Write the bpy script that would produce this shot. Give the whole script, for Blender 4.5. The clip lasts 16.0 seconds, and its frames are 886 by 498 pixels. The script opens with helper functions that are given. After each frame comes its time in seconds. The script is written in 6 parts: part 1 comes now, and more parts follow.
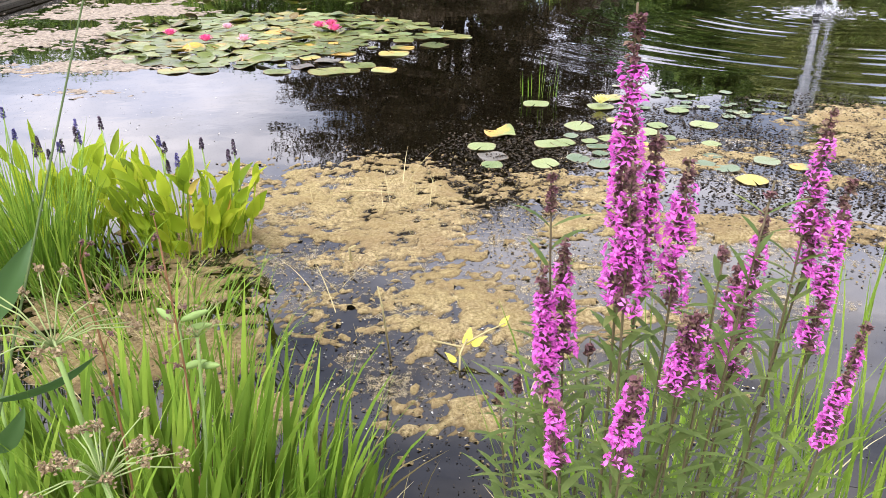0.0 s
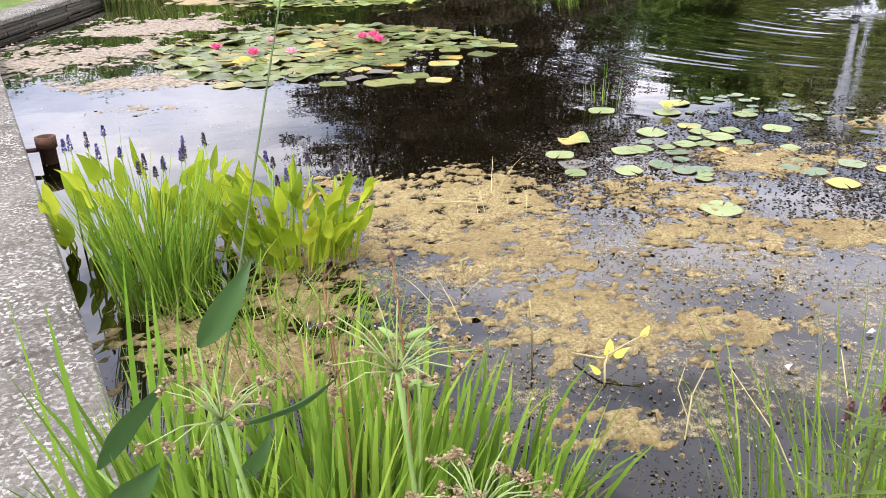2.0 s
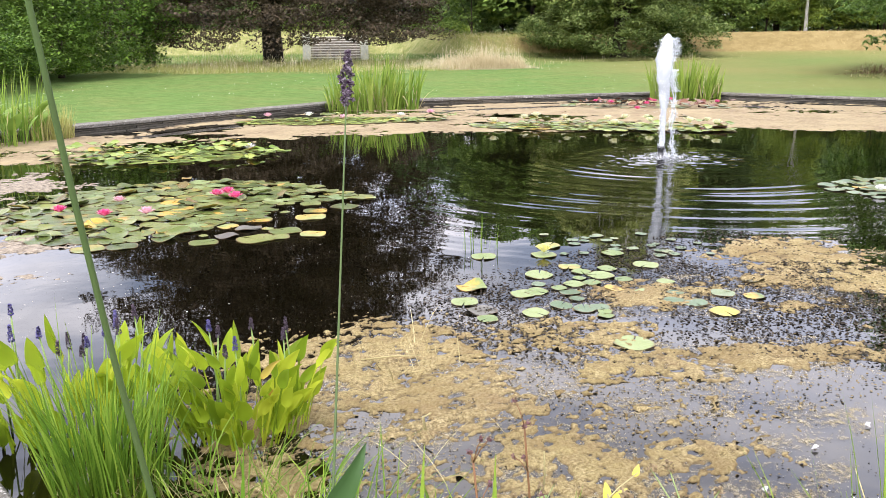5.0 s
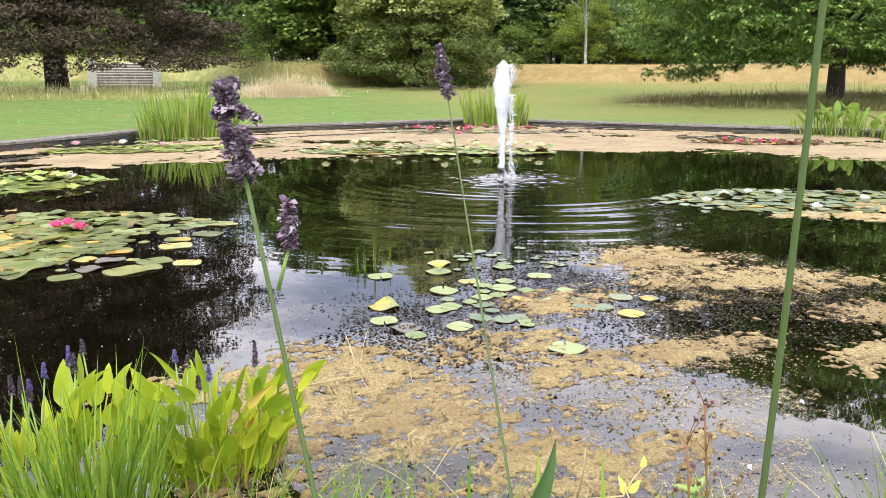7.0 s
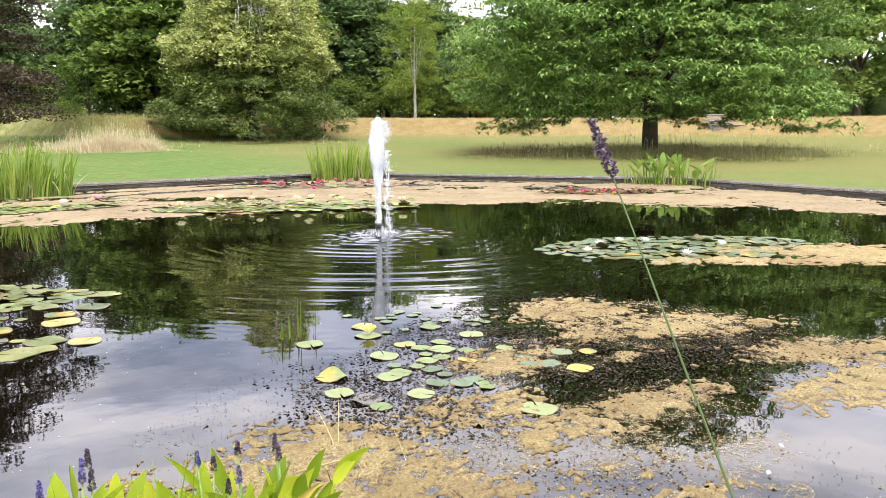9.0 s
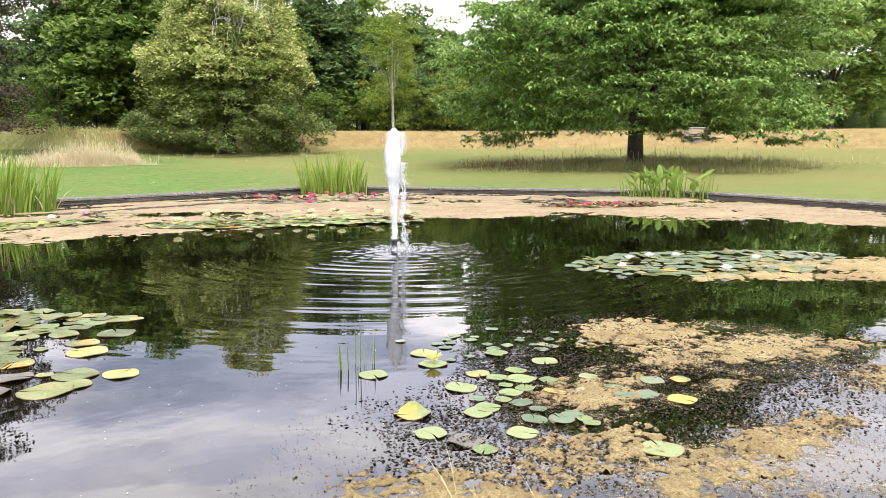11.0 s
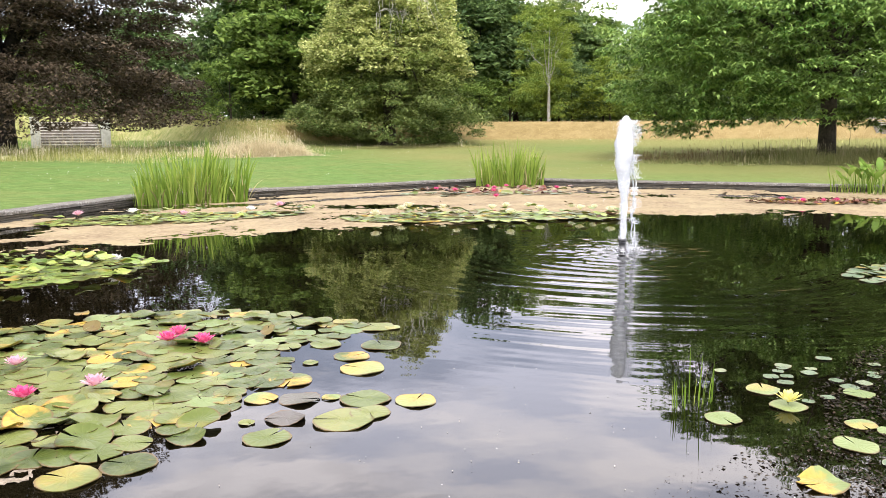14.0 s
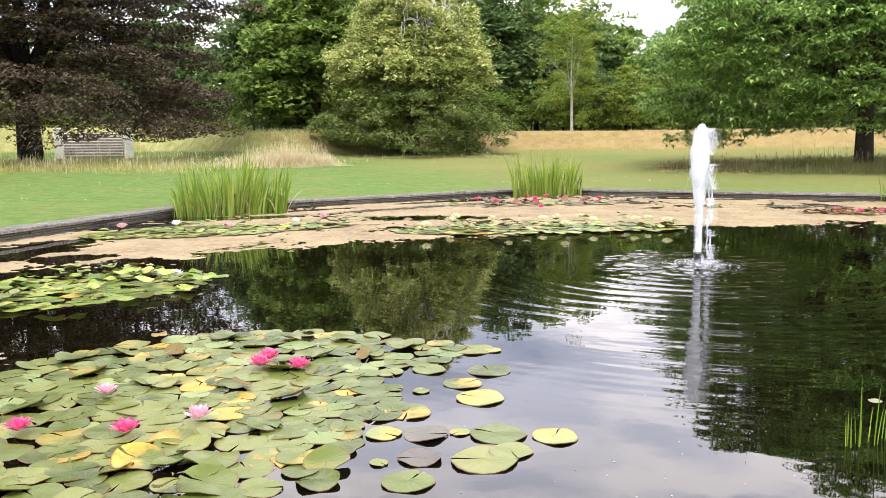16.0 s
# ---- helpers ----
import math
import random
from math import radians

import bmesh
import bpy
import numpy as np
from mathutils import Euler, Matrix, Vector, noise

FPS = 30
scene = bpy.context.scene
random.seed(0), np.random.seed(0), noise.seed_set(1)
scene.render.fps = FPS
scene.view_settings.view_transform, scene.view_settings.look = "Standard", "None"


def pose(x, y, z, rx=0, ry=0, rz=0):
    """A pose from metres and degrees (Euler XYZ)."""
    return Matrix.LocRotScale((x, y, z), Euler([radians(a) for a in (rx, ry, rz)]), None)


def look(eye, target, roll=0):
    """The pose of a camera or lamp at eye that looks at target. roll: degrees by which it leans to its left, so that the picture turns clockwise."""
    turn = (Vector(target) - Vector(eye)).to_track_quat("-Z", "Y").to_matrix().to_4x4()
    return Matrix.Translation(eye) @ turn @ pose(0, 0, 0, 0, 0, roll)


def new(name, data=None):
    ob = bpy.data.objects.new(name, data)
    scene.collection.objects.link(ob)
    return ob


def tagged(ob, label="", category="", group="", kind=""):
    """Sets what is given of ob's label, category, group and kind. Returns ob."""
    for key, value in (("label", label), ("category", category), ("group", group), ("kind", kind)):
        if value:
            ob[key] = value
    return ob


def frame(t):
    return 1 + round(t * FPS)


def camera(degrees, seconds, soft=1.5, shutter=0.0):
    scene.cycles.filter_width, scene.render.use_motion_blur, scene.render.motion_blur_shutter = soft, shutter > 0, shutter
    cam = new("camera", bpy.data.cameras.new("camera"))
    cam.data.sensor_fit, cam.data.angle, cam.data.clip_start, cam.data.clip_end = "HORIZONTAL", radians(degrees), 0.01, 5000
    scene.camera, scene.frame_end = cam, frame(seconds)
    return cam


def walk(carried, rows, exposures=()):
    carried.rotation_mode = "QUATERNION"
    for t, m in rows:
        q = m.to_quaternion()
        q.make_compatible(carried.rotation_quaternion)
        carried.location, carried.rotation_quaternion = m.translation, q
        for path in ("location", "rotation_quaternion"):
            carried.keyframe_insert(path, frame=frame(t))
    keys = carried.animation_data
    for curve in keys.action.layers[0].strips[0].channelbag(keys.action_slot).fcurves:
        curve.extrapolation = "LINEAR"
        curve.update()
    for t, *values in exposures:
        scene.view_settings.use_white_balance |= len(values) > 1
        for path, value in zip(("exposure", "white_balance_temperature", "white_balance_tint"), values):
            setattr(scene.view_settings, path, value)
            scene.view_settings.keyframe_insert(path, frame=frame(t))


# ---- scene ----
cam = camera(57.9, 16.0, soft=0.6)
PATH = [
    (0, (-0.069, 0.168, 1.504), (-0.202, 1.981, 0.67), 0.1),
    (0.5, (-0.198, 0.166, 1.509), (-0.327, 1.972, 0.661), -0.3),
    (1, (-0.315, 0.143, 1.514), (-0.455, 1.948, 0.664), -0.9),
    (1.5, (-0.402, 0.149, 1.5), (-0.56, 1.957, 0.66), -1.2),
    (2, (-0.525, 0.168, 1.507), (-0.674, 1.988, 0.692), -1.2),
    (2.5, (-0.636, 0.23, 1.511), (-0.73, 2.075, 0.746), -0.9),
    (3, (-0.744, 0.24, 1.525), (-0.742, 2.117, 0.833), -0.2),
    (3.5, (-0.829, 0.207, 1.573), (-0.721, 2.111, 0.969), 0.2),
    (4, (-0.892, 0.162, 1.585), (-0.699, 2.083, 1.06), 0.3),
    (4.2, (-0.921, 0.147, 1.581), (-0.701, 2.071, 1.08), 0.3),
    (6.3, (-1.605, 0.353, 1.553), (-1.012, 2.205, 1.088), -0.4),
    (6.5, (-1.668, 0.367, 1.494), (-1.015, 2.205, 1.05), 0.1),
    (7, (-1.818, 0.444, 1.489), (-1.014, 2.227, 1.071), 0.1),
    (7.5, (-1.966, 0.583, 1.515), (-1.02, 2.304, 1.138), 0.3),
    (8, (-2.16, 0.701, 1.54), (-1.098, 2.362, 1.204), 0.3),
    (8.5, (-2.325, 0.798, 1.549), (-1.186, 2.414, 1.242), 0.1),
    (9, (-2.418, 0.944, 1.543), (-1.235, 2.53, 1.25), -0.0),
    (9.2, (-2.441, 1.016, 1.541), (-1.248, 2.595, 1.253), -0.2),
    (11.3, (-2.74, 1.909, 1.513), (-1.492, 3.451, 1.255), 0.0),
    (11.5, (-2.788, 1.996, 1.524), (-1.54, 3.537, 1.267), 0.0),
    (12, (-2.87, 2.191, 1.516), (-1.637, 3.744, 1.256), -0.0),
    (12.5, (-2.906, 2.459, 1.502), (-1.719, 4.045, 1.23), -0.1),
    (13, (-2.948, 2.681, 1.486), (-1.83, 4.315, 1.204), -0.2),
    (13.5, (-3.043, 2.941, 1.482), (-2.009, 4.629, 1.195), -0.2),
    (14, (-3.097, 3.199, 1.502), (-2.137, 4.931, 1.221), -0.2),
    (14.5, (-3.138, 3.417, 1.516), (-2.234, 5.181, 1.245), 0.0),
    (15, (-3.254, 3.612, 1.502), (-2.376, 5.39, 1.24), 0.0),
    (15.5, (-3.414, 3.743, 1.503), (-2.527, 5.517, 1.244), -0.1),
    (16, (-3.481, 3.878, 1.503), (-2.549, 5.628, 1.246), -0.4),
]
walk(cam, [(t, look(eye, target, roll)) for t, eye, target, roll in PATH], [(0, 0.33, 6150, 20), (3.5, 0.29, 6150, 18), (7, 0.31, 6250, 18), (16, 0.33, 6400, 18)])

# ---- world, sun ----
world = bpy.data.worlds.new("world")
scene.world = world
world.use_nodes = True
wt = world.node_tree
wt.nodes.clear()
SUN_ELEV, SUN_AZ = radians(58), radians(214)   # azimuth clockwise from +y
w_out = wt.nodes.new("ShaderNodeOutputWorld")
w_bg = wt.nodes.new("ShaderNodeBackground")
w_bg.inputs["Strength"].default_value = 0.15
w_sky = wt.nodes.new("ShaderNodeTexSky")
w_sky.sky_type = "NISHITA"
w_sky.sun_disc = False
w_sky.sun_elevation = SUN_ELEV
w_sky.sun_rotation = SUN_AZ
w_tc = wt.nodes.new("ShaderNodeTexCoord")
w_map = wt.nodes.new("ShaderNodeMapping")
w_map.inputs["Scale"].default_value = (1.0, 1.0, 4.2)
w_map.inputs["Location"].default_value = (3.1, 0.4, 0.0)
w_noise = wt.nodes.new("ShaderNodeTexNoise")
w_noise.inputs["Scale"].default_value = 2.3
w_noise.inputs["Detail"].default_value = 6.0
w_noise.inputs["Roughness"].default_value = 0.55
w_ramp = wt.nodes.new("ShaderNodeValToRGB")
w_ramp.color_ramp.elements[0].position = 0.21
w_ramp.color_ramp.elements[1].position = 0.51
w_n2 = wt.nodes.new("ShaderNodeTexNoise")
w_n2.inputs["Scale"].default_value = 4.5
w_n2.inputs["Detail"].default_value = 5.0
w_cloud = wt.nodes.new("ShaderNodeValToRGB")
w_cloud.color_ramp.elements[0].position = 0.40
w_cloud.color_ramp.elements[0].color = (0.76, 0.80, 0.90, 1)
w_cloud.color_ramp.elements[1].position = 0.60
w_cloud.color_ramp.elements[1].color = (1.18, 1.15, 1.12, 1)
w_gain = wt.nodes.new("ShaderNodeVectorMath")
w_gain.operation = "SCALE"
w_mix = wt.nodes.new("ShaderNodeMix")
w_mix.data_type = "RGBA"
wl = wt.links.new
wl(w_tc.outputs["Generated"], w_map.inputs["Vector"])
wl(w_map.outputs["Vector"], w_noise.inputs["Vector"])
wl(w_map.outputs["Vector"], w_n2.inputs["Vector"])
w_thin = wt.nodes.new("ShaderNodeMath")
w_thin.operation = "MULTIPLY_ADD"
w_thin.inputs[1].default_value = -0.13
wl(w_noise.outputs["Fac"], w_thin.inputs[2])
wl(w_thin.outputs[0], w_ramp.inputs["Fac"])
wl(w_n2.outputs["Fac"], w_cloud.inputs["Fac"])
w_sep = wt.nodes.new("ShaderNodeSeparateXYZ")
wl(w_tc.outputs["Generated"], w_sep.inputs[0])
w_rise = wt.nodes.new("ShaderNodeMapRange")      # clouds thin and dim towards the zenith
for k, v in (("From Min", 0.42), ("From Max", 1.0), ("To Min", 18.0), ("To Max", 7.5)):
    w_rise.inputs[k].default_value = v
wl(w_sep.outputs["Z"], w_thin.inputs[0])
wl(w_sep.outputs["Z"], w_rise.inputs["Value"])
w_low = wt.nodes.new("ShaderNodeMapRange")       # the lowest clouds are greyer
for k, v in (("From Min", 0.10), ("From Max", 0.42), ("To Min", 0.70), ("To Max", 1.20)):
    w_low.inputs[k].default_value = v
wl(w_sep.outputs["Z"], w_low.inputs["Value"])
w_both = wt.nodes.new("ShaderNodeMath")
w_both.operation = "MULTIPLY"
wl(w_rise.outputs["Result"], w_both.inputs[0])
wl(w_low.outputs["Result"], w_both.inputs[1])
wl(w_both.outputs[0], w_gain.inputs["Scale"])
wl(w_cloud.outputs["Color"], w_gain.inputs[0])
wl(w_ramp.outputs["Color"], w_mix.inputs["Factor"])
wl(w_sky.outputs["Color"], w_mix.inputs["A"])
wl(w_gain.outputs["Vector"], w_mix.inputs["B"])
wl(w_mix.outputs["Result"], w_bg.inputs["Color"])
wl(w_bg.outputs["Background"], w_out.inputs["Surface"])

sun_data = bpy.data.lights.new("sun", "SUN")
sun_data.energy = 3.1
sun_data.angle = radians(25)
sun_data.color = (1.0, 0.97, 0.92)
sun = new("sun", sun_data)
sun_dir = Vector((math.sin(SUN_AZ) * math.cos(SUN_ELEV), math.cos(SUN_AZ) * math.cos(SUN_ELEV), math.sin(SUN_ELEV)))
sun.matrix_world = look(tuple(sun_dir * 60), (0, 0, 0))

# ---- materials ----


class Mat:
    """A small builder for node materials."""

    def __init__(self, name):
        self.m = bpy.data.materials.new(name)
        self.m.use_nodes = True
        self.t = self.m.node_tree
        self.b = self.t.nodes["Principled BSDF"]
        self.o = self.t.nodes["Material Output"]

    def n(self, kind, **kw):
        nd = self.t.nodes.new(kind)
        for k, v in kw.items():
            nd.inputs[k].default_value = v
        return nd

    def l(self, a, b):
        self.t.links.new(a, b)

    def coord(self, which="Object", scale=(1, 1, 1)):
        tc = self.n("ShaderNodeTexCoord")
        mp = self.n("ShaderNodeMapping")
        mp.inputs["Scale"].default_value = scale
        self.l(tc.outputs[which], mp.inputs["Vector"])
        return mp.outputs["Vector"]

    def noise(self, scale, detail=4.0, rough=0.55, vec=None):
        nd = self.n("ShaderNodeTexNoise", Scale=scale, Detail=detail, Roughness=rough)
        if vec is not None:
            self.l(vec, nd.inputs["Vector"])
        return nd.outputs["Fac"]

    def ramp(self, fac, stops):
        nd = self.n("ShaderNodeValToRGB")
        els = nd.color_ramp.elements
        while len(els) < len(stops):
            els.new(0.5)
        for e, (p, c) in zip(els, stops):
            e.position, e.color = p, (*c, 1)
        self.l(fac, nd.inputs["Fac"])
        return nd.outputs["Color"]

    def mix(self, fac, a, b, blend="MIX"):
        nd = self.n("ShaderNodeMix")
        nd.data_type, nd.blend_type = "RGBA", blend
        for v, k in ((fac, "Factor"), (a, "A"), (b, "B")):
            if isinstance(v, (int, float)):
                nd.inputs[k].default_value = v
            elif isinstance(v, tuple):
                nd.inputs[k].default_value = (*v, 1)
            else:
                self.l(v, nd.inputs[k])
        return nd.outputs["Result"]

    def math(self, op, a, b=0.0):
        nd = self.n("ShaderNodeMath")
        nd.operation = op
        for i, v in enumerate((a, b)):
            if isinstance(v, (int, float)):
                nd.inputs[i].default_value = v
            else:
                self.l(v, nd.inputs[i])
        return nd.outputs[0]

    def bump(self, height, strength=0.3, dist=0.02):
        nd = self.n("ShaderNodeBump", Strength=strength, Distance=dist)
        self.l(height, nd.inputs["Height"])
        self.l(nd.outputs["Normal"], self.b.inputs["Normal"])
        return nd.outputs["Normal"]

    def base(self, c):
        if isinstance(c, tuple):
            self.b.inputs["Base Color"].default_value = (*c, 1)
        else:
            self.l(c, self.b.inputs["Base Color"])

    def set(self, rough=0.6, spec=0.4, metal=0.0):
        self.b.inputs["Roughness"].default_value = rough
        self.b.inputs["Specular IOR Level"].default_value = spec
        self.b.inputs["Metallic"].default_value = metal
        return self.m


def leaf_mat(name, dark, mid, light, trans=0.35, rough=0.5, per="island", patch=0.0, spec=0.13):
    """Foliage: colour varies leaf by leaf and in soft patches; light passes through."""
    k = Mat(name)
    if per == "island":
        rnd = k.n("ShaderNodeNewGeometry").outputs["Random Per Island"]
    else:
        rnd = k.n("ShaderNodeObjectInfo").outputs["Random"]
    col = k.ramp(rnd, [(0.0, dark), (0.5, mid), (1.0, light)])
    pos = k.n("ShaderNodeNewGeometry").outputs["Position"]
    blot = k.noise(patch if patch else 0.6, 3.0, 0.5, pos)
    col = k.mix(k.ramp(blot, [(0.35, (0, 0, 0)), (0.7, (0.4, 0.4, 0.4))]), col, light)
    k.base(col)
    k.set(rough, spec)
    tr = k.n("ShaderNodeBsdfTranslucent")
    k.l(col, tr.inputs["Color"])
    mx = k.n("ShaderNodeMixShader", Fac=trans)
    k.l(k.b.outputs[0], mx.inputs[1])
    k.l(tr.outputs[0], mx.inputs[2])
    k.l(mx.outputs[0], k.o.inputs["Surface"])
    return k.m


def plain_mat(name, a, b, scale=20.0, rough=0.7, spec=0.3, bump=0.2, metal=0.0):
    k = Mat(name)
    v = k.coord()
    f = k.noise(scale, 5.0, 0.6, v)
    f2 = k.noise(scale * 0.15, 3.0, 0.5, v)
    c = k.ramp(f, [(0.3, a), (0.7, b)])
    c = k.mix(k.ramp(f2, [(0.3, (0.0, 0.0, 0.0)), (0.75, (0.45, 0.45, 0.45))]), c, tuple(x * 0.6 for x in a))
    k.base(c)
    k.bump(f, bump, 0.01)
    return k.set(rough, spec, metal)


def water_mat():
    k = Mat("pond_water")
    pos = k.n("ShaderNodeNewGeometry").outputs["Position"]
    big = k.noise(0.35, 3.0, 0.5, pos)
    k.base(k.ramp(big, [(0.3, (0.0016, 0.0013, 0.0006)), (0.7, (0.006, 0.0048, 0.002))]))
    mp = k.n("ShaderNodeMapping")
    mp.inputs["Scale"].default_value = (1, 1, 1)
    k.l(pos, mp.inputs["Vector"])
    n1 = k.noise(5.0, 2.0, 0.45, mp.outputs["Vector"])
    n2 = k.noise(1.3, 2.0, 0.5, mp.outputs["Vector"])
    h = k.math("ADD", k.math("MULTIPLY", n1, 0.35), n2)
    k.bump(h, 0.06, 0.03)
    k.b.inputs["IOR"].default_value = 1.42
    return k.set(0.015, 0.5)


def mat_algae():
    k = Mat("dried_algae")
    pos = k.n("ShaderNodeNewGeometry").outputs["Position"]
    f = k.noise(75.0, 6.0, 0.75, pos)
    g = k.noise(2.2, 4.0, 0.6, pos)
    c = k.ramp(f, [(0.30, (0.07, 0.05, 0.02)), (0.42, (0.27, 0.20, 0.085)), (0.54, (0.58, 0.455, 0.22)), (0.68, (0.84, 0.72, 0.43))])
    c = k.mix(k.ramp(g, [(0.35, (0, 0, 0)), (0.65, (0.5, 0.5, 0.5))]), c, (0.46, 0.37, 0.13))
    r = k.noise(1.1, 5.0, 0.65, pos)
    c = k.mix(k.ramp(r, [(0.45, (0, 0, 0)), (0.65, (0.5, 0.5, 0.5))]), c, (0.24, 0.15, 0.07))
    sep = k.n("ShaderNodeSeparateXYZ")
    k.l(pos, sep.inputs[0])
    blot = k.noise(7.0, 5.0, 0.7, pos)
    c = k.mix(k.ramp(blot, [(0.46, (0, 0, 0)), (0.68, (0.5, 0.5, 0.5))]), c, (0.28, 0.18, 0.085))
    # darker brown towards the water, by height
    low_brown = k.ramp(k.math("MULTIPLY", sep.outputs["Z"], 40.0), [(0.02, (0.65, 0.65, 0.65)), (0.22, (0, 0, 0))])
    c = k.mix(low_brown, c, (0.10, 0.062, 0.028))
    k.base(c)
    k.bump(f, 1.0, 0.03)
    return k.set(0.85, 0.2)


def mat_sunken():
    """Algae just under the surface, seen through gaps."""
    k = Mat("sunken_algae")
    pos = k.n("ShaderNodeNewGeometry").outputs["Position"]
    f = k.noise(30.0, 6.0, 0.7, pos)
    k.base(k.ramp(f, [(0.3, (0.13, 0.10, 0.05)), (0.5, (0.28, 0.225, 0.115)), (0.7, (0.44, 0.37, 0.2))]))
    k.set(0.5, 0.3)
    g = k.math("ADD", k.math("MULTIPLY", k.noise(3.5, 5.0, 0.65, pos), 0.6), k.math("MULTIPLY", f, 0.5))
    tr = k.n("ShaderNodeBsdfTransparent")
    mx = k.n("ShaderNodeMixShader")
    k.l(k.ramp(g, [(0.54, (0, 0, 0)), (0.69, (0.7, 0.7, 0.7))]), mx.inputs[0])
    k.l(tr.outputs[0], mx.inputs[1])
    k.l(k.b.outputs[0], mx.inputs[2])
    k.l(mx.outputs[0], k.o.inputs["Surface"])
    return k.m


def mat_film():
    k = Mat("algae_film")
    pos = k.n("ShaderNodeNewGeometry").outputs["Position"]
    f = k.noise(24.0, 6.0, 0.7, pos)
    k.base(k.ramp(f, [(0.3, (0.08, 0.063, 0.043)), (0.5, (0.25, 0.205, 0.145)), (0.72, (0.45, 0.38, 0.28))]))
    k.bump(f, 0.6, 0.02)
    return k.set(0.7, 0.3)


def mat_far_algae():
    k = Mat("far_algae")
    pos = k.n("ShaderNodeNewGeometry").outputs["Position"]
    f = k.noise(9.0, 6.0, 0.7, pos)
    g = k.noise(0.9, 4.0, 0.6, pos)
    c = k.ramp(f, [(0.25, (0.10, 0.072, 0.038)), (0.48, (0.25, 0.19, 0.108)), (0.72, (0.38, 0.30, 0.175))])
    mid = k.noise(2.6, 5.0, 0.65, pos)
    c = k.mix(k.ramp(mid, [(0.42, (0, 0, 0)), (0.66, (0.55, 0.55, 0.55))]), c, (0.17, 0.115, 0.065))
    c = k.mix(k.ramp(g, [(0.35, (0, 0, 0)), (0.7, (0.6, 0.6, 0.6))]), c, (0.40, 0.33, 0.18))
    k.base(c)
    k.bump(f, 0.5, 0.02)
    return k.set(0.85, 0.2)


def mat_lawn():
    k = Mat("lawn_grass")
    pos = k.n("ShaderNodeNewGeometry").outputs["Position"]
    fine = k.noise(55.0, 4.0, 0.7, pos)
    mid = k.noise(0.55, 5.0, 0.6, pos)
    big = k.noise(0.09, 3.0, 0.55, pos)
    c = k.ramp(fine, [(0.25, (0.084, 0.160, 0.036)), (0.75, (0.19, 0.292, 0.085))])
    dry = k.ramp(fine, [(0.25, (0.165, 0.165, 0.05)), (0.75, (0.29, 0.275, 0.105))])
    c = k.mix(k.ramp(mid, [(0.40, (0, 0, 0)), (0.72, (0.5, 0.5, 0.5))]), c, dry)
    patchy = k.noise(3.2, 5.0, 0.7, pos)
    c = k.mix(k.ramp(patchy, [(0.42, (0, 0, 0)), (0.70, (0.75, 0.75, 0.75))]), c, (0.075, 0.125, 0.028))
    tuft = k.noise(11.0, 4.0, 0.7, pos)
    c = k.mix(k.ramp(tuft, [(0.56, (0, 0, 0)), (0.70, (0.6, 0.6, 0.6))]), c, (0.30, 0.34, 0.11))
    sx = k.n("ShaderNodeSeparateXYZ")
    k.l(pos, sx.inputs[0])
    east = k.math("ADD", k.math("MULTIPLY", sx.outputs["X"], 0.016), k.math("MULTIPLY", big, 0.9))
    c = k.mix(k.ramp(east, [(0.55, (0, 0, 0)), (0.86, (0.9, 0.9, 0.9))]), c, dry)
    # rough hay on the bank and beyond it
    sep = k.n("ShaderNodeSeparateXYZ")
    k.l(pos, sep.inputs[0])
    up = k.math("ADD", sep.outputs["Z"], k.math("MULTIPLY", mid, 0.25))
    hay = k.ramp(fine, [(0.25, (0.23, 0.17, 0.065)), (0.75, (0.43, 0.33, 0.15))])
    streak = k.noise(1.3, 6.0, 0.7, pos)
    hay = k.mix(k.ramp(streak, [(0.42, (0, 0, 0)), (0.68, (0.7, 0.7, 0.7))]), hay, (0.19, 0.135, 0.05))
    mead = k.ramp(k.noise(1.6, 5.0, 0.65, pos), [(0.3, (0.20, 0.24, 0.065)), (0.5, (0.32, 0.33, 0.12)), (0.72, (0.48, 0.43, 0.21))])
    side = k.math("ADD", k.math("MULTIPLY", sx.outputs["X"], 0.03), k.math("MULTIPLY", mid, 0.5))
    hay = k.mix(k.ramp(side, [(0.52, (0, 0, 0)), (0.72, (1, 1, 1))]), mead, hay)
    c = k.mix(k.ramp(k.math("MULTIPLY", up, 0.25), [(0.315, (0, 0, 0)), (0.35, (1, 1, 1))]), c, hay)
    k.base(c)
    k.bump(fine, 0.8, 0.03)
    return k.set(0.95, 0.05)


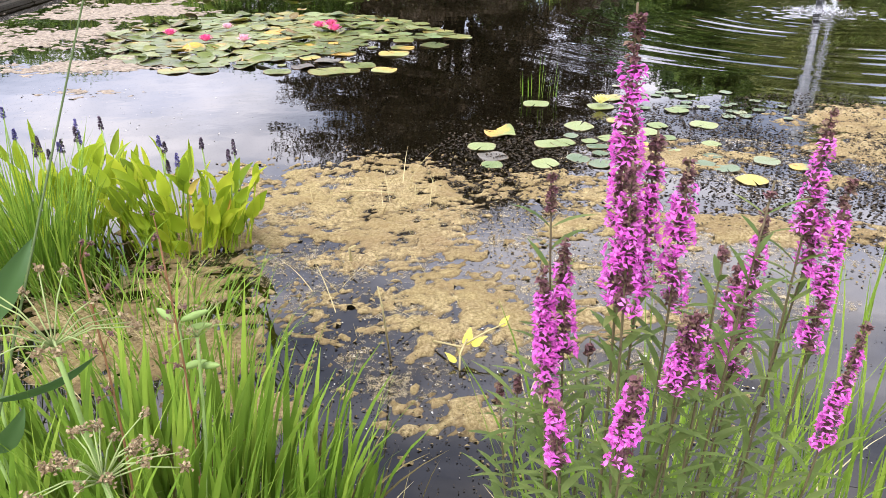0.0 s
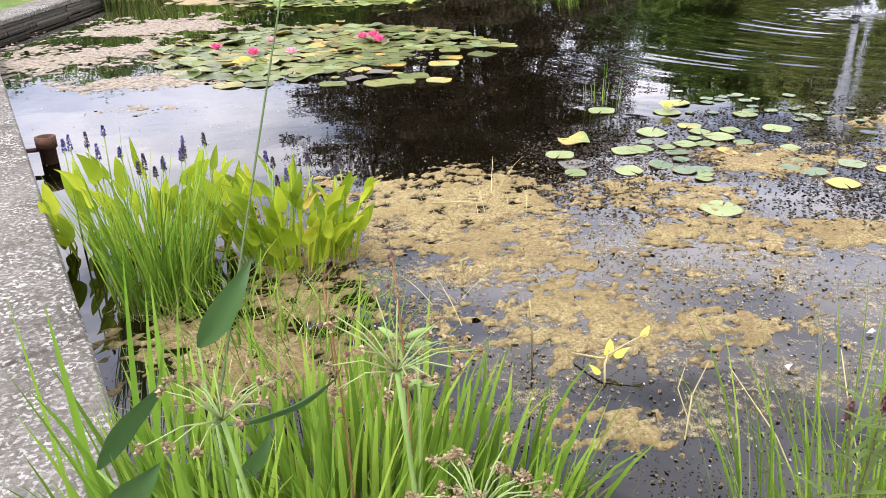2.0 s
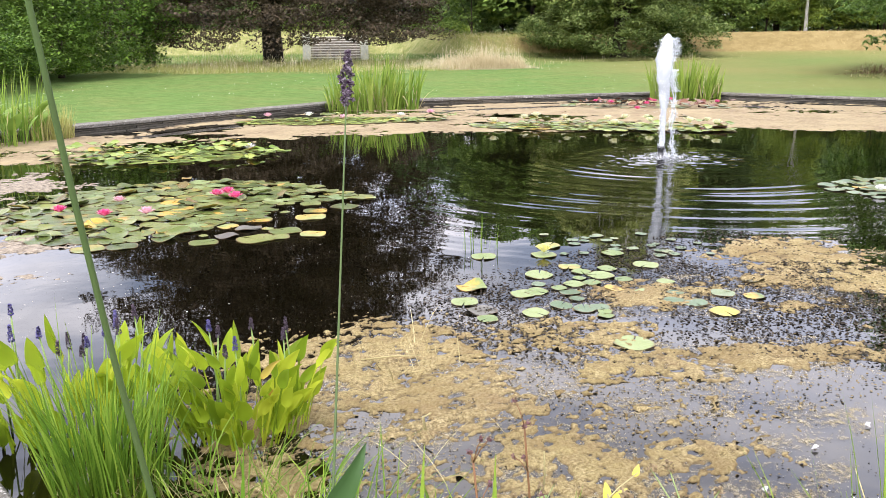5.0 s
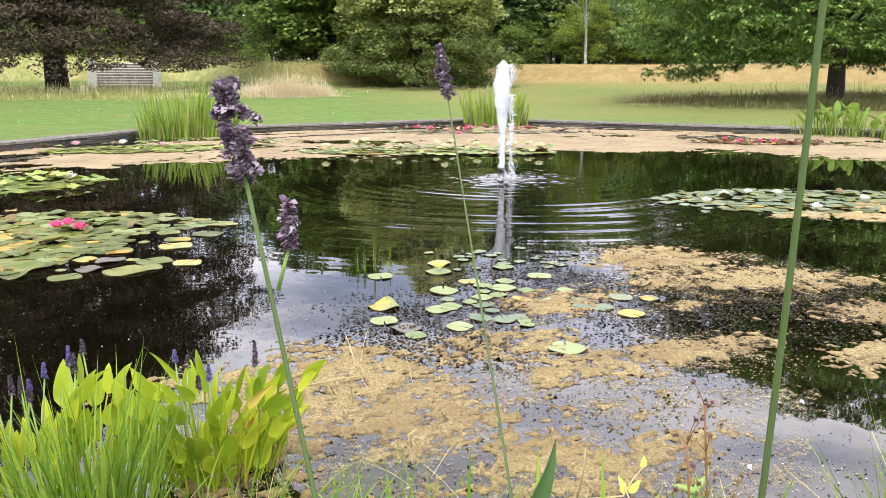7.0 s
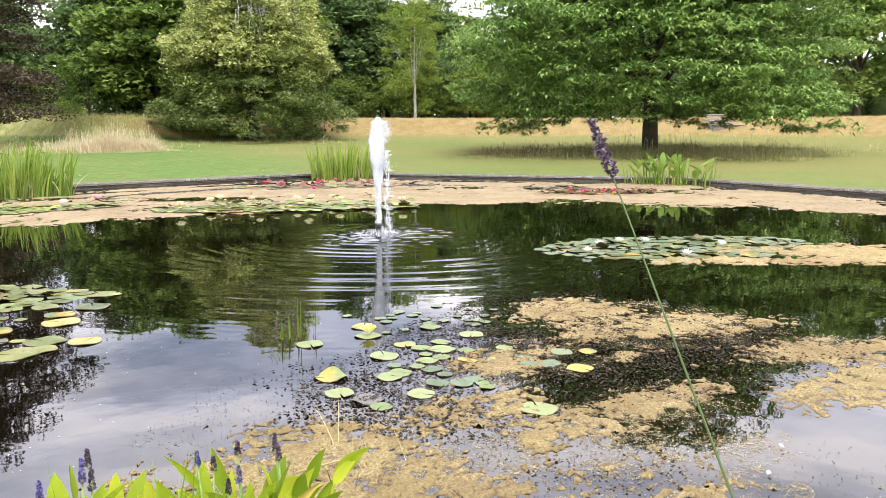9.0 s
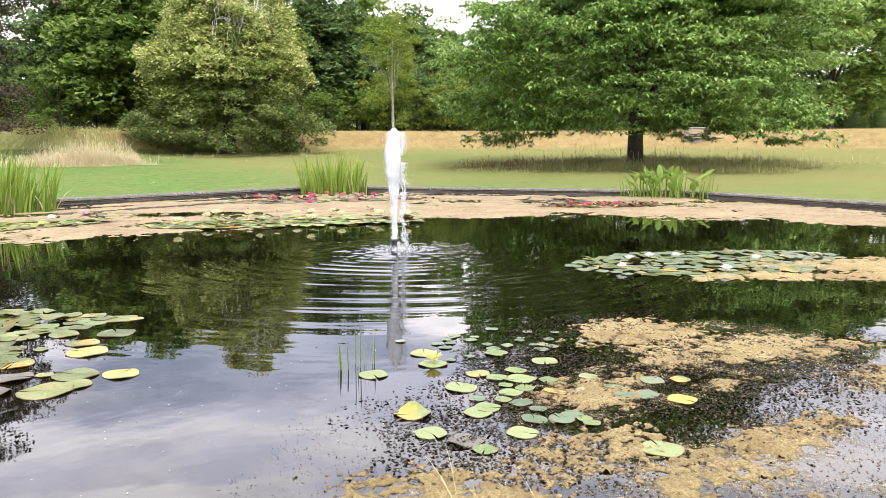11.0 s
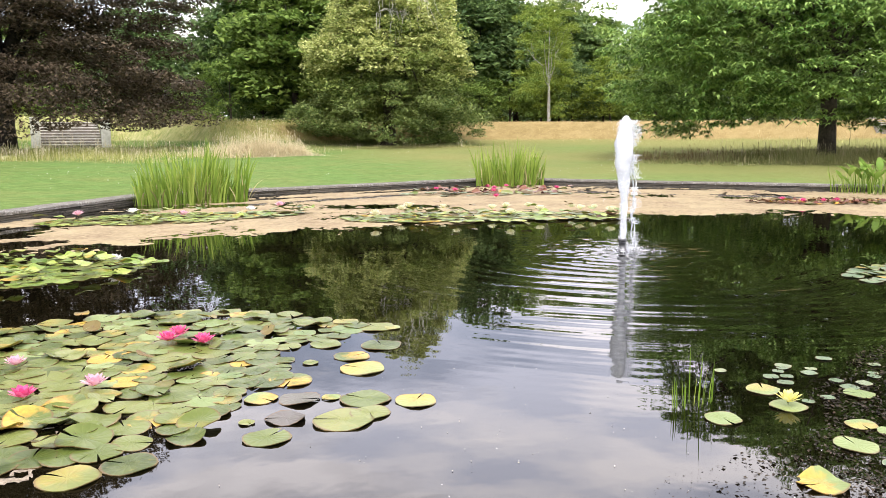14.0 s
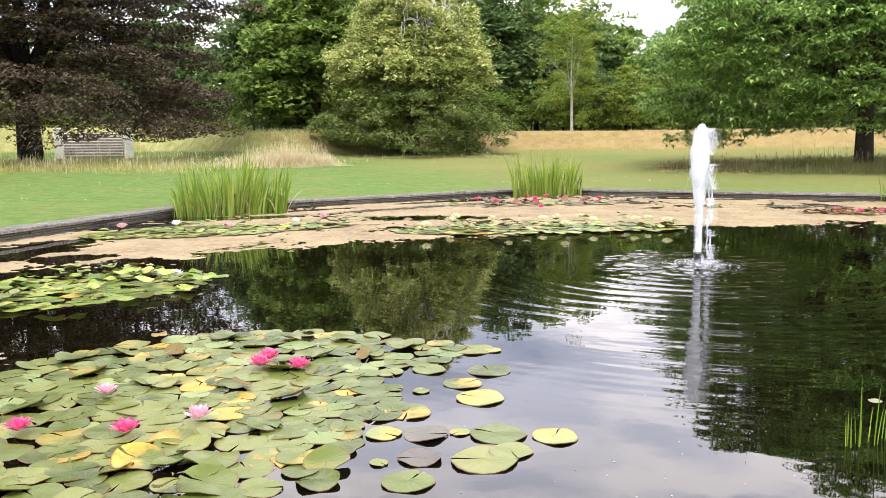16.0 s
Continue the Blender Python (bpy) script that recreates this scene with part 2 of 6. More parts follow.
def mat_stone():
    """Grey coping with pale lichen flakes and dark stains."""
    k = Mat("lichen_stone")
    pos = k.n("ShaderNodeNewGeometry").outputs["Position"]
    f = k.noise(60.0, 6.0, 0.7, pos)
    g = k.noise(3.0, 4.0, 0.6, pos)
    rnd = k.n("ShaderNodeObjectInfo").outputs["Random"]
    c = k.ramp(f, [(0.34, (0.075, 0.07, 0.06)), (0.66, (0.27, 0.25, 0.215))])
    c = k.mix(k.ramp(g, [(0.38, (0, 0, 0)), (0.68, (0.75, 0.75, 0.75))]), c, (0.06, 0.055, 0.043))
    fl = k.noise(52.0, 3.0, 0.6, pos)
    keep = k.ramp(k.noise(5.0, 4.0, 0.65, pos), [(0.38, (0.1, 0.1, 0.1)), (0.60, (1, 1, 1))])
    c = k.mix(k.mix(1.0, k.ramp(fl, [(0.525, (0, 0, 0)), (0.575, (0.9, 0.9, 0.9))]), keep, "MULTIPLY"), c, (0.52, 0.50, 0.45))
    fl2 = k.noise(120.0, 3.0, 0.6, pos)
    c = k.mix(k.ramp(fl2, [(0.60, (0, 0, 0)), (0.66, (0.5, 0.5, 0.5))]), c, (0.03, 0.028, 0.022))
    c = k.mix(k.math("MULTIPLY", rnd, 0.3), c, (0.20, 0.18, 0.145))
    k.base(c)
    k.bump(f, 0.7, 0.012)
    return k.set(0.95, 0.06)


def mat_wallstone():
    k = Mat("wall_stone")
    pos = k.n("ShaderNodeNewGeometry").outputs["Position"]
    f = k.noise(18.0, 6.0, 0.65, pos)
    rnd = k.n("ShaderNodeObjectInfo").outputs["Random"]
    c = k.ramp(f, [(0.3, (0.025, 0.022, 0.017)), (0.7, (0.12, 0.108, 0.085))])
    c = k.mix(k.math("MULTIPLY", rnd, 0.4), c, (0.21, 0.19, 0.15))
    k.base(c)
    k.bump(f, 0.6, 0.01)
    return k.set(0.85, 0.25)


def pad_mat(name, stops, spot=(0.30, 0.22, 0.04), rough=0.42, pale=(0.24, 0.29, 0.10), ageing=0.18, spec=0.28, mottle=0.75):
    """Lily pads: colour pad by pad, pale veins, blemishes, and yellow spreading over some pads from one side."""
    k = Mat(name)
    rnd = k.n("ShaderNodeObjectInfo").outputs["Random"]
    c = k.ramp(rnd, stops)
    tc = k.n("ShaderNodeTexCoord")
    sep = k.n("ShaderNodeSeparateXYZ")
    k.l(tc.outputs["Object"], sep.inputs[0])
    ang = k.math("ARCTAN2", sep.outputs["Y"], sep.outputs["X"])
    ve = k.math("ABSOLUTE", k.math("SINE", k.math("MULTIPLY", ang, 8.0)))
    rad = k.math("SQRT", k.math("ADD", k.math("MULTIPLY", sep.outputs["X"], sep.outputs["X"]), k.math("MULTIPLY", sep.outputs["Y"], sep.outputs["Y"])))
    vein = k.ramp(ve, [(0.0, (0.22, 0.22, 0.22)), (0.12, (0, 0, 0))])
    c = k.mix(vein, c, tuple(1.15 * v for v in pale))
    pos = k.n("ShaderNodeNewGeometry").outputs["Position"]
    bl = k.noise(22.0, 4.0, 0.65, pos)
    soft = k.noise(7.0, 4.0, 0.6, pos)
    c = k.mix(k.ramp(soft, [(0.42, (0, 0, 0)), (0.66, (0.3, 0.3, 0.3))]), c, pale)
    # a second number for each pad, which says how far it has yellowed
    r2 = k.math("FRACT", k.math("MULTIPLY", rnd, 37.7))
    old = k.ramp(r2, [(1.0 - ageing, (0, 0, 0)), (1.0, (1, 1, 1))])
    creep = k.math("ADD", k.math("MULTIPLY", sep.outputs["X"], 0.7), k.math("ADD", k.math("MULTIPLY", soft, 1.1), k.math("MULTIPLY", bl, 0.35)))
    ym = k.mix(1.0, k.ramp(creep, [(0.58, (0, 0, 0)), (0.82, (0.95, 0.95, 0.95))]), old, "MULTIPLY")
    c = k.mix(ym, c, k.ramp(bl, [(0.4, (0.48, 0.37, 0.06)), (0.66, (0.50, 0.21, 0.04))]))
    c = k.mix(k.ramp(bl, [(0.62, (0, 0, 0)), (0.74, (mottle, mottle, mottle))]), c, spot)
    rim = k.ramp(rad, [(0.458, (0, 0, 0)), (0.488, (0.75, 0.75, 0.75))])
    c = k.mix(rim, c, (0.15, 0.085, 0.035))
    k.base(c)
    k.bump(k.math("ADD", k.math("MULTIPLY", ve, 0.25), soft), 0.30, 0.012)
    return k.set(rough, spec)


def foam_mat():
    k = Mat("white_water")
    k.base((0.92, 0.95, 0.97))
    k.set(0.25, 0.5)
    pos = k.n("ShaderNodeNewGeometry").outputs["Position"]
    f = k.noise(22.0, 4.0, 0.6, pos)
    k.bump(f, 0.7, 0.02)
    k.b.inputs["Transmission Weight"].default_value = 0.45
    k.b.inputs["Subsurface Weight"].default_value = 0.0
    return k.m


M_WATER = water_mat()
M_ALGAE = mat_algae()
M_FAR_ALGAE = mat_far_algae()
M_FILM = mat_film()
M_SUNKEN = mat_sunken()
M_LAWN = mat_lawn()
M_STONE = mat_stone()
M_WALL = mat_wallstone()
M_FOAM = foam_mat()
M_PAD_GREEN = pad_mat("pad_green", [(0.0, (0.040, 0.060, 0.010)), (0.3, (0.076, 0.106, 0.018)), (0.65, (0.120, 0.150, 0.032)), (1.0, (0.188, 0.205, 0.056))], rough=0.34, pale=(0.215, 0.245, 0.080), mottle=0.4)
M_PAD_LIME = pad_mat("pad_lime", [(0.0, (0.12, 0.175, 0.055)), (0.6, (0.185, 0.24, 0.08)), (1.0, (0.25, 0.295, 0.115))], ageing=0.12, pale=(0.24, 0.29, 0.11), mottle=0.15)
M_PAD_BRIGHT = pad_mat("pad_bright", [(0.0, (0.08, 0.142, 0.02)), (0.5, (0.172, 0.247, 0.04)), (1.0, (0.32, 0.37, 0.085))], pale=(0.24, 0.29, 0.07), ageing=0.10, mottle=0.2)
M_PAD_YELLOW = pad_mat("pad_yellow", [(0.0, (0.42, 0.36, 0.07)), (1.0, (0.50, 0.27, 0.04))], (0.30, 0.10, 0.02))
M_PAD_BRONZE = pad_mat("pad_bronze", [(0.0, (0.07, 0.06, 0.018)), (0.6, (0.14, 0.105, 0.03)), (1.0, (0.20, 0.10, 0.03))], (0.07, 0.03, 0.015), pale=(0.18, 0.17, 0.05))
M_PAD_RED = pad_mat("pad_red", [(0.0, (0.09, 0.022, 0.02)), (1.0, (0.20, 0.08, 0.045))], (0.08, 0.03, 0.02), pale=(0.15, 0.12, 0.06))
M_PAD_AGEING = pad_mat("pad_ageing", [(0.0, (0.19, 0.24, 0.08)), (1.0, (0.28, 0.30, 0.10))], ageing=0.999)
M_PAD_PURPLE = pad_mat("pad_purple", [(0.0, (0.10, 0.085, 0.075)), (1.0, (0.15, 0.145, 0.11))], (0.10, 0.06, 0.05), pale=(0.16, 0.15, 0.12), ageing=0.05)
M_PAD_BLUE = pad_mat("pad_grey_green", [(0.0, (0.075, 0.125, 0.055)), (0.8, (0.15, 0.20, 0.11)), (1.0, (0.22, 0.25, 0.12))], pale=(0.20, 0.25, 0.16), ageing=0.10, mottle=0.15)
M_WALNUT = leaf_mat("walnut_leaves", (0.024, 0.064, 0.012), (0.105, 0.215, 0.040), (0.40, 0.55, 0.16), 0.30, patch=0.35)
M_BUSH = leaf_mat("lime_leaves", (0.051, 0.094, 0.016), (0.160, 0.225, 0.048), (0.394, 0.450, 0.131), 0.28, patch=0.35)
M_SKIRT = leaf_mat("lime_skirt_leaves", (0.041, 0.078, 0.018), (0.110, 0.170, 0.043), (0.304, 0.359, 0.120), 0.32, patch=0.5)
M_BUSH_TOP = leaf_mat("lime_upper_leaves", (0.154, 0.211, 0.043), (0.413, 0.470, 0.134), (0.691, 0.701, 0.298), 0.35, patch=0.5)
M_BEECH = leaf_mat("copper_leaves", (0.020, 0.017, 0.010), (0.052, 0.042, 0.025), (0.165, 0.122, 0.078), 0.24, patch=0.4)
M_WOOD_A = leaf_mat("wood_leaves_a", (0.050, 0.103, 0.021), (0.151, 0.248, 0.048), (0.323, 0.435, 0.105), 0.42, patch=0.25)
M_WOOD_B = leaf_mat("wood_leaves_b", (0.040, 0.084, 0.028), (0.111, 0.186, 0.058), (0.241, 0.340, 0.115), 0.40, patch=0.25)
M_WOOD_C = leaf_mat("wood_leaves_c", (0.113, 0.180, 0.025), (0.219, 0.304, 0.045), (0.341, 0.418, 0.084), 0.42, patch=0.25)
M_LAUREL = leaf_mat("laurel_leaves", (0.018, 0.045, 0.008), (0.055, 0.115, 0.016), (0.19, 0.30, 0.045), 0.22, 0.35, patch=0.6)
M_BARK = plain_mat("bark", (0.035, 0.028, 0.022), (0.10, 0.085, 0.065), 9.0, 0.9, 0.2, 0.9)
M_DARKBARK = plain_mat("dark_bark", (0.018, 0.015, 0.012), (0.05, 0.043, 0.034), 9.0, 0.9, 0.2, 0.9)
M_BIRCH_BARK = plain_mat("birch_bark", (0.30, 0.29, 0.26), (0.62, 0.60, 0.56), 14.0, 0.8, 0.2, 0.4)
M_REED = leaf_mat("reed_blades", (0.097, 0.185, 0.022), (0.202, 0.326, 0.040), (0.370, 0.440, 0.097), 0.42)
M_REED_DARK = leaf_mat("dark_reed_blades", (0.06, 0.11, 0.02), (0.13, 0.20, 0.035), (0.28, 0.34, 0.085), 0.35)
M_REED_OBJ = leaf_mat("rush_blades", (0.058, 0.125, 0.011), (0.135, 0.26, 0.024), (0.30, 0.42, 0.055), 0.38, per="object")
M_FLAG = leaf_mat("flag_iris_blades", (0.10, 0.21, 0.02), (0.17, 0.30, 0.032), (0.27, 0.40, 0.05), 0.4, 0.4, per="object")
M_STRAW = leaf_mat("straw_blades", (0.30, 0.25, 0.10), (0.48, 0.41, 0.19), (0.62, 0.54, 0.30), 0.2)
M_HAY = leaf_mat("hay_blades", (0.30, 0.225, 0.09), (0.44, 0.34, 0.15), (0.60, 0.49, 0.25), 0.25, patch=0.2)
M_PALEHAY = leaf_mat("pale_seed_grass", (0.50, 0.42, 0.24), (0.66, 0.57, 0.36), (0.80, 0.72, 0.50), 0.3, patch=0.5)
M_MEADOW = leaf_mat("meadow_blades", (0.20, 0.25, 0.055), (0.38, 0.39, 0.115), (0.56, 0.51, 0.21), 0.3, patch=0.2)
M_PICKEREL = leaf_mat("pickerel_leaves", (0.12, 0.22, 0.012), (0.30, 0.42, 0.02), (0.52, 0.57, 0.045), 0.45, 0.35, per="object")
M_LANCE = leaf_mat("grey_green_leaves", (0.035, 0.085, 0.026), (0.055, 0.115, 0.036), (0.085, 0.16, 0.05), 0.22, 0.36, per="object", spec=0.45)
M_STALK = leaf_mat("green_stalk", (0.13, 0.23, 0.05), (0.20, 0.31, 0.08), (0.32, 0.42, 0.15), 0.1)
M_RAY = leaf_mat("pale_green_rays", (0.17, 0.25, 0.07), (0.27, 0.35, 0.12), (0.40, 0.46, 0.21), 0.2)
M_REDSTALK = leaf_mat("red_brown_stem", (0.10, 0.04, 0.02), (0.19, 0.085, 0.04), (0.32, 0.19, 0.09), 0.1)
M_DARKSTALK = leaf_mat("olive_stalk", (0.05, 0.085, 0.028), (0.08, 0.12, 0.042), (0.12, 0.16, 0.06), 0.05)
M_BLUE = leaf_mat("blue_violet_bloom", (0.05, 0.045, 0.12), (0.12, 0.10, 0.26), (0.20, 0.18, 0.38), 0.2)
M_DARKBUD = leaf_mat("dark_buds", (0.03, 0.025, 0.035), (0.07, 0.05, 0.07), (0.16, 0.12, 0.15), 0.1)
M_LAV = leaf_mat("faded_violet_bloom", (0.035, 0.010, 0.035), (0.085, 0.035, 0.085), (0.50, 0.43, 0.48), 0.25, patch=90.0)
M_MAGENTA = leaf_mat("magenta_petals", (0.48, 0.05, 0.38), (0.78, 0.13, 0.62), (0.92, 0.34, 0.80), 0.4)
M_LSTALK = leaf_mat("loosestrife_stem", (0.07, 0.035, 0.035), (0.12, 0.07, 0.05), (0.13, 0.15, 0.06), 0.05)
M_LLEAF = leaf_mat("loosestrife_leaf", (0.06, 0.11, 0.025), (0.11, 0.18, 0.04), (0.20, 0.24, 0.07), 0.35)
M_CALYX = leaf_mat("loosestrife_calyx", (0.10, 0.03, 0.06), (0.18, 0.07, 0.10), (0.22, 0.16, 0.09), 0.1)
M_PINK = leaf_mat("pink_petals", (0.52, 0.03, 0.14), (0.72, 0.07, 0.24), (0.84, 0.26, 0.42), 0.3)
M_PALEPINK = leaf_mat("pale_pink_petals", (0.66, 0.28, 0.38), (0.76, 0.42, 0.50), (0.84, 0.58, 0.64), 0.35)
M_WHITE = leaf_mat("white_petals", (0.74, 0.72, 0.66), (0.82, 0.81, 0.76), (0.88, 0.87, 0.84), 0.35)
M_CREAM = leaf_mat("cream_petals", (0.68, 0.65, 0.36), (0.76, 0.74, 0.48), (0.82, 0.80, 0.60), 0.35)
M_YELLOW = leaf_mat("yellow_petals", (0.72, 0.58, 0.04), (0.78, 0.68, 0.08), (0.84, 0.76, 0.20), 0.35)
M_LEMON = leaf_mat("lemon_petals", (0.70, 0.64, 0.16), (0.78, 0.74, 0.26), (0.84, 0.82, 0.42), 0.4)
M_SPECK = leaf_mat("dark_weed", (0.010, 0.009, 0.006), (0.025, 0.020, 0.013), (0.06, 0.045, 0.025), 0.0)
M_PALESPECK = leaf_mat("pale_flecks", (0.30, 0.26, 0.16), (0.45, 0.42, 0.32), (0.65, 0.64, 0.60), 0.1)
M_RUST = plain_mat("rusty_iron", (0.05, 0.025, 0.015), (0.13, 0.06, 0.03), 40.0, 0.7, 0.4, 0.4, 0.4)
M_METAL = plain_mat("grey_metal", (0.10, 0.10, 0.10), (0.20, 0.20, 0.20), 30.0, 0.4, 0.5, 0.1, 0.8)
M_STEP = plain_mat("pale_step_stone", (0.50, 0.475, 0.41), (0.80, 0.77, 0.69), 6.0, 0.9, 0.2, 0.4)
M_BROAD = leaf_mat("marsh_leaves", (0.15, 0.26, 0.04), (0.22, 0.35, 0.06), (0.33, 0.44, 0.11), 0.4, 0.45, per="object")
M_DOCK = leaf_mat("rusty_docks", (0.08, 0.05, 0.03), (0.17, 0.10, 0.05), (0.30, 0.22, 0.09), 0.2, patch=0.5)
M_UNCUT = leaf_mat("uncut_grass_blades", (0.18, 0.23, 0.06), (0.36, 0.38, 0.13), (0.62, 0.56, 0.27), 0.42, patch=0.5)
M_WORN = plain_mat("worn_step_stone", (0.30, 0.275, 0.23), (0.47, 0.435, 0.37), 6.0, 0.9, 0.2, 0.4)
M_THATCH = leaf_mat("brown_thatch", (0.05, 0.04, 0.014), (0.13, 0.105, 0.035), (0.30, 0.24, 0.09), 0.15, per="object")
M_RISER = plain_mat("dark_riser_stone", (0.16, 0.14, 0.11), (0.34, 0.30, 0.24), 8.0, 0.9, 0.2, 0.5)
M_SPRAY = leaf_mat("spray_drops", (0.75, 0.78, 0.80), (0.85, 0.87, 0.89), (0.93, 0.94, 0.95), 0.5, 0.3)
M_SEED = leaf_mat("seed_heads", (0.10, 0.065, 0.03), (0.22, 0.15, 0.075), (0.42, 0.34, 0.20), 0.1)

# ---- mesh helpers ----
RNG = np.random.default_rng(7)


def U(a, b, n=None):
    return RNG.uniform(a, b, n)


def to_mesh(name, V, F, mat, smooth=True):
    me = bpy.data.meshes.new(name)
    me.from_pydata(np.asarray(V, float).tolist(), [], [list(map(int, f)) for f in F] if not isinstance(F, np.ndarray) else F.tolist())
    if mat is not None:
        me.materials.append(mat)
    if smooth:
        me.polygons.foreach_set("use_smooth", np.ones(len(me.polygons), bool))
    me.update()
    return me


def thing(name, label, category, at=(0, 0, 0), group="", kind=""):
    e = new(name)
    e.location = at
    e.empty_display_size = 0.05
    return tagged(e, label, category, group, kind)


def root_of(ob):
    while ob.parent is not None:
        ob = ob.parent
    return ob


def part(name, VF, mat, parent, label="", kind="", smooth=True):
    """Mesh from world coordinates, as a child of a thing or of a part."""
    V, F = VF
    off = np.array(root_of(parent).location)
    ob = new(name, to_mesh(name, np.asarray(V, float) - off, F, mat, smooth))
    ob.parent = parent
    return tagged(ob, label, kind=kind)


def piece(name, me, m, parent, label=""):
    """A child on shared mesh data, at the world matrix m."""
    ob = new(name, me)
    ob.parent = parent
    ob.matrix_local = Matrix.Translation(-root_of(parent).location) @ m
    return tagged(ob, label)


def join(items):
    Vs, Fs, k = [], [], 0
    for V, F in items:
        V = np.asarray(V, float)
        Vs.append(V)
        if isinstance(F, np.ndarray):
            Fs.extend((F + k).tolist())
        else:
            Fs.extend([[i + k for i in f] for f in F])
        k += len(V)
    return np.concatenate(Vs), Fs


def box(x0, y0, z0, x1, y1, z1, bevel=0.0):
    bm = bmesh.new()
    bmesh.ops.create_cube(bm, size=1.0)
    for v in bm.verts:
        v.co = Vector(((x0 + x1) / 2 + v.co.x * (x1 - x0), (y0 + y1) / 2 + v.co.y * (y1 - y0), (z0 + z1) / 2 + v.co.z * (z1 - z0)))
    if bevel:
        bmesh.ops.bevel(bm, geom=bm.edges[:], offset=bevel, segments=1, affect="EDGES")
    bm.verts.index_update()
    V = [tuple(v.co) for v in bm.verts]
    F = [[v.index for v in f.verts] for f in bm.faces]
    bm.free()
    return np.array(V), F


def moved(VF, m):
    V, F = VF
    R = np.array(m.to_3x3())
    return np.asarray(V) @ R.T + np.array(m.translation), F


def tube(points, radii, sides=8, cap=True):
    P = np.array(points, float)
    n = len(P)
    T = np.gradient(P, axis=0)
    T /= np.linalg.norm(T, axis=1)[:, None] + 1e-9
    V = []
    ref = np.array([0.0, 1.0, 0.0]) if abs(T[0][2]) > 0.8 else np.array([0.0, 0.0, 1.0])
    for i in range(n):
        a = np.cross(T[i], ref)
        a /= np.linalg.norm(a) + 1e-9
        b = np.cross(T[i], a)
        for j in range(sides):
            th = 2 * math.pi * j / sides
            V.append(P[i] + radii[i] * (math.cos(th) * a + math.sin(th) * b))
    F = [[i * sides + j, i * sides + (j + 1) % sides, (i + 1) * sides + (j + 1) % sides, (i + 1) * sides + j] for i in range(n - 1) for j in range(sides)]
    if cap:
        F.append(list(range((n - 1) * sides, n * sides)))
        F.append(list(range(sides - 1, -1, -1)))
    return np.array(V), F


def lathe(profile, sides=16, at=(0, 0, 0)):
    V = [(at[0] + r * math.cos(2 * math.pi * j / sides), at[1] + r * math.sin(2 * math.pi * j / sides), at[2] + z) for r, z in profile for j in range(sides)]
    F = [[i * sides + j, i * sides + (j + 1) % sides, (i + 1) * sides + (j + 1) % sides, (i + 1) * sides + j] for i in range(len(profile) - 1) for j in range(sides)]
    F.append(list(range((len(profile) - 1) * sides, len(profile) * sides)))
    return np.array(V), F


def ribbons(base, h, w, az, lean, droop, seg=5, shape="blade", face=None, fold=0.25):
    """Many curved leaf blades at once, folded along the midrib. base (n,3); the rest (n,)."""
    base = np.asarray(base, float)
    n = len(base)
    h, w, az, lean, droop = (np.broadcast_to(np.asarray(v, float), (n,)) for v in (h, w, az, lean, droop))
    face = az + np.pi / 2 if face is None else np.broadcast_to(face, (n,))
    s = np.linspace(0, 1, seg + 1)
    hor = h[:, None] * (lean[:, None] * s + droop[:, None] * s ** 2.4)
    z = h[:, None] * (s - 0.45 * droop[:, None] * s ** 3.2)
    C = np.stack([base[:, 0, None] + hor * np.cos(az)[:, None], base[:, 1, None] + hor * np.sin(az)[:, None], base[:, 2, None] + z], -1)
    if shape == "blade":
        prof = np.clip(0.75 + 0.5 * s - 1.25 * s ** 3, 0.03, 1)
    elif shape == "lance":
        prof = np.clip(np.sin(np.pi * np.clip(s * 0.97 + 0.03, 0, 1)) ** 0.75, 0.03, 1)
    elif shape == "heart":
        prof = np.interp(s, [0, 0.07, 0.2, 0.45, 0.75, 0.93, 1], [0.25, 0.75, 0.98, 0.9, 0.55, 0.22, 0.02])
    else:
        prof = np.ones_like(s)
    W = 0.5 * w[:, None] * prof
    side = np.stack([np.cos(face), np.sin(face), np.zeros(n)], -1)[:, None, :]
    nrm = np.stack([np.cos(face + np.pi / 2), np.sin(face + np.pi / 2), np.zeros(n)], -1)[:, None, :]
    L = C - side * W[..., None]
    R = C + side * W[..., None]
    Mi = C + nrm * (W * fold)[..., None]
    V = np.stack([L, Mi, R], 2).reshape(-1, 3)
    k = (seg + 1) * 3
    f = []
    for i in range(seg):
        for j in range(2):
            f.append([i * 3 + j, i * 3 + j + 1, i * 3 + j + 4, i * 3 + j + 3])
    F = (np.array(f)[None] + (np.arange(n) * k)[:, None, None]).reshape(-1, 4)
    return V, F


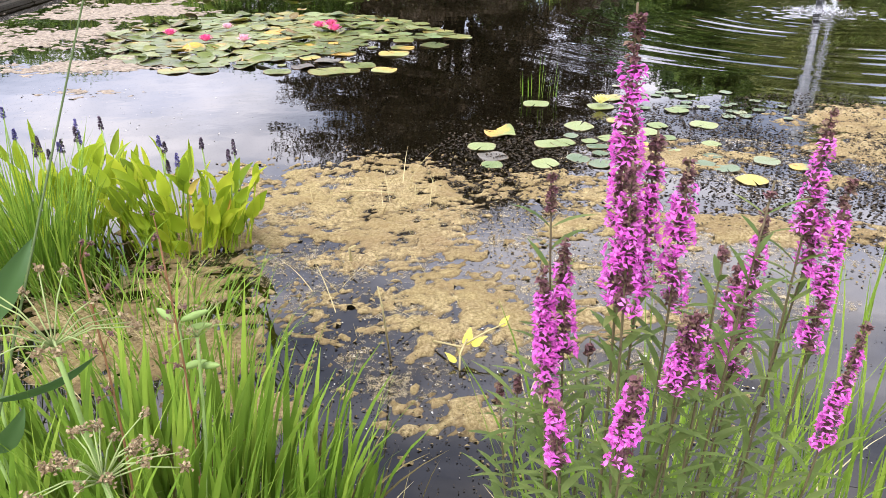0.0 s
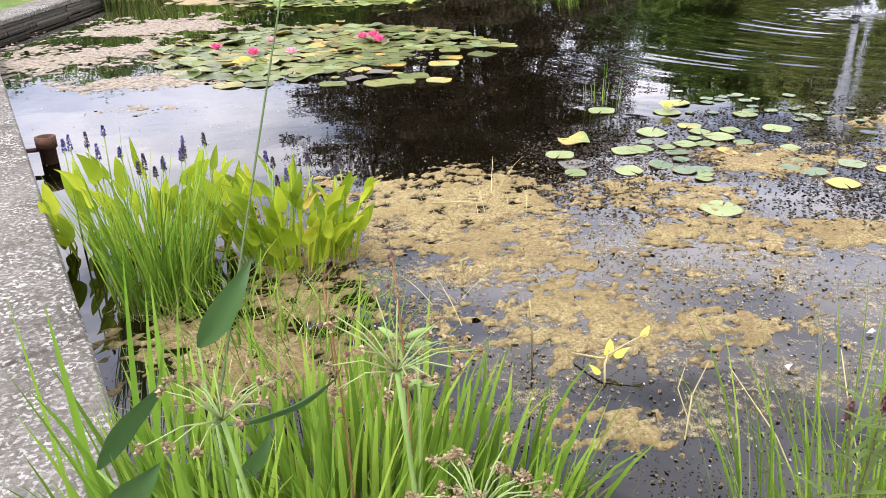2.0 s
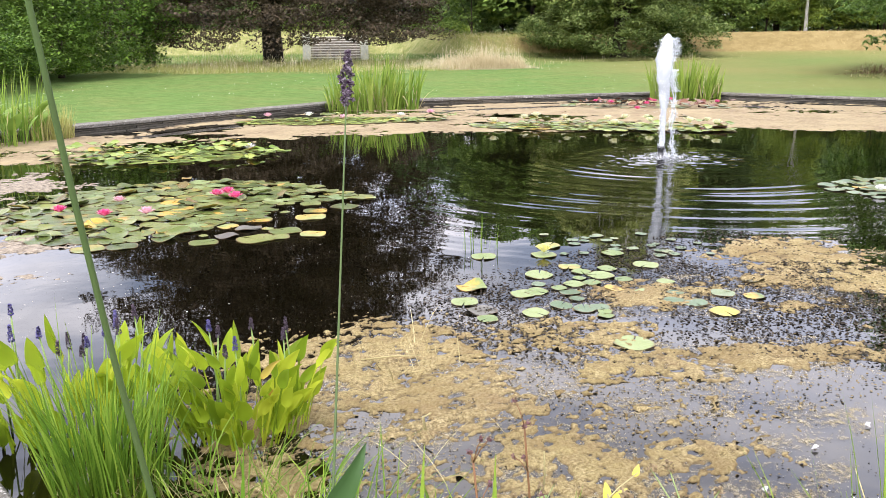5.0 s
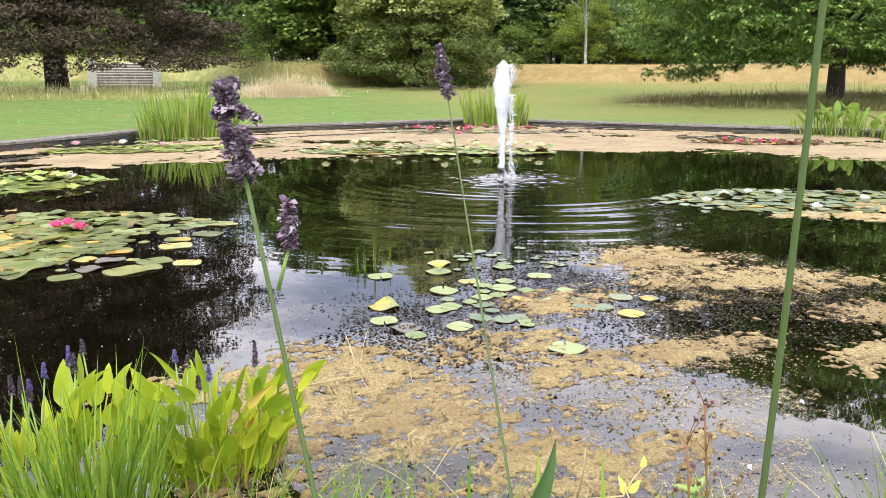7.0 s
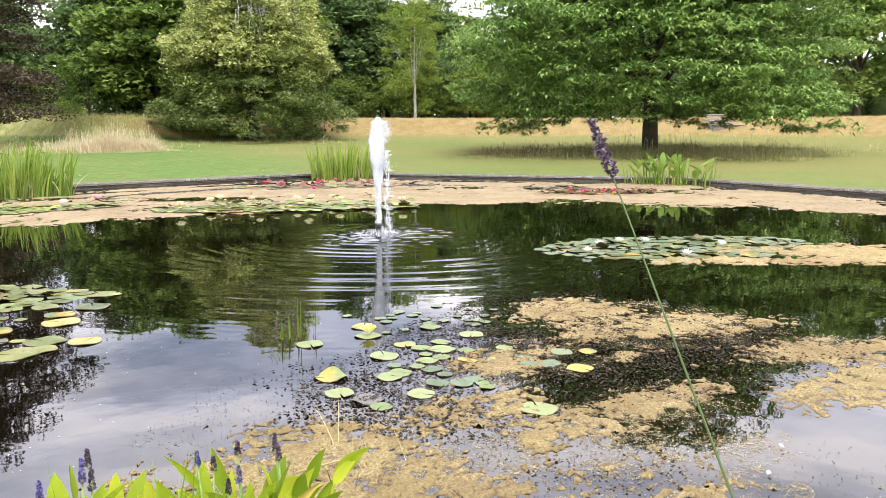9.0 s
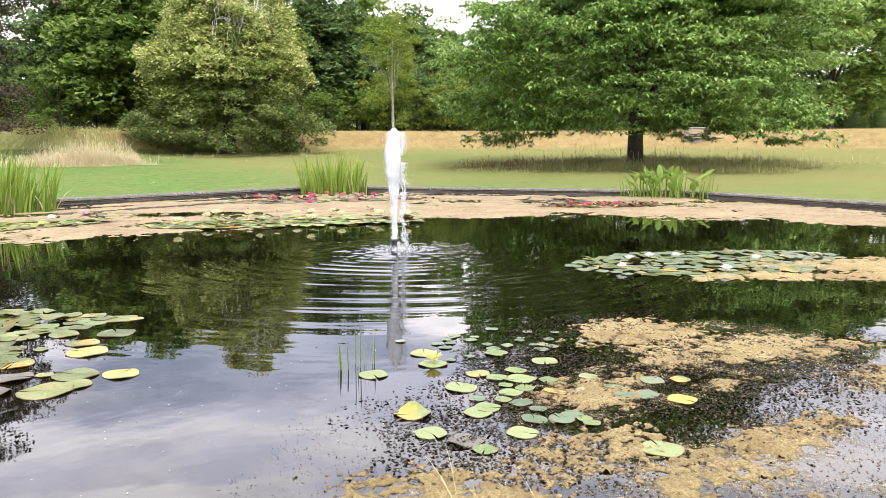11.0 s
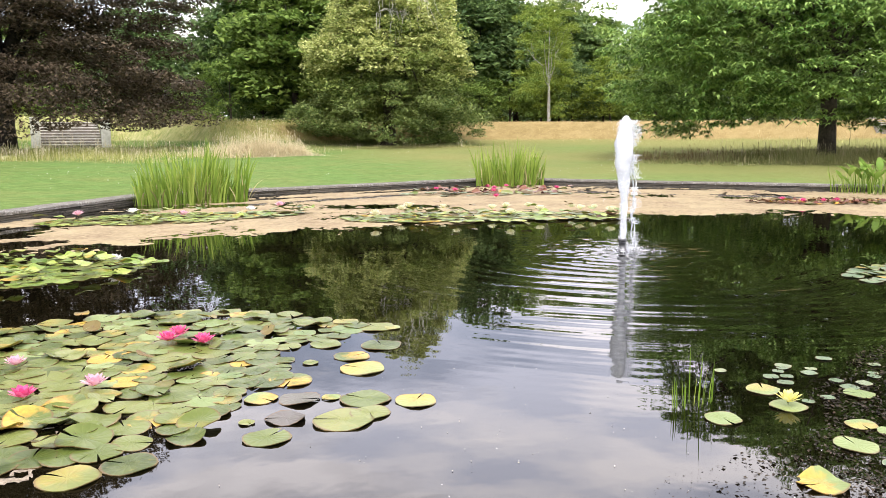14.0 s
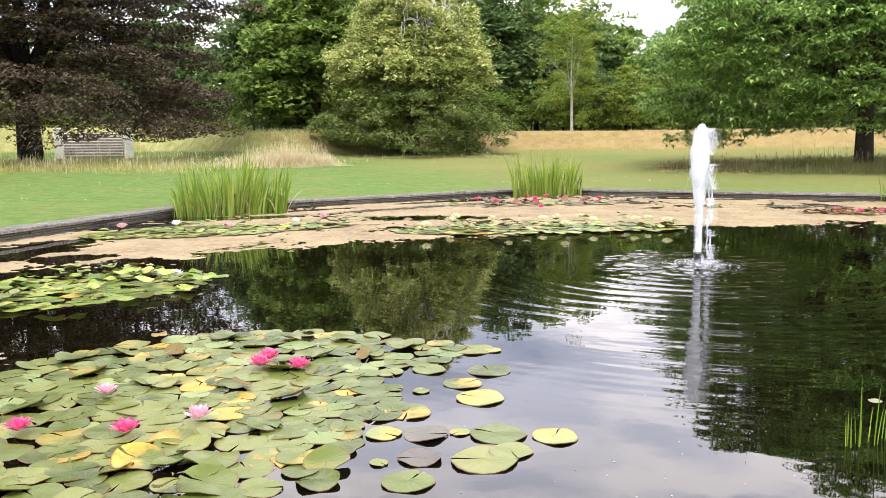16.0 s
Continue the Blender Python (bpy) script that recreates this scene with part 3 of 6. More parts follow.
def leaf_cloud(P, size, tilt=0.9, aspect=0.5, out=None, tri=False):
    """One small folded leaf at every point of P; far leaves are single triangles."""
    n = len(P)
    size = np.broadcast_to(size, (n,))
    a = U(0, 2 * np.pi, n)
    d = np.stack([np.cos(a), np.sin(a), U(-tilt, tilt * 0.4, n)], -1)
    d /= np.linalg.norm(d, axis=1)[:, None]
    up = np.stack([U(-0.6, 0.6, n), U(-0.6, 0.6, n), np.ones(n)], -1)
    if out is not None:
        up = up + 0.8 * out
    s = np.cross(d, up)
    s /= np.linalg.norm(s, axis=1)[:, None] + 1e-9
    hl, hw = (size * 0.5)[:, None], (size * 0.5 * aspect)[:, None]
    nn = np.cross(s, d)
    if tri:
        V = np.stack([P - d * hl - s * hw, P - d * hl + s * hw, P + d * hl - nn * hw * 0.3], 1).reshape(-1, 3)
        return V, np.arange(3 * n).reshape(n, 3)
    A, B = P - d * hl, P + d * hl - nn * hw * 0.4
    L, R = P - s * hw + nn * hw * 0.35, P + s * hw + nn * hw * 0.35
    V = np.stack([A, R, B, L], 1).reshape(-1, 3)
    F = np.arange(4 * n).reshape(n, 4)
    return V, F


def rosettes(P, size, k, aspect):
    """Tufts of k drooping leaflets round one stalk."""
    n = len(P)
    c = np.asarray(P)
    V = []
    a0 = U(0, 2 * np.pi, n)
    for j in range(k):
        a = a0 + 2 * np.pi * j / k + U(-0.3, 0.3, n)
        dr = U(-0.95, 0.15, n)
        d = np.stack([np.cos(a), np.sin(a), dr], -1)
        d /= np.linalg.norm(d, axis=1)[:, None]
        s = np.stack([-np.sin(a), np.cos(a), U(-0.4, 0.4, n)], -1)
        L = (size * U(0.7, 1.25, n))[:, None]
        mid = c + d * L * 0.22
        V.append(np.stack([mid + s * L * aspect * 0.5, c + d * L + np.array([0, 0, -0.12]) * L, mid - s * L * aspect * 0.5], 1))
    V = np.stack(V, 1).reshape(-1, 3)
    return V, np.arange(len(V)).reshape(-1, 3)


def fnoise(x, y, f=1.0, seed=0.0, octaves=3):
    """Smooth value noise on arrays, about -1..1."""
    out, amp, tot = np.zeros_like(x), 1.0, 0.0
    for o in range(octaves):
        X, Y = x * f + 17.3 * o + seed, y * f - 9.1 * o + seed * 1.7
        i, j = np.floor(X), np.floor(Y)
        u, v = X - i, Y - j
        u, v = u * u * (3 - 2 * u), v * v * (3 - 2 * v)

        def hsh(p, q):
            t = np.sin(p * 127.1 + q * 311.7 + o * 74.7) * 43758.5453
            return (t - np.floor(t)) * 2 - 1
        out += amp * ((hsh(i, j) * (1 - u) + hsh(i + 1, j) * u) * (1 - v) + (hsh(i, j + 1) * (1 - u) + hsh(i + 1, j + 1) * u) * v)
        tot += amp
        f, amp = f * 2.03, amp * 0.5
    return out / tot * 1.6


# ---- plan ----
C = np.array([3.95, 11.1])                      # fountain, middle of the pond
OCT = [(-0.05, 22.5), (10.4, 24.0), (16.9, 15.4), (15.9, 5.0), (8.4, -0.8), (-0.8, 0.7), (-6.6, 9.3), (-7.1, 14.8)]   # water's edge, clockwise
COPE_Z, COPE_W = 0.18, 0.45


def inset(poly, d):
    """The polygon moved outwards by d."""
    n, out = len(poly), []
    for i in range(n):
        p, q, r = (np.array(poly[(i + k) % n]) for k in (-1, 0, 1))
        a, b = q - p, r - q
        na, nb = np.array([-a[1], a[0]]) / np.linalg.norm(a), np.array([-b[1], b[0]]) / np.linalg.norm(b)
        m = (na + nb) / (1 + na @ nb)
        out.append(tuple(q + m * d))
    return out


def poly_radius(poly, th):
    """Distance from C to the polygon in the direction th."""
    best = np.full_like(th, 1e9)
    dx, dy = np.cos(th), np.sin(th)
    for i in range(len(poly)):
        p, q = np.array(poly[i]) - C, np.array(poly[(i + 1) % len(poly)]) - C
        e = q - p
        det = dx * (-e[1]) + dy * e[0]
        det = np.where(abs(det) < 1e-9, 1e-9, det)
        r = (p[0] * (-e[1]) + p[1] * e[0]) / det
        s = (dx * p[1] - dy * p[0]) / det
        ok = (r > 0) & (s >= -1e-6) & (s <= 1 + 1e-6)
        best = np.where(ok & (r < best), r, best)
    return best


def bank_r(x, y):
    """How far from the middle the hay bank begins."""
    phi = np.degrees(np.arctan2(np.asarray(x) - C[0], np.asarray(y) - C[1]))
    t = np.clip((phi + 4.0) / 28.0, 0, 1)
    return 33.5 + 10.5 * t * t * (3 - 2 * t) + 21.6 * bank_back(phi)


def bank_back(phi):
    """Share by which the bank stands back behind the beech."""
    t = np.clip((7.5 - phi) / 6.5, 0, 1)
    return t * t * (3 - 2 * t)


def ground_z(x, y):
    r = np.hypot(np.asarray(x) - C[0], np.asarray(y) - C[1])
    b = bank_r(x, y)
    back = bank_back(np.degrees(np.arctan2(np.asarray(x) - C[0], np.asarray(y) - C[1])))
    z = COPE_Z + 0.03 * np.clip(np.minimum(r, b - 21.6 * back) - 15.4, 0, None)
    t = np.clip((r - b) / (3.4 + 1.6 * back), 0, 1)
    return z + (1.4 + 0.9 * back) * t * t * (3 - 2 * t)


def gz(x, y):
    return float(ground_z(x, y))


# ---- ground ----
def make_ground():
    OUTER = inset(OCT, COPE_W)
    vth = [math.atan2(p[1] - C[1], p[0] - C[0]) for p in OUTER]
    th = np.unique(np.round(np.concatenate([np.linspace(-np.pi, np.pi, 241)[:-1], vth]), 6))
    r0 = poly_radius(OUTER, th)
    steps = np.concatenate([np.linspace(0, 1, 21) * 18, 18 + np.linspace(0.5, 50, 110), [72, 80, 100, 120, 200, 400, 900, 2500]])
    V, n = [], len(th)
    for s in steps:
        k = min(1.0, s / 20)
        r = (r0 + s) * (1 - k) + (14.0 + s) * k
        x, y = C[0] + r * np.cos(th), C[1] + r * np.sin(th)
        z = ground_z(x, y) + (0.05 * fnoise(x, y, 0.15, 3.0) * min(1, s / 4) if s < 300 else 0)
        V.append(np.stack([x, y, np.broadcast_to(z, x.shape)], -1))
    V = np.concatenate(V)
    F = [[i * n + j, i * n + (j + 1) % n, (i + 1) * n + (j + 1) % n, (i + 1) * n + j] for i in range(len(steps) - 1) for j in range(n)]
    ob = new("ground", to_mesh("ground", V, F, M_LAWN))
    tagged(ob, "mown green and straw-dry lawn rising to a hay bank", "lawn", kind="structure")


make_ground()


def make_water():
    vth = [math.atan2(p[1] - C[1], p[0] - C[0]) for p in OCT]
    th = np.unique(np.round(np.concatenate([np.linspace(-np.pi, np.pi, 241)[:-1], vth]), 6))
    edge = poly_radius(OCT, th) + 0.03
    n = len(th)
    rings = np.concatenate([np.arange(0.03, 7.4, 0.035), np.linspace(7.5, 9.0, 10)])
    V = []
    for r in rings:
        x, y = C[0] + r * np.cos(th), C[1] + r * np.sin(th)
        fall = math.exp(-r / 3.6) * min(1, r / 0.5) * (1 if r < 4.4 else max(0.0, 1 - (r - 4.4) / 2.4))
        ph = fnoise(x, y, 0.5, 8.0, 2) + 0.3 * fnoise(x, y, 1.7, 31.0, 2)
        am = np.clip(0.5 + 1.25 * fnoise(x, y, 0.8, 21.0, 3), 0.0, 1.6)
        sect = 0.03 + 0.97 * (0.5 + 0.5 * np.cos(th - radians(246))) ** 5
        z = 0.0078 * fall * am * sect * np.sin(2 * np.pi * r / (0.21 + 0.024 * r) + 2.1 * ph) + 0.0026 * fall * (0.12 + 0.88 * sect) * am * np.sin(2 * np.pi * r / 0.15 + 1.6 * ph)
        if r < 1.5:
            z = z + 0.010 * (1 - r / 1.5) ** 0.7 * fnoise(x, y, 8.0, 2.0, 2)
        V.append(np.stack([x, y, z], -1))
    for k in np.linspace(0, 1, 12)[1:]:
        r = 9.0 + (edge - 9.0) * k
        V.append(np.stack([C[0] + r * np.cos(th), C[1] + r * np.sin(th), 0 * th], -1))
    V = np.concatenate(V + [np.array([[C[0], C[1], 0.0]])])
    rows = len(rings) + 11
    F = [[i * n + j, i * n + (j + 1) % n, (i + 1) * n + (j + 1) % n, (i + 1) * n + j] for i in range(rows - 1) for j in range(n)]
    F += [[len(V) - 1, j, (j + 1) % n][::1] for j in range(n)]
    tagged(new("water", to_mesh("water", V, F, M_WATER)), "dark still pond water with rings spreading from the fountain", "water", kind="structure")


make_water()


# ---- floating algae: a lumpy sheet that rises through the water ----
def mats(name, blobs, cell, mat, label, seed, thick=0.02, rough=1.0, nf=1.4, holes=0.0, relief=0.5, voids=(), crumble=0.3):
    xs = [b[0] for b in blobs]
    ys = [b[1] for b in blobs]
    m = max(max(b[2], b[3]) for b in blobs) * 1.3
    x0, x1, y0, y1 = min(xs) - m, max(xs) + m, min(ys) - m, max(ys) + m
    nx, ny = int((x1 - x0) / cell), int((y1 - y0) / cell)
    X, Y = np.meshgrid(np.linspace(x0, x1, nx), np.linspace(y0, y1, ny))
    D = np.full_like(X, -9.0)
    for bx, by, rx, ry, rot in blobs:
        c, s = math.cos(radians(rot)), math.sin(radians(rot))
        u, v = ((X - bx) * c + (Y - by) * s) / rx, (-(X - bx) * s + (Y - by) * c) / ry
        D = np.maximum(D, 1 - np.sqrt(u * u + v * v))
    for bx, by, rx, ry, rot in voids:
        c, s = math.cos(radians(rot)), math.sin(radians(rot))
        u, v = ((X - bx) * c + (Y - by) * s) / rx, (-(X - bx) * s + (Y - by) * c) / ry
        D = np.minimum(D, (u * u + v * v - 1) * 0.6)
    D = D + rough * (0.45 * fnoise(X, Y, nf, seed, 4) + 0.40 * fnoise(X, Y * 1.5, nf * 5, seed + 5, 4) + crumble * fnoise(X, Y, nf * 17, seed + 2, 2)) - holes
    Z = thick * np.clip(D * 1.6, -1, 0.5) + np.where(D > -0.15, thick * relief * (0.7 * fnoise(X, Y, 13.0, seed + 9, 2) + 0.7 * fnoise(X, Y, 37.0, seed + 3, 2)), 0)
    th = np.arctan2(Y - C[1], X - C[0])
    inside = np.hypot(X - C[0], Y - C[1]) < poly_radius(OCT, th) - 0.01
    ok = (Z > -0.012) & inside
    keep = ok[:-1, :-1] & ok[1:, :-1] & ok[:-1, 1:] & ok[1:, 1:]
    keep &= (Z[:-1, :-1] > -0.004) | (Z[1:, :-1] > -0.004) | (Z[:-1, 1:] > -0.004) | (Z[1:, 1:] > -0.004)
    idx = np.arange(nx * ny).reshape(ny, nx)
    F = np.stack([idx[:-1, :-1][keep], idx[:-1, 1:][keep], idx[1:, 1:][keep], idx[1:, :-1][keep]], -1)
    used = np.unique(F)
    remap = np.zeros(nx * ny, int)
    remap[used] = np.arange(len(used))
    V = np.stack([X, Y, Z], -1).reshape(-1, 3)[used]
    ob = new(name, to_mesh(name, V, remap[F], mat))
    return tagged(ob, label, "algae", kind="stuff")


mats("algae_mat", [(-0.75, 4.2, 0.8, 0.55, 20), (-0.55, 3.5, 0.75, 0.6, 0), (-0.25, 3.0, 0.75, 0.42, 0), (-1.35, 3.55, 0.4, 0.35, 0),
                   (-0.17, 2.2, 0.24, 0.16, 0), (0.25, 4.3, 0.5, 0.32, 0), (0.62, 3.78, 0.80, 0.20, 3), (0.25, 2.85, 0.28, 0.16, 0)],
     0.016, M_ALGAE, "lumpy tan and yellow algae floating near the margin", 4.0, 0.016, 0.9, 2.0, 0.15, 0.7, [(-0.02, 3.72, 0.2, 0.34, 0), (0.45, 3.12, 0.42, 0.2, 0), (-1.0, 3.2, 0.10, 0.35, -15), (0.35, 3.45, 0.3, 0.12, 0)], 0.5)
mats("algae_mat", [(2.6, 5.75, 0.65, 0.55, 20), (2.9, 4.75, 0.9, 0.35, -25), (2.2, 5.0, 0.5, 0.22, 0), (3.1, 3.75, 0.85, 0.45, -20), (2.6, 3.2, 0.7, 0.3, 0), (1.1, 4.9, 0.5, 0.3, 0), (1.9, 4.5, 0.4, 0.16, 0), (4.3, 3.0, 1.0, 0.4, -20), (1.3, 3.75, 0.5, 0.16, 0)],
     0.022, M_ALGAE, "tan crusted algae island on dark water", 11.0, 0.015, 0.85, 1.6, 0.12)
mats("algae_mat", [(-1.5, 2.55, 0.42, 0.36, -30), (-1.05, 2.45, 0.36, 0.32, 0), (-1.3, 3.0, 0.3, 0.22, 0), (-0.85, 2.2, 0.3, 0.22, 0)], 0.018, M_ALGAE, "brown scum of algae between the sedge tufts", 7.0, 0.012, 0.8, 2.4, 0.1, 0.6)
mats("sunken_algae", [(-0.6, 3.6, 0.9, 0.85, 0), (0.7, 3.65, 0.95, 0.4, 0), (1.2, 4.85, 0.8, 0.4, 0), (2.8, 4.9, 0.9, 0.8, -20), (3.3, 3.5, 1.0, 0.5, -20), (0.0, 2.55, 0.7, 0.35, 0), (0.75, 3.1, 0.55, 0.4, 0), (0.45, 2.7, 0.45, 0.25, 0)],
     0.05, M_SUNKEN, "thin tan algae drifting just below the surface", 31.0, 0.005, 0.5, 1.2, 0.0, 0.0)
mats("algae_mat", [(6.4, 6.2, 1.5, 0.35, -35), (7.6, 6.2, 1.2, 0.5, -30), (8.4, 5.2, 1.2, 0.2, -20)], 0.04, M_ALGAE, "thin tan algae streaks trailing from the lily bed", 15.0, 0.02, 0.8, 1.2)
mats("algae_mat", [(-4.9, 8.4, 1.5, 1.0, 20), (-3.3, 6.1, 0.5, 0.2, 10), (-4.9, 10.3, 1.0, 1.0, 0), (-3.9, 7.0, 0.8, 0.4, 20)], 0.028, M_FILM, "thin pinkish algae film beside the lily bed", 19.0, 0.014, 1.2, 2.2, 0.3, 0.6)
mats("algae_sheet", [(-1.5, 17.5, 2.4, 1.9, 40), (0.8, 18.5, 2.8, 2.6, 10), (2.2, 16.2, 2.6, 1.0, -12), (4.5, 18.8, 3.2, 2.6, 0), (7.8, 18.2, 2.6, 3.0, -30), (10.5, 16.2, 3.4, 2.4, -45), (12.9, 12.3, 2.6, 2.0, -70), (13.6, 8.8, 1.2, 2.4, 5), (9.0, 14.6, 1.6, 0.8, -35), (-4.2, 15.2, 1.6, 0.9, 40), (-5.2, 13.4, 1.3, 1.0, 80), (-5.9, 15.0, 1.6, 1.0, 45), (-2.6, 18.6, 2.0, 0.9, 45), (4.8, 22.0, 4.2, 1.5, 8), (9.4, 21.6, 2.2, 1.9, -20), (12.6, 19.0, 2.4, 2.2, -50), (15.2, 15.2, 2.2, 1.8, -50), (15.2, 11.5, 1.5, 3.2, 0)],
     0.055, M_FAR_ALGAE, "wide sheet of sandy tan algae along the far pond wall", 23.0, 0.026, 0.85, 0.5, 0.08, 0.3, [(4.0, 18.8, 1.5, 0.5, -28), (4.6, 21.3, 1.9, 0.35, 10), (-3.3, 17.2, 1.7, 0.62, 52), (-2.9, 15.75, 0.75, 0.45, 30), (-3.1, 14.5, 1.5, 0.75, 8), (7.0, 22.9, 1.9, 0.3, 8), (2.6, 22.0, 1.6, 0.25, 8), (1.2, 20.6, 0.9, 0.3, 0), (12.9, 20.0, 1.6, 0.25, -52)])


# ---- pond wall and coping ----
def make_walls():
    course = [to_mesh("stone", *box(-0.5, -0.5, -0.5, 0.5, 0.5, 0.5, 0.06), M_WALL, False)]
    names = ["north", "north_east", "east", "south_east", "south", "south_west", "west", "north_west"]
    OUTER = inset(OCT, COPE_W)
    for i, nm in enumerate(names):
        p, q = np.array(OCT[i]), np.array(OCT[(i + 1) % 8])
        po, qo = np.array(OUTER[i]), np.array(OUTER[(i + 1) % 8])
        d = q - p
        L = np.linalg.norm(d)
        d = d / L
        nrm = np.array([-d[1], d[0]])
        rot = math.degrees(math.atan2(d[1], d[0]))
        # core, behind the facing stones
        a, b, c2, e = p + nrm * 0.06, q + nrm * 0.06, qo - nrm * 0.02, po - nrm * 0.02
        zt, zb = COPE_Z - 0.075, -0.5
        V = [(*v, zb) for v in (a, b, c2, e)] + [(*v, zt) for v in (a, b, c2, e)]
        F = [[0, 1, 5, 4], [1, 2, 6, 5], [2, 3, 7, 6], [3, 0, 4, 7], [4, 5, 6, 7]]
        wall = new("pond_wall_" + nm, to_mesh("pond_wall", V, F, M_WALL, False))
        tagged(wall, "low weathered stone wall round the pond, damp below its coping", "wall", kind="structure")
        # facing stones in three courses
        for z0, z1 in ((-0.06, 0.028), (0.034, 0.075), (0.082, 0.118)):
            s = 0.0
            while s < L - 0.05:
                w = min(U(0.4, 1.3), L - s)
                mid = p + d * (s + w / 2) + nrm * (0.035 + U(-0.012, 0.03))
                m = pose(mid[0], mid[1], (z0 + z1) / 2, 0, 0, rot) @ Matrix.Diagonal((w - 0.012, 0.09, z1 - z0, 1))
                piece("stone", course[0], m, wall)
                s += w
        # coping slabs, a little proud of the facing
        s = 0.0
        while s < L - 0.05:
            w = min(U(0.75, 1.25), L - s)
            if L - s - w < 0.3:
                w = L - s
            f0, f1 = s / L, (s + w) / L
            A, B = p + d * s - nrm * 0.035, p + d * (s + w) - nrm * 0.035
            Co, D = po + (qo - po) * f1, po + (qo - po) * f0
            B = B - d * 0.006
            A = A + d * 0.006
            zt = COPE_Z + 0.012 + U(-0.006, 0.006)
            zb = COPE_Z - 0.048
            bv = 0.012
            V = [(*A, zb), (*B, zb), (*Co, zb), (*D, zb), (*A, zt - bv), (*B, zt - bv), (*Co, zt - bv), (*D, zt - bv)]
            ins = [A + d * bv + nrm * bv, B - d * bv + nrm * bv, Co - d * bv - nrm * bv, D + d * bv - nrm * bv]
            V += [(*v, zt) for v in ins]
            F = [[0, 1, 5, 4], [1, 2, 6, 5], [2, 3, 7, 6], [3, 0, 4, 7], [4, 5, 9, 8], [5, 6, 10, 9], [6, 7, 11, 10], [7, 4, 8, 11], [8, 9, 10, 11], [3, 2, 1, 0]]
            part("coping_slab", (V, F), M_STONE, wall, smooth=False)
            s += w


make_walls()


# ---- trees ----
def crown_points(center, radii, lumps, per, lump_r, shell=0.75, low=-1.0, squash=0.75, wob=0.22, sd=0.0, barrel=False, taper=0.0):
    """Leaf points gathered in lumps over an uneven ellipsoid."""
    c, R = np.array(center), np.array(radii)
    P, O = [], []
    k = 0
    while k < lumps:
        v = RNG.normal(size=3)
        v /= np.linalg.norm(v)
        if v[2] < low:
            continue
        wv = 1 + wob * math.sin(3.1 * v[0] + sd) * math.cos(2.7 * v[1] + 1.7 * sd) + 0.12 * math.sin(7 * v[2] + 4 * v[0] + sd)
        rr = U(shell, 1.0) * wv
        if barrel and v[2] < 0:
            hr = math.hypot(v[0], v[1]) + 1e-6
            k2 = (1 - v[2] * v[2]) ** 0.12 / hr
            v = np.array([v[0] * k2, v[1] * k2, v[2]])
            rr = (U(0.72, 1.02) if v[2] < -0.45 else rr) * (wv if v[2] < -0.45 else 1)
            q = c + R * np.array([v[0] * rr, v[1] * rr, v[2] * U(0.8, 1.05)])
        else:
            q = c + R * v * rr * np.array([1 - taper * max(0, v[2]), 1 - taper * max(0, v[2]), 1])
        lr = lump_r * U(0.6, 1.35)
        n = int(per * U(0.6, 1.4))
        w = RNG.normal(size=(n, 3))
        w /= np.linalg.norm(w, axis=1)[:, None]
        w[:, 2] = np.where(w[:, 2] < -0.35, -w[:, 2] * 0.5, w[:, 2])
        rad = lr * (0.55 + 0.45 * RNG.random(n) ** 0.5)
        pts = q + w * rad[:, None] * np.array([1, 1, squash])
        P.append(pts)
        O.append(w)
        k += 1
    return np.concatenate(P), np.concatenate(O)


def limb_path(a, b, sag=0.0, n=6, jit=0.15):
    a, b = np.array(a, float), np.array(b, float)
    s = np.linspace(0, 1, n)[:, None]
    P = a + (b - a) * s
    P[:, 2] += sag * np.sin(np.pi * s[:, 0])
    P[1:-1] += RNG.normal(size=(n - 2, 3)) * jit
    return P


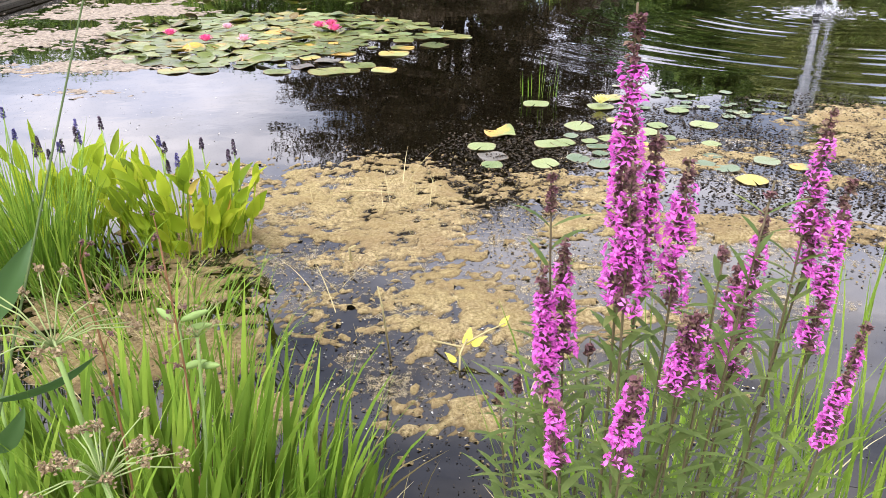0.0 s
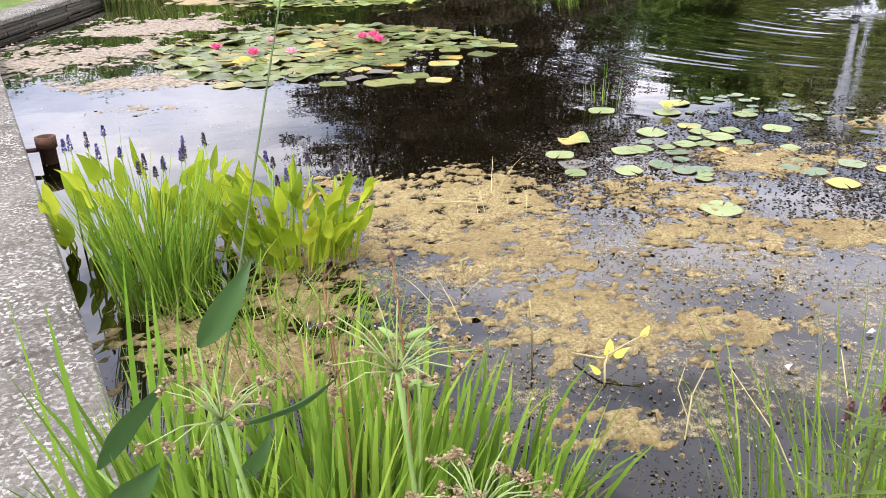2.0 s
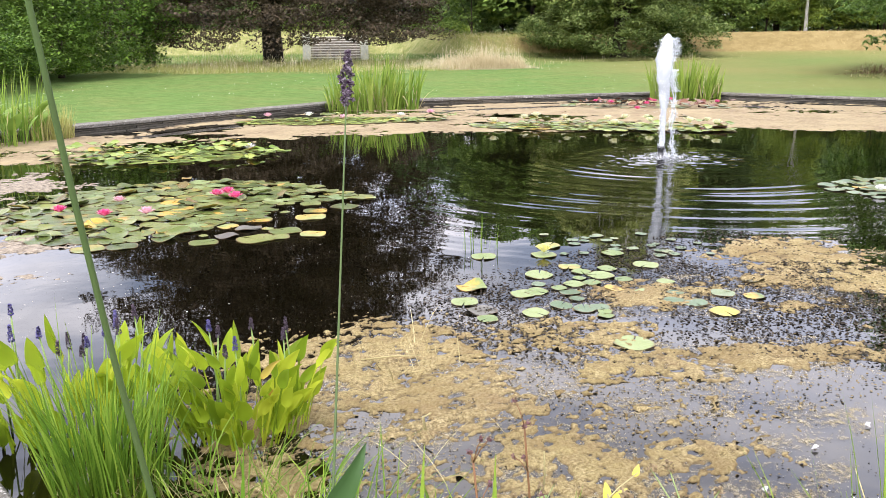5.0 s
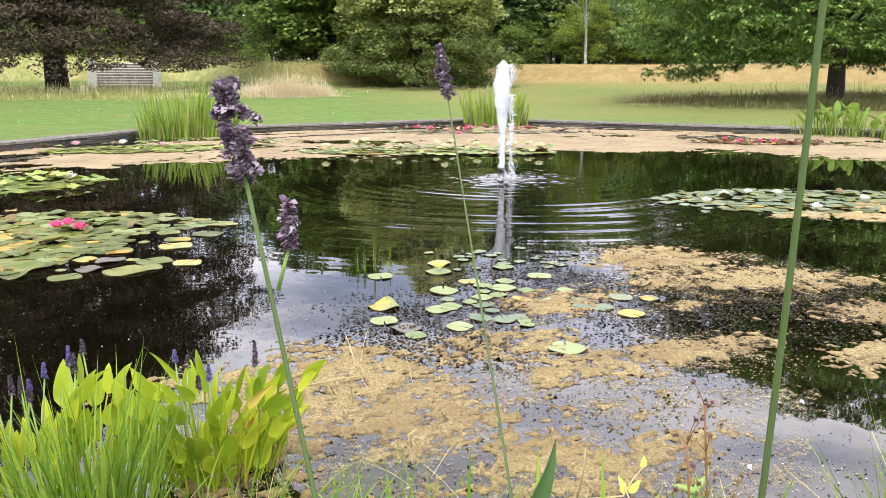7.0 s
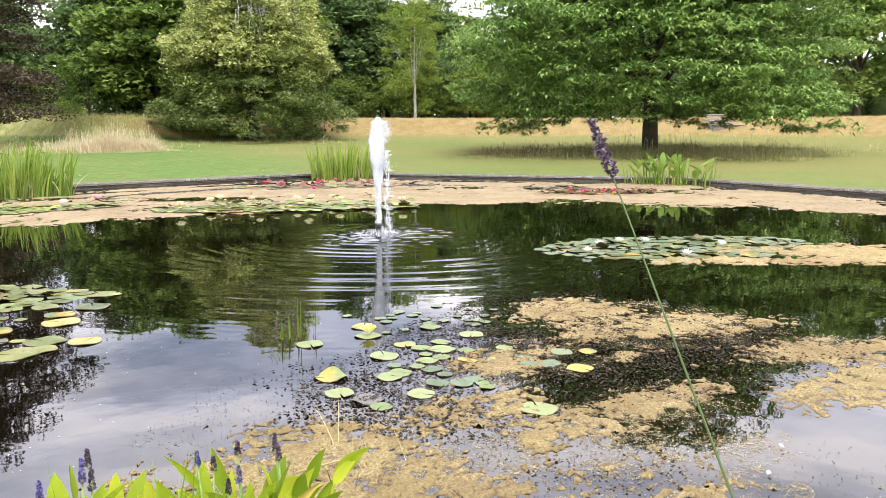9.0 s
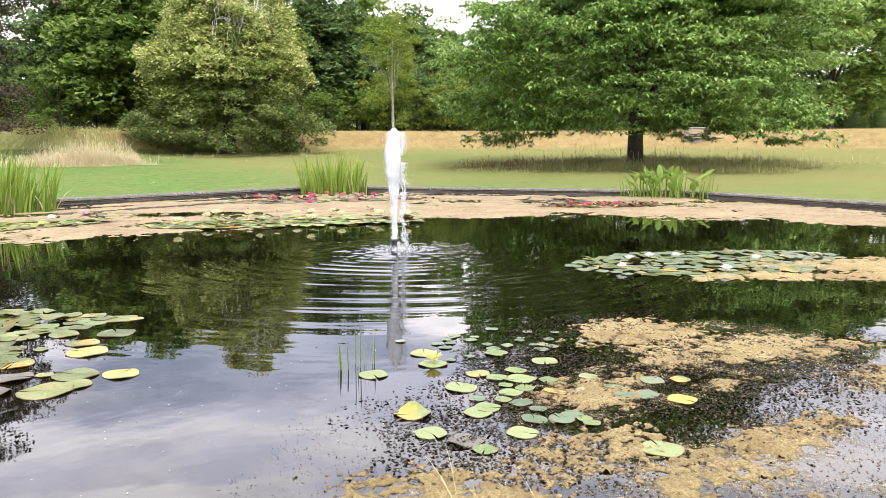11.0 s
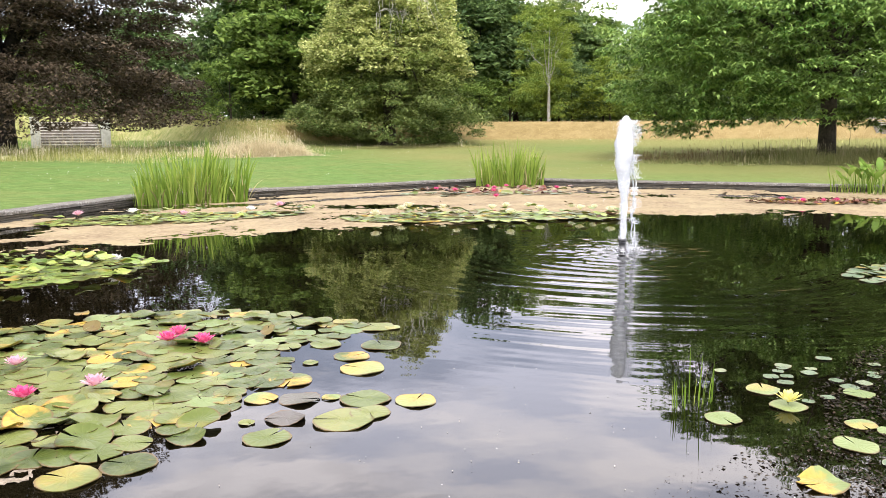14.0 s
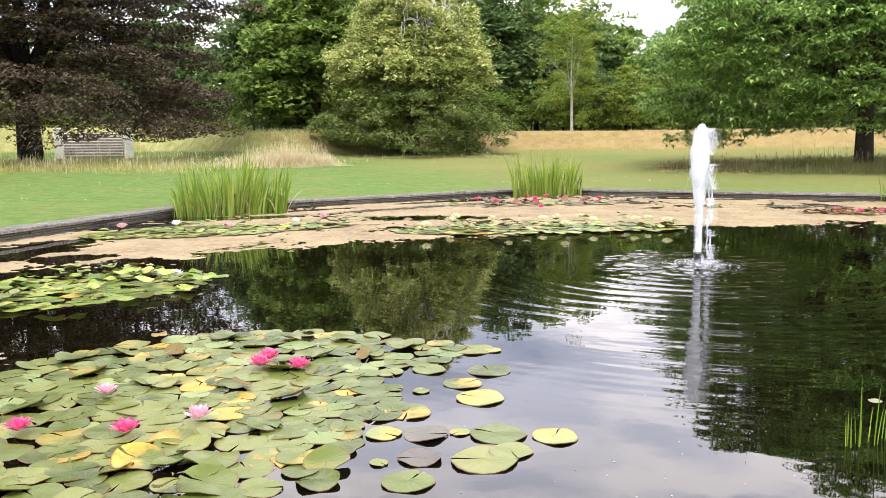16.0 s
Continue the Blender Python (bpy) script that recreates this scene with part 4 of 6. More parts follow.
def tree(name, label, at, trunk_r, fork, crown_c, crown_r, lumps, per, lump_r, leaf, mat, limbs=9, shell=0.7, low=-0.55, extra=None, squash=0.75, category="tree", sd=0.0, group="", lean=0.0, aspect=0.55, tilt=0.9, wob=0.22, barrel=False, rosette=0, bark=None, taper=0.0):
    x, y = at
    z = gz(x, y)
    t = thing(name, label, category, (x, y, z), group)
    top = np.array([x + lean, y, z + crown_c])
    P = [(x, y, z - 0.2), (x + 0.03, y, z + 0.25), (x + 0.1 * lean, y, z + fork * 0.6), (x + 0.3 * lean, y, z + fork), (x + 0.6 * lean, y + 0.1, z + crown_c * 0.75), tuple(top + np.array([0, 0, crown_r[2] * 0.4]))]
    part("trunk", tube(P, [trunk_r * 1.7, trunk_r * 1.12, trunk_r, trunk_r * 0.9, trunk_r * 0.55, trunk_r * 0.12], 12), bark or M_BARK, t)
    for k in range(limbs):
        a = 2 * math.pi * (k + U(-0.3, 0.3)) / limbs
        el = U(0.0, 0.8)
        end = top + np.array([crown_r[0] * math.cos(a) * math.cos(el), crown_r[1] * math.sin(a) * math.cos(el), crown_r[2] * math.sin(el)]) * 0.85
        st = np.array([x + 0.3 * lean, y, z + fork * U(0.85, 1.5)])
        path = limb_path(st, end, crown_r[2] * 0.12)
        items = [tube(path, np.linspace(trunk_r * 0.42, trunk_r * 0.06, 6), 6)]
        for _ in range(3):
            i = RNG.integers(2, 5)
            e2 = path[i] + RNG.normal(size=3) * np.array(crown_r) * 0.28
            items.append(tube(limb_path(path[i], e2, 0.1, 4, 0.08), np.linspace(trunk_r * 0.14, trunk_r * 0.03, 4), 5))
        part("limb", join(items), bark or M_BARK, t)
    pts, out = crown_points(top, crown_r, lumps, per, lump_r, shell, low, squash, wob, sd, barrel, taper)
    keep = pts[:, 2] > z + 0.25
    if rosette:
        part("crown", rosettes(pts[keep], leaf, rosette, aspect), mat, t, smooth=False)
    else:
        part("crown", leaf_cloud(pts[keep], leaf * U(0.7, 1.3, int(keep.sum())), tilt, aspect, out[keep], True), mat, t, smooth=False)
    if extra:
        extra(t, top, z)
    return t


# broad walnut on the lawn
tree("walnut_tree", "broad green walnut tree with a low spreading crown", (27.1, 24.8), 0.33, 2.4, 6.1, (8.0, 7.5, 6.1), 1080, 58, 1.05, 0.23, M_WALNUT, 12, 0.5, -0.80, squash=0.42, sd=0.7, aspect=0.40, tilt=1.3, barrel=True, wob=0.12, rosette=5, taper=0.33)
# lime with skirts to the ground and paler leaves above


def bush_extra(t, top, z):
    pts, out = crown_points((t.location.x, t.location.y, z + 5.9), (4.5, 4.5, 5.3), 380, 150, 0.72, 0.86, -0.3, 0.7, taper=0.35)
    part("blossom_crown", leaf_cloud(pts, 0.17 * U(0.7, 1.3, len(pts)), 0.9, 0.65, out, True), M_BUSH_TOP, t, "pale yellow-green upper leaves", smooth=False)
    pts, out = crown_points((t.location.x, t.location.y, z + 1.9), (5.9, 5.5, 2.7), 330, 150, 0.75, 0.8, -0.85, 0.7, taper=0.3)
    pts = pts[pts[:, 2] > z + 0.1]
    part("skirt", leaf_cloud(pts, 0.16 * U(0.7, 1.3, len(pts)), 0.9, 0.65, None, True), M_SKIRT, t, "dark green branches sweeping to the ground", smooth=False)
    for k in range(44):
        a = U(math.pi * 1.3, math.pi * 1.55)
        st = np.array([t.location.x + 3.5 * math.cos(a), t.location.y + 3.9 * math.sin(a), z + U(7.2, 10.2)])
        e = st + np.array([U(-1.3, 1.3), -U(0.2, 0.9), -U(0.7, 2.4)])
        part("bare_twig", tube(limb_path(st, e, 0.6, 7, 0.06), [0.02, 0.019, 0.017, 0.014, 0.012, 0.010, 0.006], 5), M_STEP, t, "pale bare hanging branch")


tree("lime_tree", "tall lime tree with pale upper leaves and skirts to the lawn", (18.4, 48.9), 0.4, 2.0, 5.2, (4.4, 4.3, 5.2), 430, 130, 0.9, 0.18, M_BUSH, 8, 0.7, -0.9, bush_extra, sd=2.0, taper=0.35)
# copper beech


def beech_extra(t, top, z):
    """Low boughs that droop at the rim of the crown."""
    P, O = [], []
    for k in range(210):
        a, rr = U(2.6, 6.9), U(5.6, 9.8)
        c = np.array([t.location.x + rr * math.cos(a), t.location.y + rr * math.sin(a), z + U(0.9, 3.6) + 0.16 * (9.8 - rr)])
        w = RNG.normal(size=(150, 3))
        w /= np.linalg.norm(w, axis=1)[:, None]
        P.append(c + w * np.array([1.0, 1.0, 0.34]) * U(0.6, 1.15))
        O.append(w)
    part("low_bough", leaf_cloud(np.concatenate(P), U(0.12, 0.19, 150 * len(P)), 1.1, 0.6, np.concatenate(O), True), M_BEECH, t, "drooping low boughs", kind="stuff", smooth=False)


tree("copper_beech", "dark purple copper beech with drooping low boughs", (-2.7, 49.5), 0.55, 2.8, 8.9, (9.4, 8.2, 10.6), 1400, 195, 1.28, 0.20, M_BEECH, 11, 0.38, -0.62, beech_extra, sd=4.0, squash=0.34, barrel=True, wob=0.15, lean=-0.1, bark=M_DARKBARK)

# ---- woods behind the bank ----
EYE0 = np.array([-3.0, 3.0])


def bearing(deg, dist):
    a = radians(deg)
    return EYE0[0] + dist * math.sin(a), EYE0[1] + dist * math.cos(a)


WOODS = [(9.0, 84, 18, 5, M_WOOD_B), (14.9, 62, 14.5, 3.9, M_WOOD_B), (18.6, 58, 15.5, 4.4, M_WOOD_A), (21.5, 63, 15.5, 4.8, M_WOOD_B), (25, 68, 17, 5, M_WOOD_C), (28, 72, 18, 5, M_WOOD_B),
         (31.5, 72, 19, 4.2, M_WOOD_B), (34, 76, 18.5, 4.4, M_WOOD_A), (36.5, 78, 18, 4.2, M_WOOD_B), (39, 80, 16, 3.6, M_WOOD_A), (41.2, 84, 11.5, 2.6, M_WOOD_B),
         (43.2, 88, 13, 3.6, M_WOOD_B), (46.5, 70, 15, 5, M_WOOD_A), (51, 75, 17, 5.5, M_WOOD_A), (56, 74, 18, 5.5, M_WOOD_B), (61, 78, 20, 6, M_WOOD_A), (65.5, 66, 19, 6.5, M_WOOD_A),
         (66, 82, 20, 6.5, M_WOOD_B), (72, 86, 15, 6, M_WOOD_A), (78, 84, 12, 6, M_WOOD_B), (8, 84, 11, 5, M_WOOD_B), (2, 86, 13, 6, M_WOOD_A), (-4, 86, 13, 6.5, M_WOOD_B), (-10, 82, 12, 6.5, M_WOOD_A), (-40, 45, 9, 4, M_WOOD_A), (-33, 42, 8, 4, M_WOOD_B)]
for i, (bd, di, hh, rr, mm) in enumerate(WOODS):
    tree("woodland_tree", "tall green woodland tree in leaf behind the bank", bearing(bd, di), 0.25, 2.5, hh * 0.34, (rr, rr, hh * 0.36), 165, 135, 1.3, 0.37, mm, 3, 0.5, -0.9, aspect=0.7, squash=0.6, sd=i * 1.3, group="woodland trees", category="tree")
UNDER = [(-18 + 2.15 * k, (79 if -18 + 2.15 * k < 14 else 57 if -18 + 2.15 * k < 22 else 68) + 4 * ((k * 37) % 5) / 5, 3.6 + 2.6 * ((k * 53) % 7) / 7, [M_WOOD_A, M_WOOD_B, M_WOOD_C, M_WOOD_B, M_WOOD_A][(k * 3) % 5]) for k in range(30)]
UNDER += [(37.0, 69, 3.6, M_WOOD_C), (40.5, 68, 5.6, M_WOOD_C), (43.5, 69, 5.4, M_WOOD_C), (50, 68, 5, M_WOOD_A), (54, 66, 4, M_WOOD_B), (58, 68, 5, M_WOOD_A), (63, 72, 4, M_WOOD_B)]
for i, (bd, di, hh, mm) in enumerate(UNDER):
    tree("woodland_shrub", "leafy green shrub at the foot of the wood", bearing(bd, di), 0.08, 0.5, hh * 0.45, (2.3, 2.0, hh * 0.55), 52, 110, 0.8, 0.215, mm, 3, 0.6, -0.8, squash=0.6, sd=i * 0.9, group="woodland shrubs", category="shrub")
for i, (bd, di, hh, mm) in enumerate([(-29, 37, 5.0, M_WOOD_A), (-25, 38, 5.5, M_WOOD_B), (-21.5, 37, 5.0, M_WOOD_A), (-18.5, 38, 5.5, M_WOOD_B), (-15.5, 36, 5.5, M_LAUREL), (-12.3, 43, 6.0, M_LAUREL)]):
    tree("garden_shrub", "large rounded green garden shrub beside the lawn", (-0.9 + di * math.sin(radians(bd)), 0.15 + di * math.cos(radians(bd))), 0.1, 0.6, hh * 0.40, (2.9, 2.6, hh * 0.52), 210, 100, 0.75, 0.16, mm, 3, 0.65, -0.97, sd=i * 2.1, group="garden shrubs", category="shrub")
for i, (bd, di, hh) in enumerate([(-27.0, 25.5, 2.3), (-24.0, 27, 2.5), (-21.2, 29, 2.7), (-18.8, 31.5, 2.6), (-16.6, 34, 2.2)]):
    tree("laurel_bush", "glossy dark green laurel bush at the edge of the lawn", (-0.9 + di * math.sin(radians(bd)), 0.15 + di * math.cos(radians(bd))), 0.05, 0.3, hh * 0.40, (1.75, 1.5, hh * 0.5), 110, 105, 0.42, 0.115, M_LAUREL, 4, 0.72, -0.9, sd=i * 1.7, group="laurel bushes", category="shrub")
sx, sy = 33.9, 53.3
tree("birch_tree", "slim pale green birch standing before the wood", (sx, sy), 0.11, 2.0, 5.3, (2.1, 2.1, 4.9), 150, 130, 0.6, 0.13, M_WOOD_C, 4, 0.45, -0.9, sd=1.0, category="tree", bark=M_BIRCH_BARK)


def far_wood():
    n = 48000
    ph = np.radians(U(-62, 92, n))
    r = U(96, 112, n)
    x, y = C[0] + r * np.sin(ph), C[1] + r * np.cos(ph)
    top = 6.5 + 2.2 * fnoise(x, y, 0.11, 5.0, 3)
    z = ground_z(x, y) + top * RNG.random(n) ** 1.3
    V, F = leaf_cloud(np.stack([x, y, z], -1), U(0.9, 1.6, n), 0.9, 0.7, None, True)
    tagged(new("far_wood", to_mesh("far_wood", V, F, M_WOOD_B, False)), "distant green wood closing the park", "wood", kind="stuff")


far_wood()


# ---- clipped hedge far right ----
def hedge(at, rot, n):
    x, y = at
    for k in range(n):
        px, py = x + 3.2 * k * math.cos(rot), y + 3.2 * k * math.sin(rot)
        z = gz(px, py)
        t = thing("yew_hedge", "dark clipped yew hedge block", "hedge", (px, py, z), "yew hedges")
        P = np.stack([U(-1.4, 1.4, 5000), U(-0.8, 0.8, 5000), U(0, 2.6, 5000)], -1)
        e = RNG.integers(0, 5, 5000)
        P[e == 0, 0], P[e == 1, 0], P[e == 2, 1], P[e == 3, 1], P[e == 4, 2] = -1.4, 1.4, -0.8, 0.8, 2.6
        P += RNG.normal(size=P.shape) * 0.05
        m = pose(px, py, z, 0, 0, math.degrees(rot))
        V, F = leaf_cloud(P, 0.16, tri=True)
        part("foliage", moved((V, F), m), M_WOOD_B, t, smooth=False)
        part("stem_core", moved(box(-1.2, -0.6, -0.05, 1.2, 0.6, 2.4), m), M_WOOD_B, t)


hx, hy = bearing(62.5, 72)
hedge((hx, hy), radians(-30), 4)


# ---- stone steps up the bank ----
def stone_steps(at, face, width, n, rise, tread, label, z, piers=True):
    x, y = at
    t = thing("stone_steps", label, "steps", (x, y, z), "garden steps")
    m = pose(x, y, z, 0, 0, math.degrees(face))
    for k in range(n):
        part("step", moved(box(-width / 2, k * tread, -0.3, width / 2, (k + 1) * tread + 0.1, (k + 1) * rise - 0.07, 0.0), m), M_RISER, t, "dark riser", smooth=False)
        part("tread_slab", moved(box(-width / 2, k * tread - 0.08, (k + 1) * rise - 0.07, width / 2, (k + 1) * tread + 0.02, (k + 1) * rise, 0.012), m), M_STEP if piers else M_WORN, t, smooth=False)
    for sx_ in (-1, 1):
        cx = sx_ * (width / 2 + (0.3 if piers else 0.12))
        hw = 0.17 if piers else 0.11
        for k in range(n):
            part("kerb_block", moved(box(cx - hw, 0.204 + k * tread, -0.6, cx + hw, 0.2 + (k + 1) * tread, (k + 1) * rise + (0.12 if piers else 0.03), 0.012), m), M_STEP if piers else M_WORN, t, smooth=False)
        if piers:
            pr = part("pier", moved(box(cx - 0.3, -0.3, -0.6, cx + 0.3, 0.2, n * rise + 0.15, 0.02), m), M_STEP, t, smooth=False)
            part("pier_cap", moved(box(cx - 0.34, -0.34, n * rise + 0.15, cx + 0.34, 0.24, n * rise + 0.26, 0.03), m), M_STEP, pr, smooth=False)


stone_steps((1.65, 65.6), radians(-3), 3.9, 9, 0.20, 0.42, "pale weathered stone steps between square piers", gz(1.65, 65.6) + 0.05)
stone_steps((44.35, 32.25), radians(-42), 2.1, 6, 0.14, 0.5, "pale stone garden steps climbing the hay bank", gz(44.35, 32.25) + 0.12, False)


def stone_pier(x, y, h, w, label):
    z = gz(x, y)
    t = thing("stone_pier", label, "pier", (x, y, z), "garden piers")
    part("shaft", box(x - w / 2, y - w / 2, z - 0.3, x + w / 2, y + w / 2, z + h, 0.02), M_RISER, t, smooth=False)
    part("cap", box(x - w * 0.68, y - w * 0.68, z + h, x + w * 0.68, y + w * 0.68, z + h + 0.12, 0.03), M_RISER, t, smooth=False)
    part("plinth", box(x - w * 0.62, y - w * 0.62, z - 0.3, x + w * 0.62, y + w * 0.62, z + 0.16, 0.02), M_RISER, t, smooth=False)


for px, py, ph in ((-8.7, 44.5, 0.95), (-10.6, 22.3, 0.55)):
    stone_pier(px, py, ph, 0.42, "weathered square stone pier beside the garden shrubs")


# ---- long grass ----
def grass_field(name, P, h, w, mat, label, seg=1):
    n = len(P)
    B = np.stack([P[:, 0], P[:, 1], ground_z(P[:, 0], P[:, 1]) - 0.03], -1)
    V, F = ribbons(B, h * U(0.6, 1.3, n), w * U(0.7, 1.3, n), U(0, 6.28, n), U(0, 0.8, n), U(0.0, 0.7, n), seg)
    tagged(new(name, to_mesh(name, V, F, mat)), label, "grass", kind="stuff")


def ring_pts(n, p0, p1, r0, r1):
    ph = np.radians(U(p0, p1, n))
    x, y = C[0] + 40 * np.sin(ph), C[1] + 40 * np.cos(ph)
    r = bank_r(x, y) + r0 + (r1 - r0) * RNG.random(n) ** 0.9
    return np.stack([C[0] + r * np.sin(ph), C[1] + r * np.cos(ph)], -1)


def disc_pts(n, x, y, rx_, ry_, rot=0.0, edge=0.25):
    a, r = U(0, 6.283, n), np.sqrt(RNG.random(n))
    r *= 1 + edge * np.sin(3 * a + x) * np.cos(2 * a + y)
    u, v = rx_ * r * np.cos(a), ry_ * r * np.sin(a)
    c, s = math.cos(radians(rot)), math.sin(radians(rot))
    return np.stack([x + u * c - v * s, y + u * s + v * c], -1)


def off_steps(P):
    ok = ~((abs(P[:, 0] - 1.65) < 2.7) & (P[:, 1] > 64.4) & (P[:, 1] < 71.0))
    return P[ok]


def grass_patch(n, x, y, rx_, ry_, rot, h, w, mat, label, stalks=0, stalk_h=1.6, stalk_mat=None, name="meadow_grass"):
    """A soft-edged tuft of uncut grass: low and thin at the rim, uneven within, with seed stalks above."""
    def spread(m):
        a, r = U(0, 6.283, m), RNG.random(m) ** 0.62
        k = r * (1 + 0.3 * np.sin(3 * a + x) * np.cos(2 * a + y) + 0.1 * np.sin(9 * a))
        u, v = rx_ * k * np.cos(a), ry_ * k * np.sin(a)
        c, s = math.cos(radians(rot)), math.sin(radians(rot))
        P = np.stack([x + u * c - v * s, y + u * s + v * c], -1)
        lift = (0.22 + 0.78 * (1 - r ** 2.5)) * np.clip(0.8 + 0.55 * fnoise(P[:, 0], P[:, 1], 0.7, 3.3, 3), 0.3, 1.5)
        return P, lift
    P, lift = spread(n)
    B = np.stack([P[:, 0], P[:, 1], ground_z(P[:, 0], P[:, 1]) - 0.04], -1)
    V, F = ribbons(B, h * lift * U(0.55, 1.25, n), w * U(0.7, 1.3, n), U(0, 6.28, n), U(0, 0.9, n), U(0.0, 0.8, n), 1)
    tagged(new(name, to_mesh(name, V, F, mat)), label, "grass", kind="stuff")
    if stalks:
        P, lift = spread(stalks)
        B = np.stack([P[:, 0], P[:, 1], ground_z(P[:, 0], P[:, 1]) - 0.04], -1)
        hh = h * stalk_h * lift * U(0.6, 1.2, stalks)
        az, ln = U(0, 6.28, stalks), U(0, 0.22, stalks)
        stem = ribbons(B, hh, 0.008, az, ln, 0.0, 1, "flat")
        tip = B + np.stack([hh * ln * np.cos(az), hh * ln * np.sin(az), hh * 0.96], -1)
        head = ribbons(tip, U(0.08, 0.17, stalks), U(0.012, 0.026, stalks), az, U(0, 0.5, stalks), U(0, 0.5, stalks), 3, "lance")
        V, F = join([stem, head])
        tagged(new("seed_stalks", to_mesh("seed_stalks", V, F, stalk_mat or M_PALEHAY)), "feathery pale seed stalks above the uncut grass", "grass", kind="stuff")


grass_field("hay_grass", off_steps(ring_pts(11000, 14, 78, 0.2, 6.5)), 0.15, 0.018, M_HAY, "short dry hay grass on the bank")
grass_field("meadow_grass", off_steps(ring_pts(20000, -32, 18, -0.6, 5.5)), 0.36, 0.024, M_MEADOW, "green and yellow meadow grass on the bank")
grass_field("hay_grass", off_steps(ring_pts(2600, -32, 22, 2.6, 4.5)), 0.5, 0.014, M_PALEHAY, "pale seeding grass along the top of the bank")
grass_patch(12000, 6.5, 50.5, 8.5, 5.5, -25, 0.34, 0.02, M_MEADOW, "uncut yellow-green meadow grass below the bank", 300, 1.5)
grass_patch(7000, 7.6, 40.6, 3.3, 1.5, -12, 0.85, 0.032, M_PALEHAY, "pale clump of tall seeding grass on the lawn", 700, 1.3)
grass_patch(3500, 4.6, 42.0, 3.0, 1.3, 10, 0.45, 0.014, M_UNCUT, "greenish tuft of uncut grass on the lawn", 120, 1.4)
grass_patch(20000, 26.9, 23.9, 8.4, 4.2, -48, 0.56, 0.03, M_UNCUT, "uncut green grass under the walnut tree", 420, 1.5, M_PALEHAY)
grass_patch(2600, 23.2, 28.4, 3.6, 3.0, -48, 0.46, 0.022, M_DOCK, "rusty docks and brown seed heads at the edge of the uncut grass", 260, 1.2, M_DOCK)
grass_patch(24000, -2.4, 41.2, 11.5, 5.4, 0, 0.6, 0.026, M_MEADOW, "uncut grass under the copper beech", 1400, 1.5)
grass_patch(6000, 18.2, 44.2, 6.0, 1.3, 0, 0.3, 0.012, M_UNCUT, "uncut fringe of grass along the lime tree's skirts", 100, 1.4)


# daisies scattered over the mown lawn
def daisies(n):
    P = np.stack([U(-14, 16, n), U(17, 40, n)], -1)
    r = np.hypot(P[:, 0] - C[0], P[:, 1] - C[1])
    P = P[(r > 15.2) & (fnoise(P[:, 0], P[:, 1], 0.25, 12.0, 2) > -0.05)]
    B = np.stack([P[:, 0], P[:, 1], ground_z(P[:, 0], P[:, 1]) + 0.05], -1)
    V, F = leaf_cloud(B, U(0.018, 0.04, len(B)), 0.7, 0.9)
    tagged(new("daisies", to_mesh("daisies", V, F, M_WHITE, False)), "small white daisies scattered in the mown lawn", "flowers", kind="stuff")


daisies(380)


# ---- reeds at the wall corners ----
def reed_clump(at, n, h, w, rx_, ry_, rot, label, mat=M_REED, broad=0):
    x, y = at
    t = thing("reed_clump", label, "reeds", (x, y, 0.0), "reed clumps")
    P = disc_pts(n, x, y, rx_, ry_, rot, 0.1)
    B = np.stack([P[:, 0], P[:, 1], np.full(n, -0.05)], -1)
    off = np.arctan2(P[:, 1] - y, P[:, 0] - x)
    hh = h * U(0.45, 1.05, n) * np.clip(0.92 + 0.22 * fnoise(P[:, 0], P[:, 1], 2.2, 1.0, 2), 0.6, 1.2) * (1 - 0.15 * np.hypot((P[:, 0] - x) / rx_, (P[:, 1] - y) / rx_))
    part("blade", ribbons(B, hh, w * U(0.7, 1.3, n), off + U(-0.8, 0.8, n), U(0.0, 0.12, n), U(0, 0.22, n), 5, face=U(0, 6.28, n)), mat, t, kind="stuff")
    k = n // 5
    part("dead_blade", ribbons(B[:k] + np.array([0.03, 0.02, 0]), hh[:k] * 0.6, w * U(0.6, 1.0, k), U(0, 6.28, k), U(0.1, 0.5, k), U(0, 0.5, k), 4), M_STRAW, t, kind="stuff")
    if broad:
        Q = disc_pts(broad, x, y, rx_ * 0.9, ry_ * 0.8, rot)
        for q in Q:
            b = np.array([[q[0], q[1], -0.03]])
            hq, a = U(0.2, 0.62), U(0, 6.28)
            stem = ribbons(b, hq, 0.02, a, 0.12, 0.1, 3, "flat")
            tip = stem[0][-2]
            leaf = ribbons(tip[None], U(0.28, 0.56), U(0.12, 0.23), a, U(0.3, 1.1), U(0.2, 0.7), 6, "lance", face=a + 1.57 + U(-0.5, 0.5), fold=0.3)
            part("broad_leaf", join([stem, leaf]), M_BROAD, t)


reed_clump((0.75, 21.75), 330, 1.45, 0.05, 1.25, 0.5, -8, "tall green reed clump in the corner of the wall")
reed_clump((10.25, 23.15), 260, 1.45, 0.05, 1.05, 0.55, -20, "green reed clump at the far corner of the wall")
reed_clump((16.35, 15.35), 120, 1.0, 0.03, 1.35, 0.55, -60, "broad-leaved marsh plants and reeds at the wall corner", broad=34)
reed_clump((-6.3, 15.2), 95, 1.75, 0.024, 1.0, 0.5, 70, "tall green reeds and broad marsh leaves at the pond corner", mat=M_REED, broad=34)
reed_clump((-5.75, 16.1), 420, 0.75, 0.012, 0.45, 0.35, 70, "dense brownish rushes beside the marsh leaves", mat=M_MEADOW)
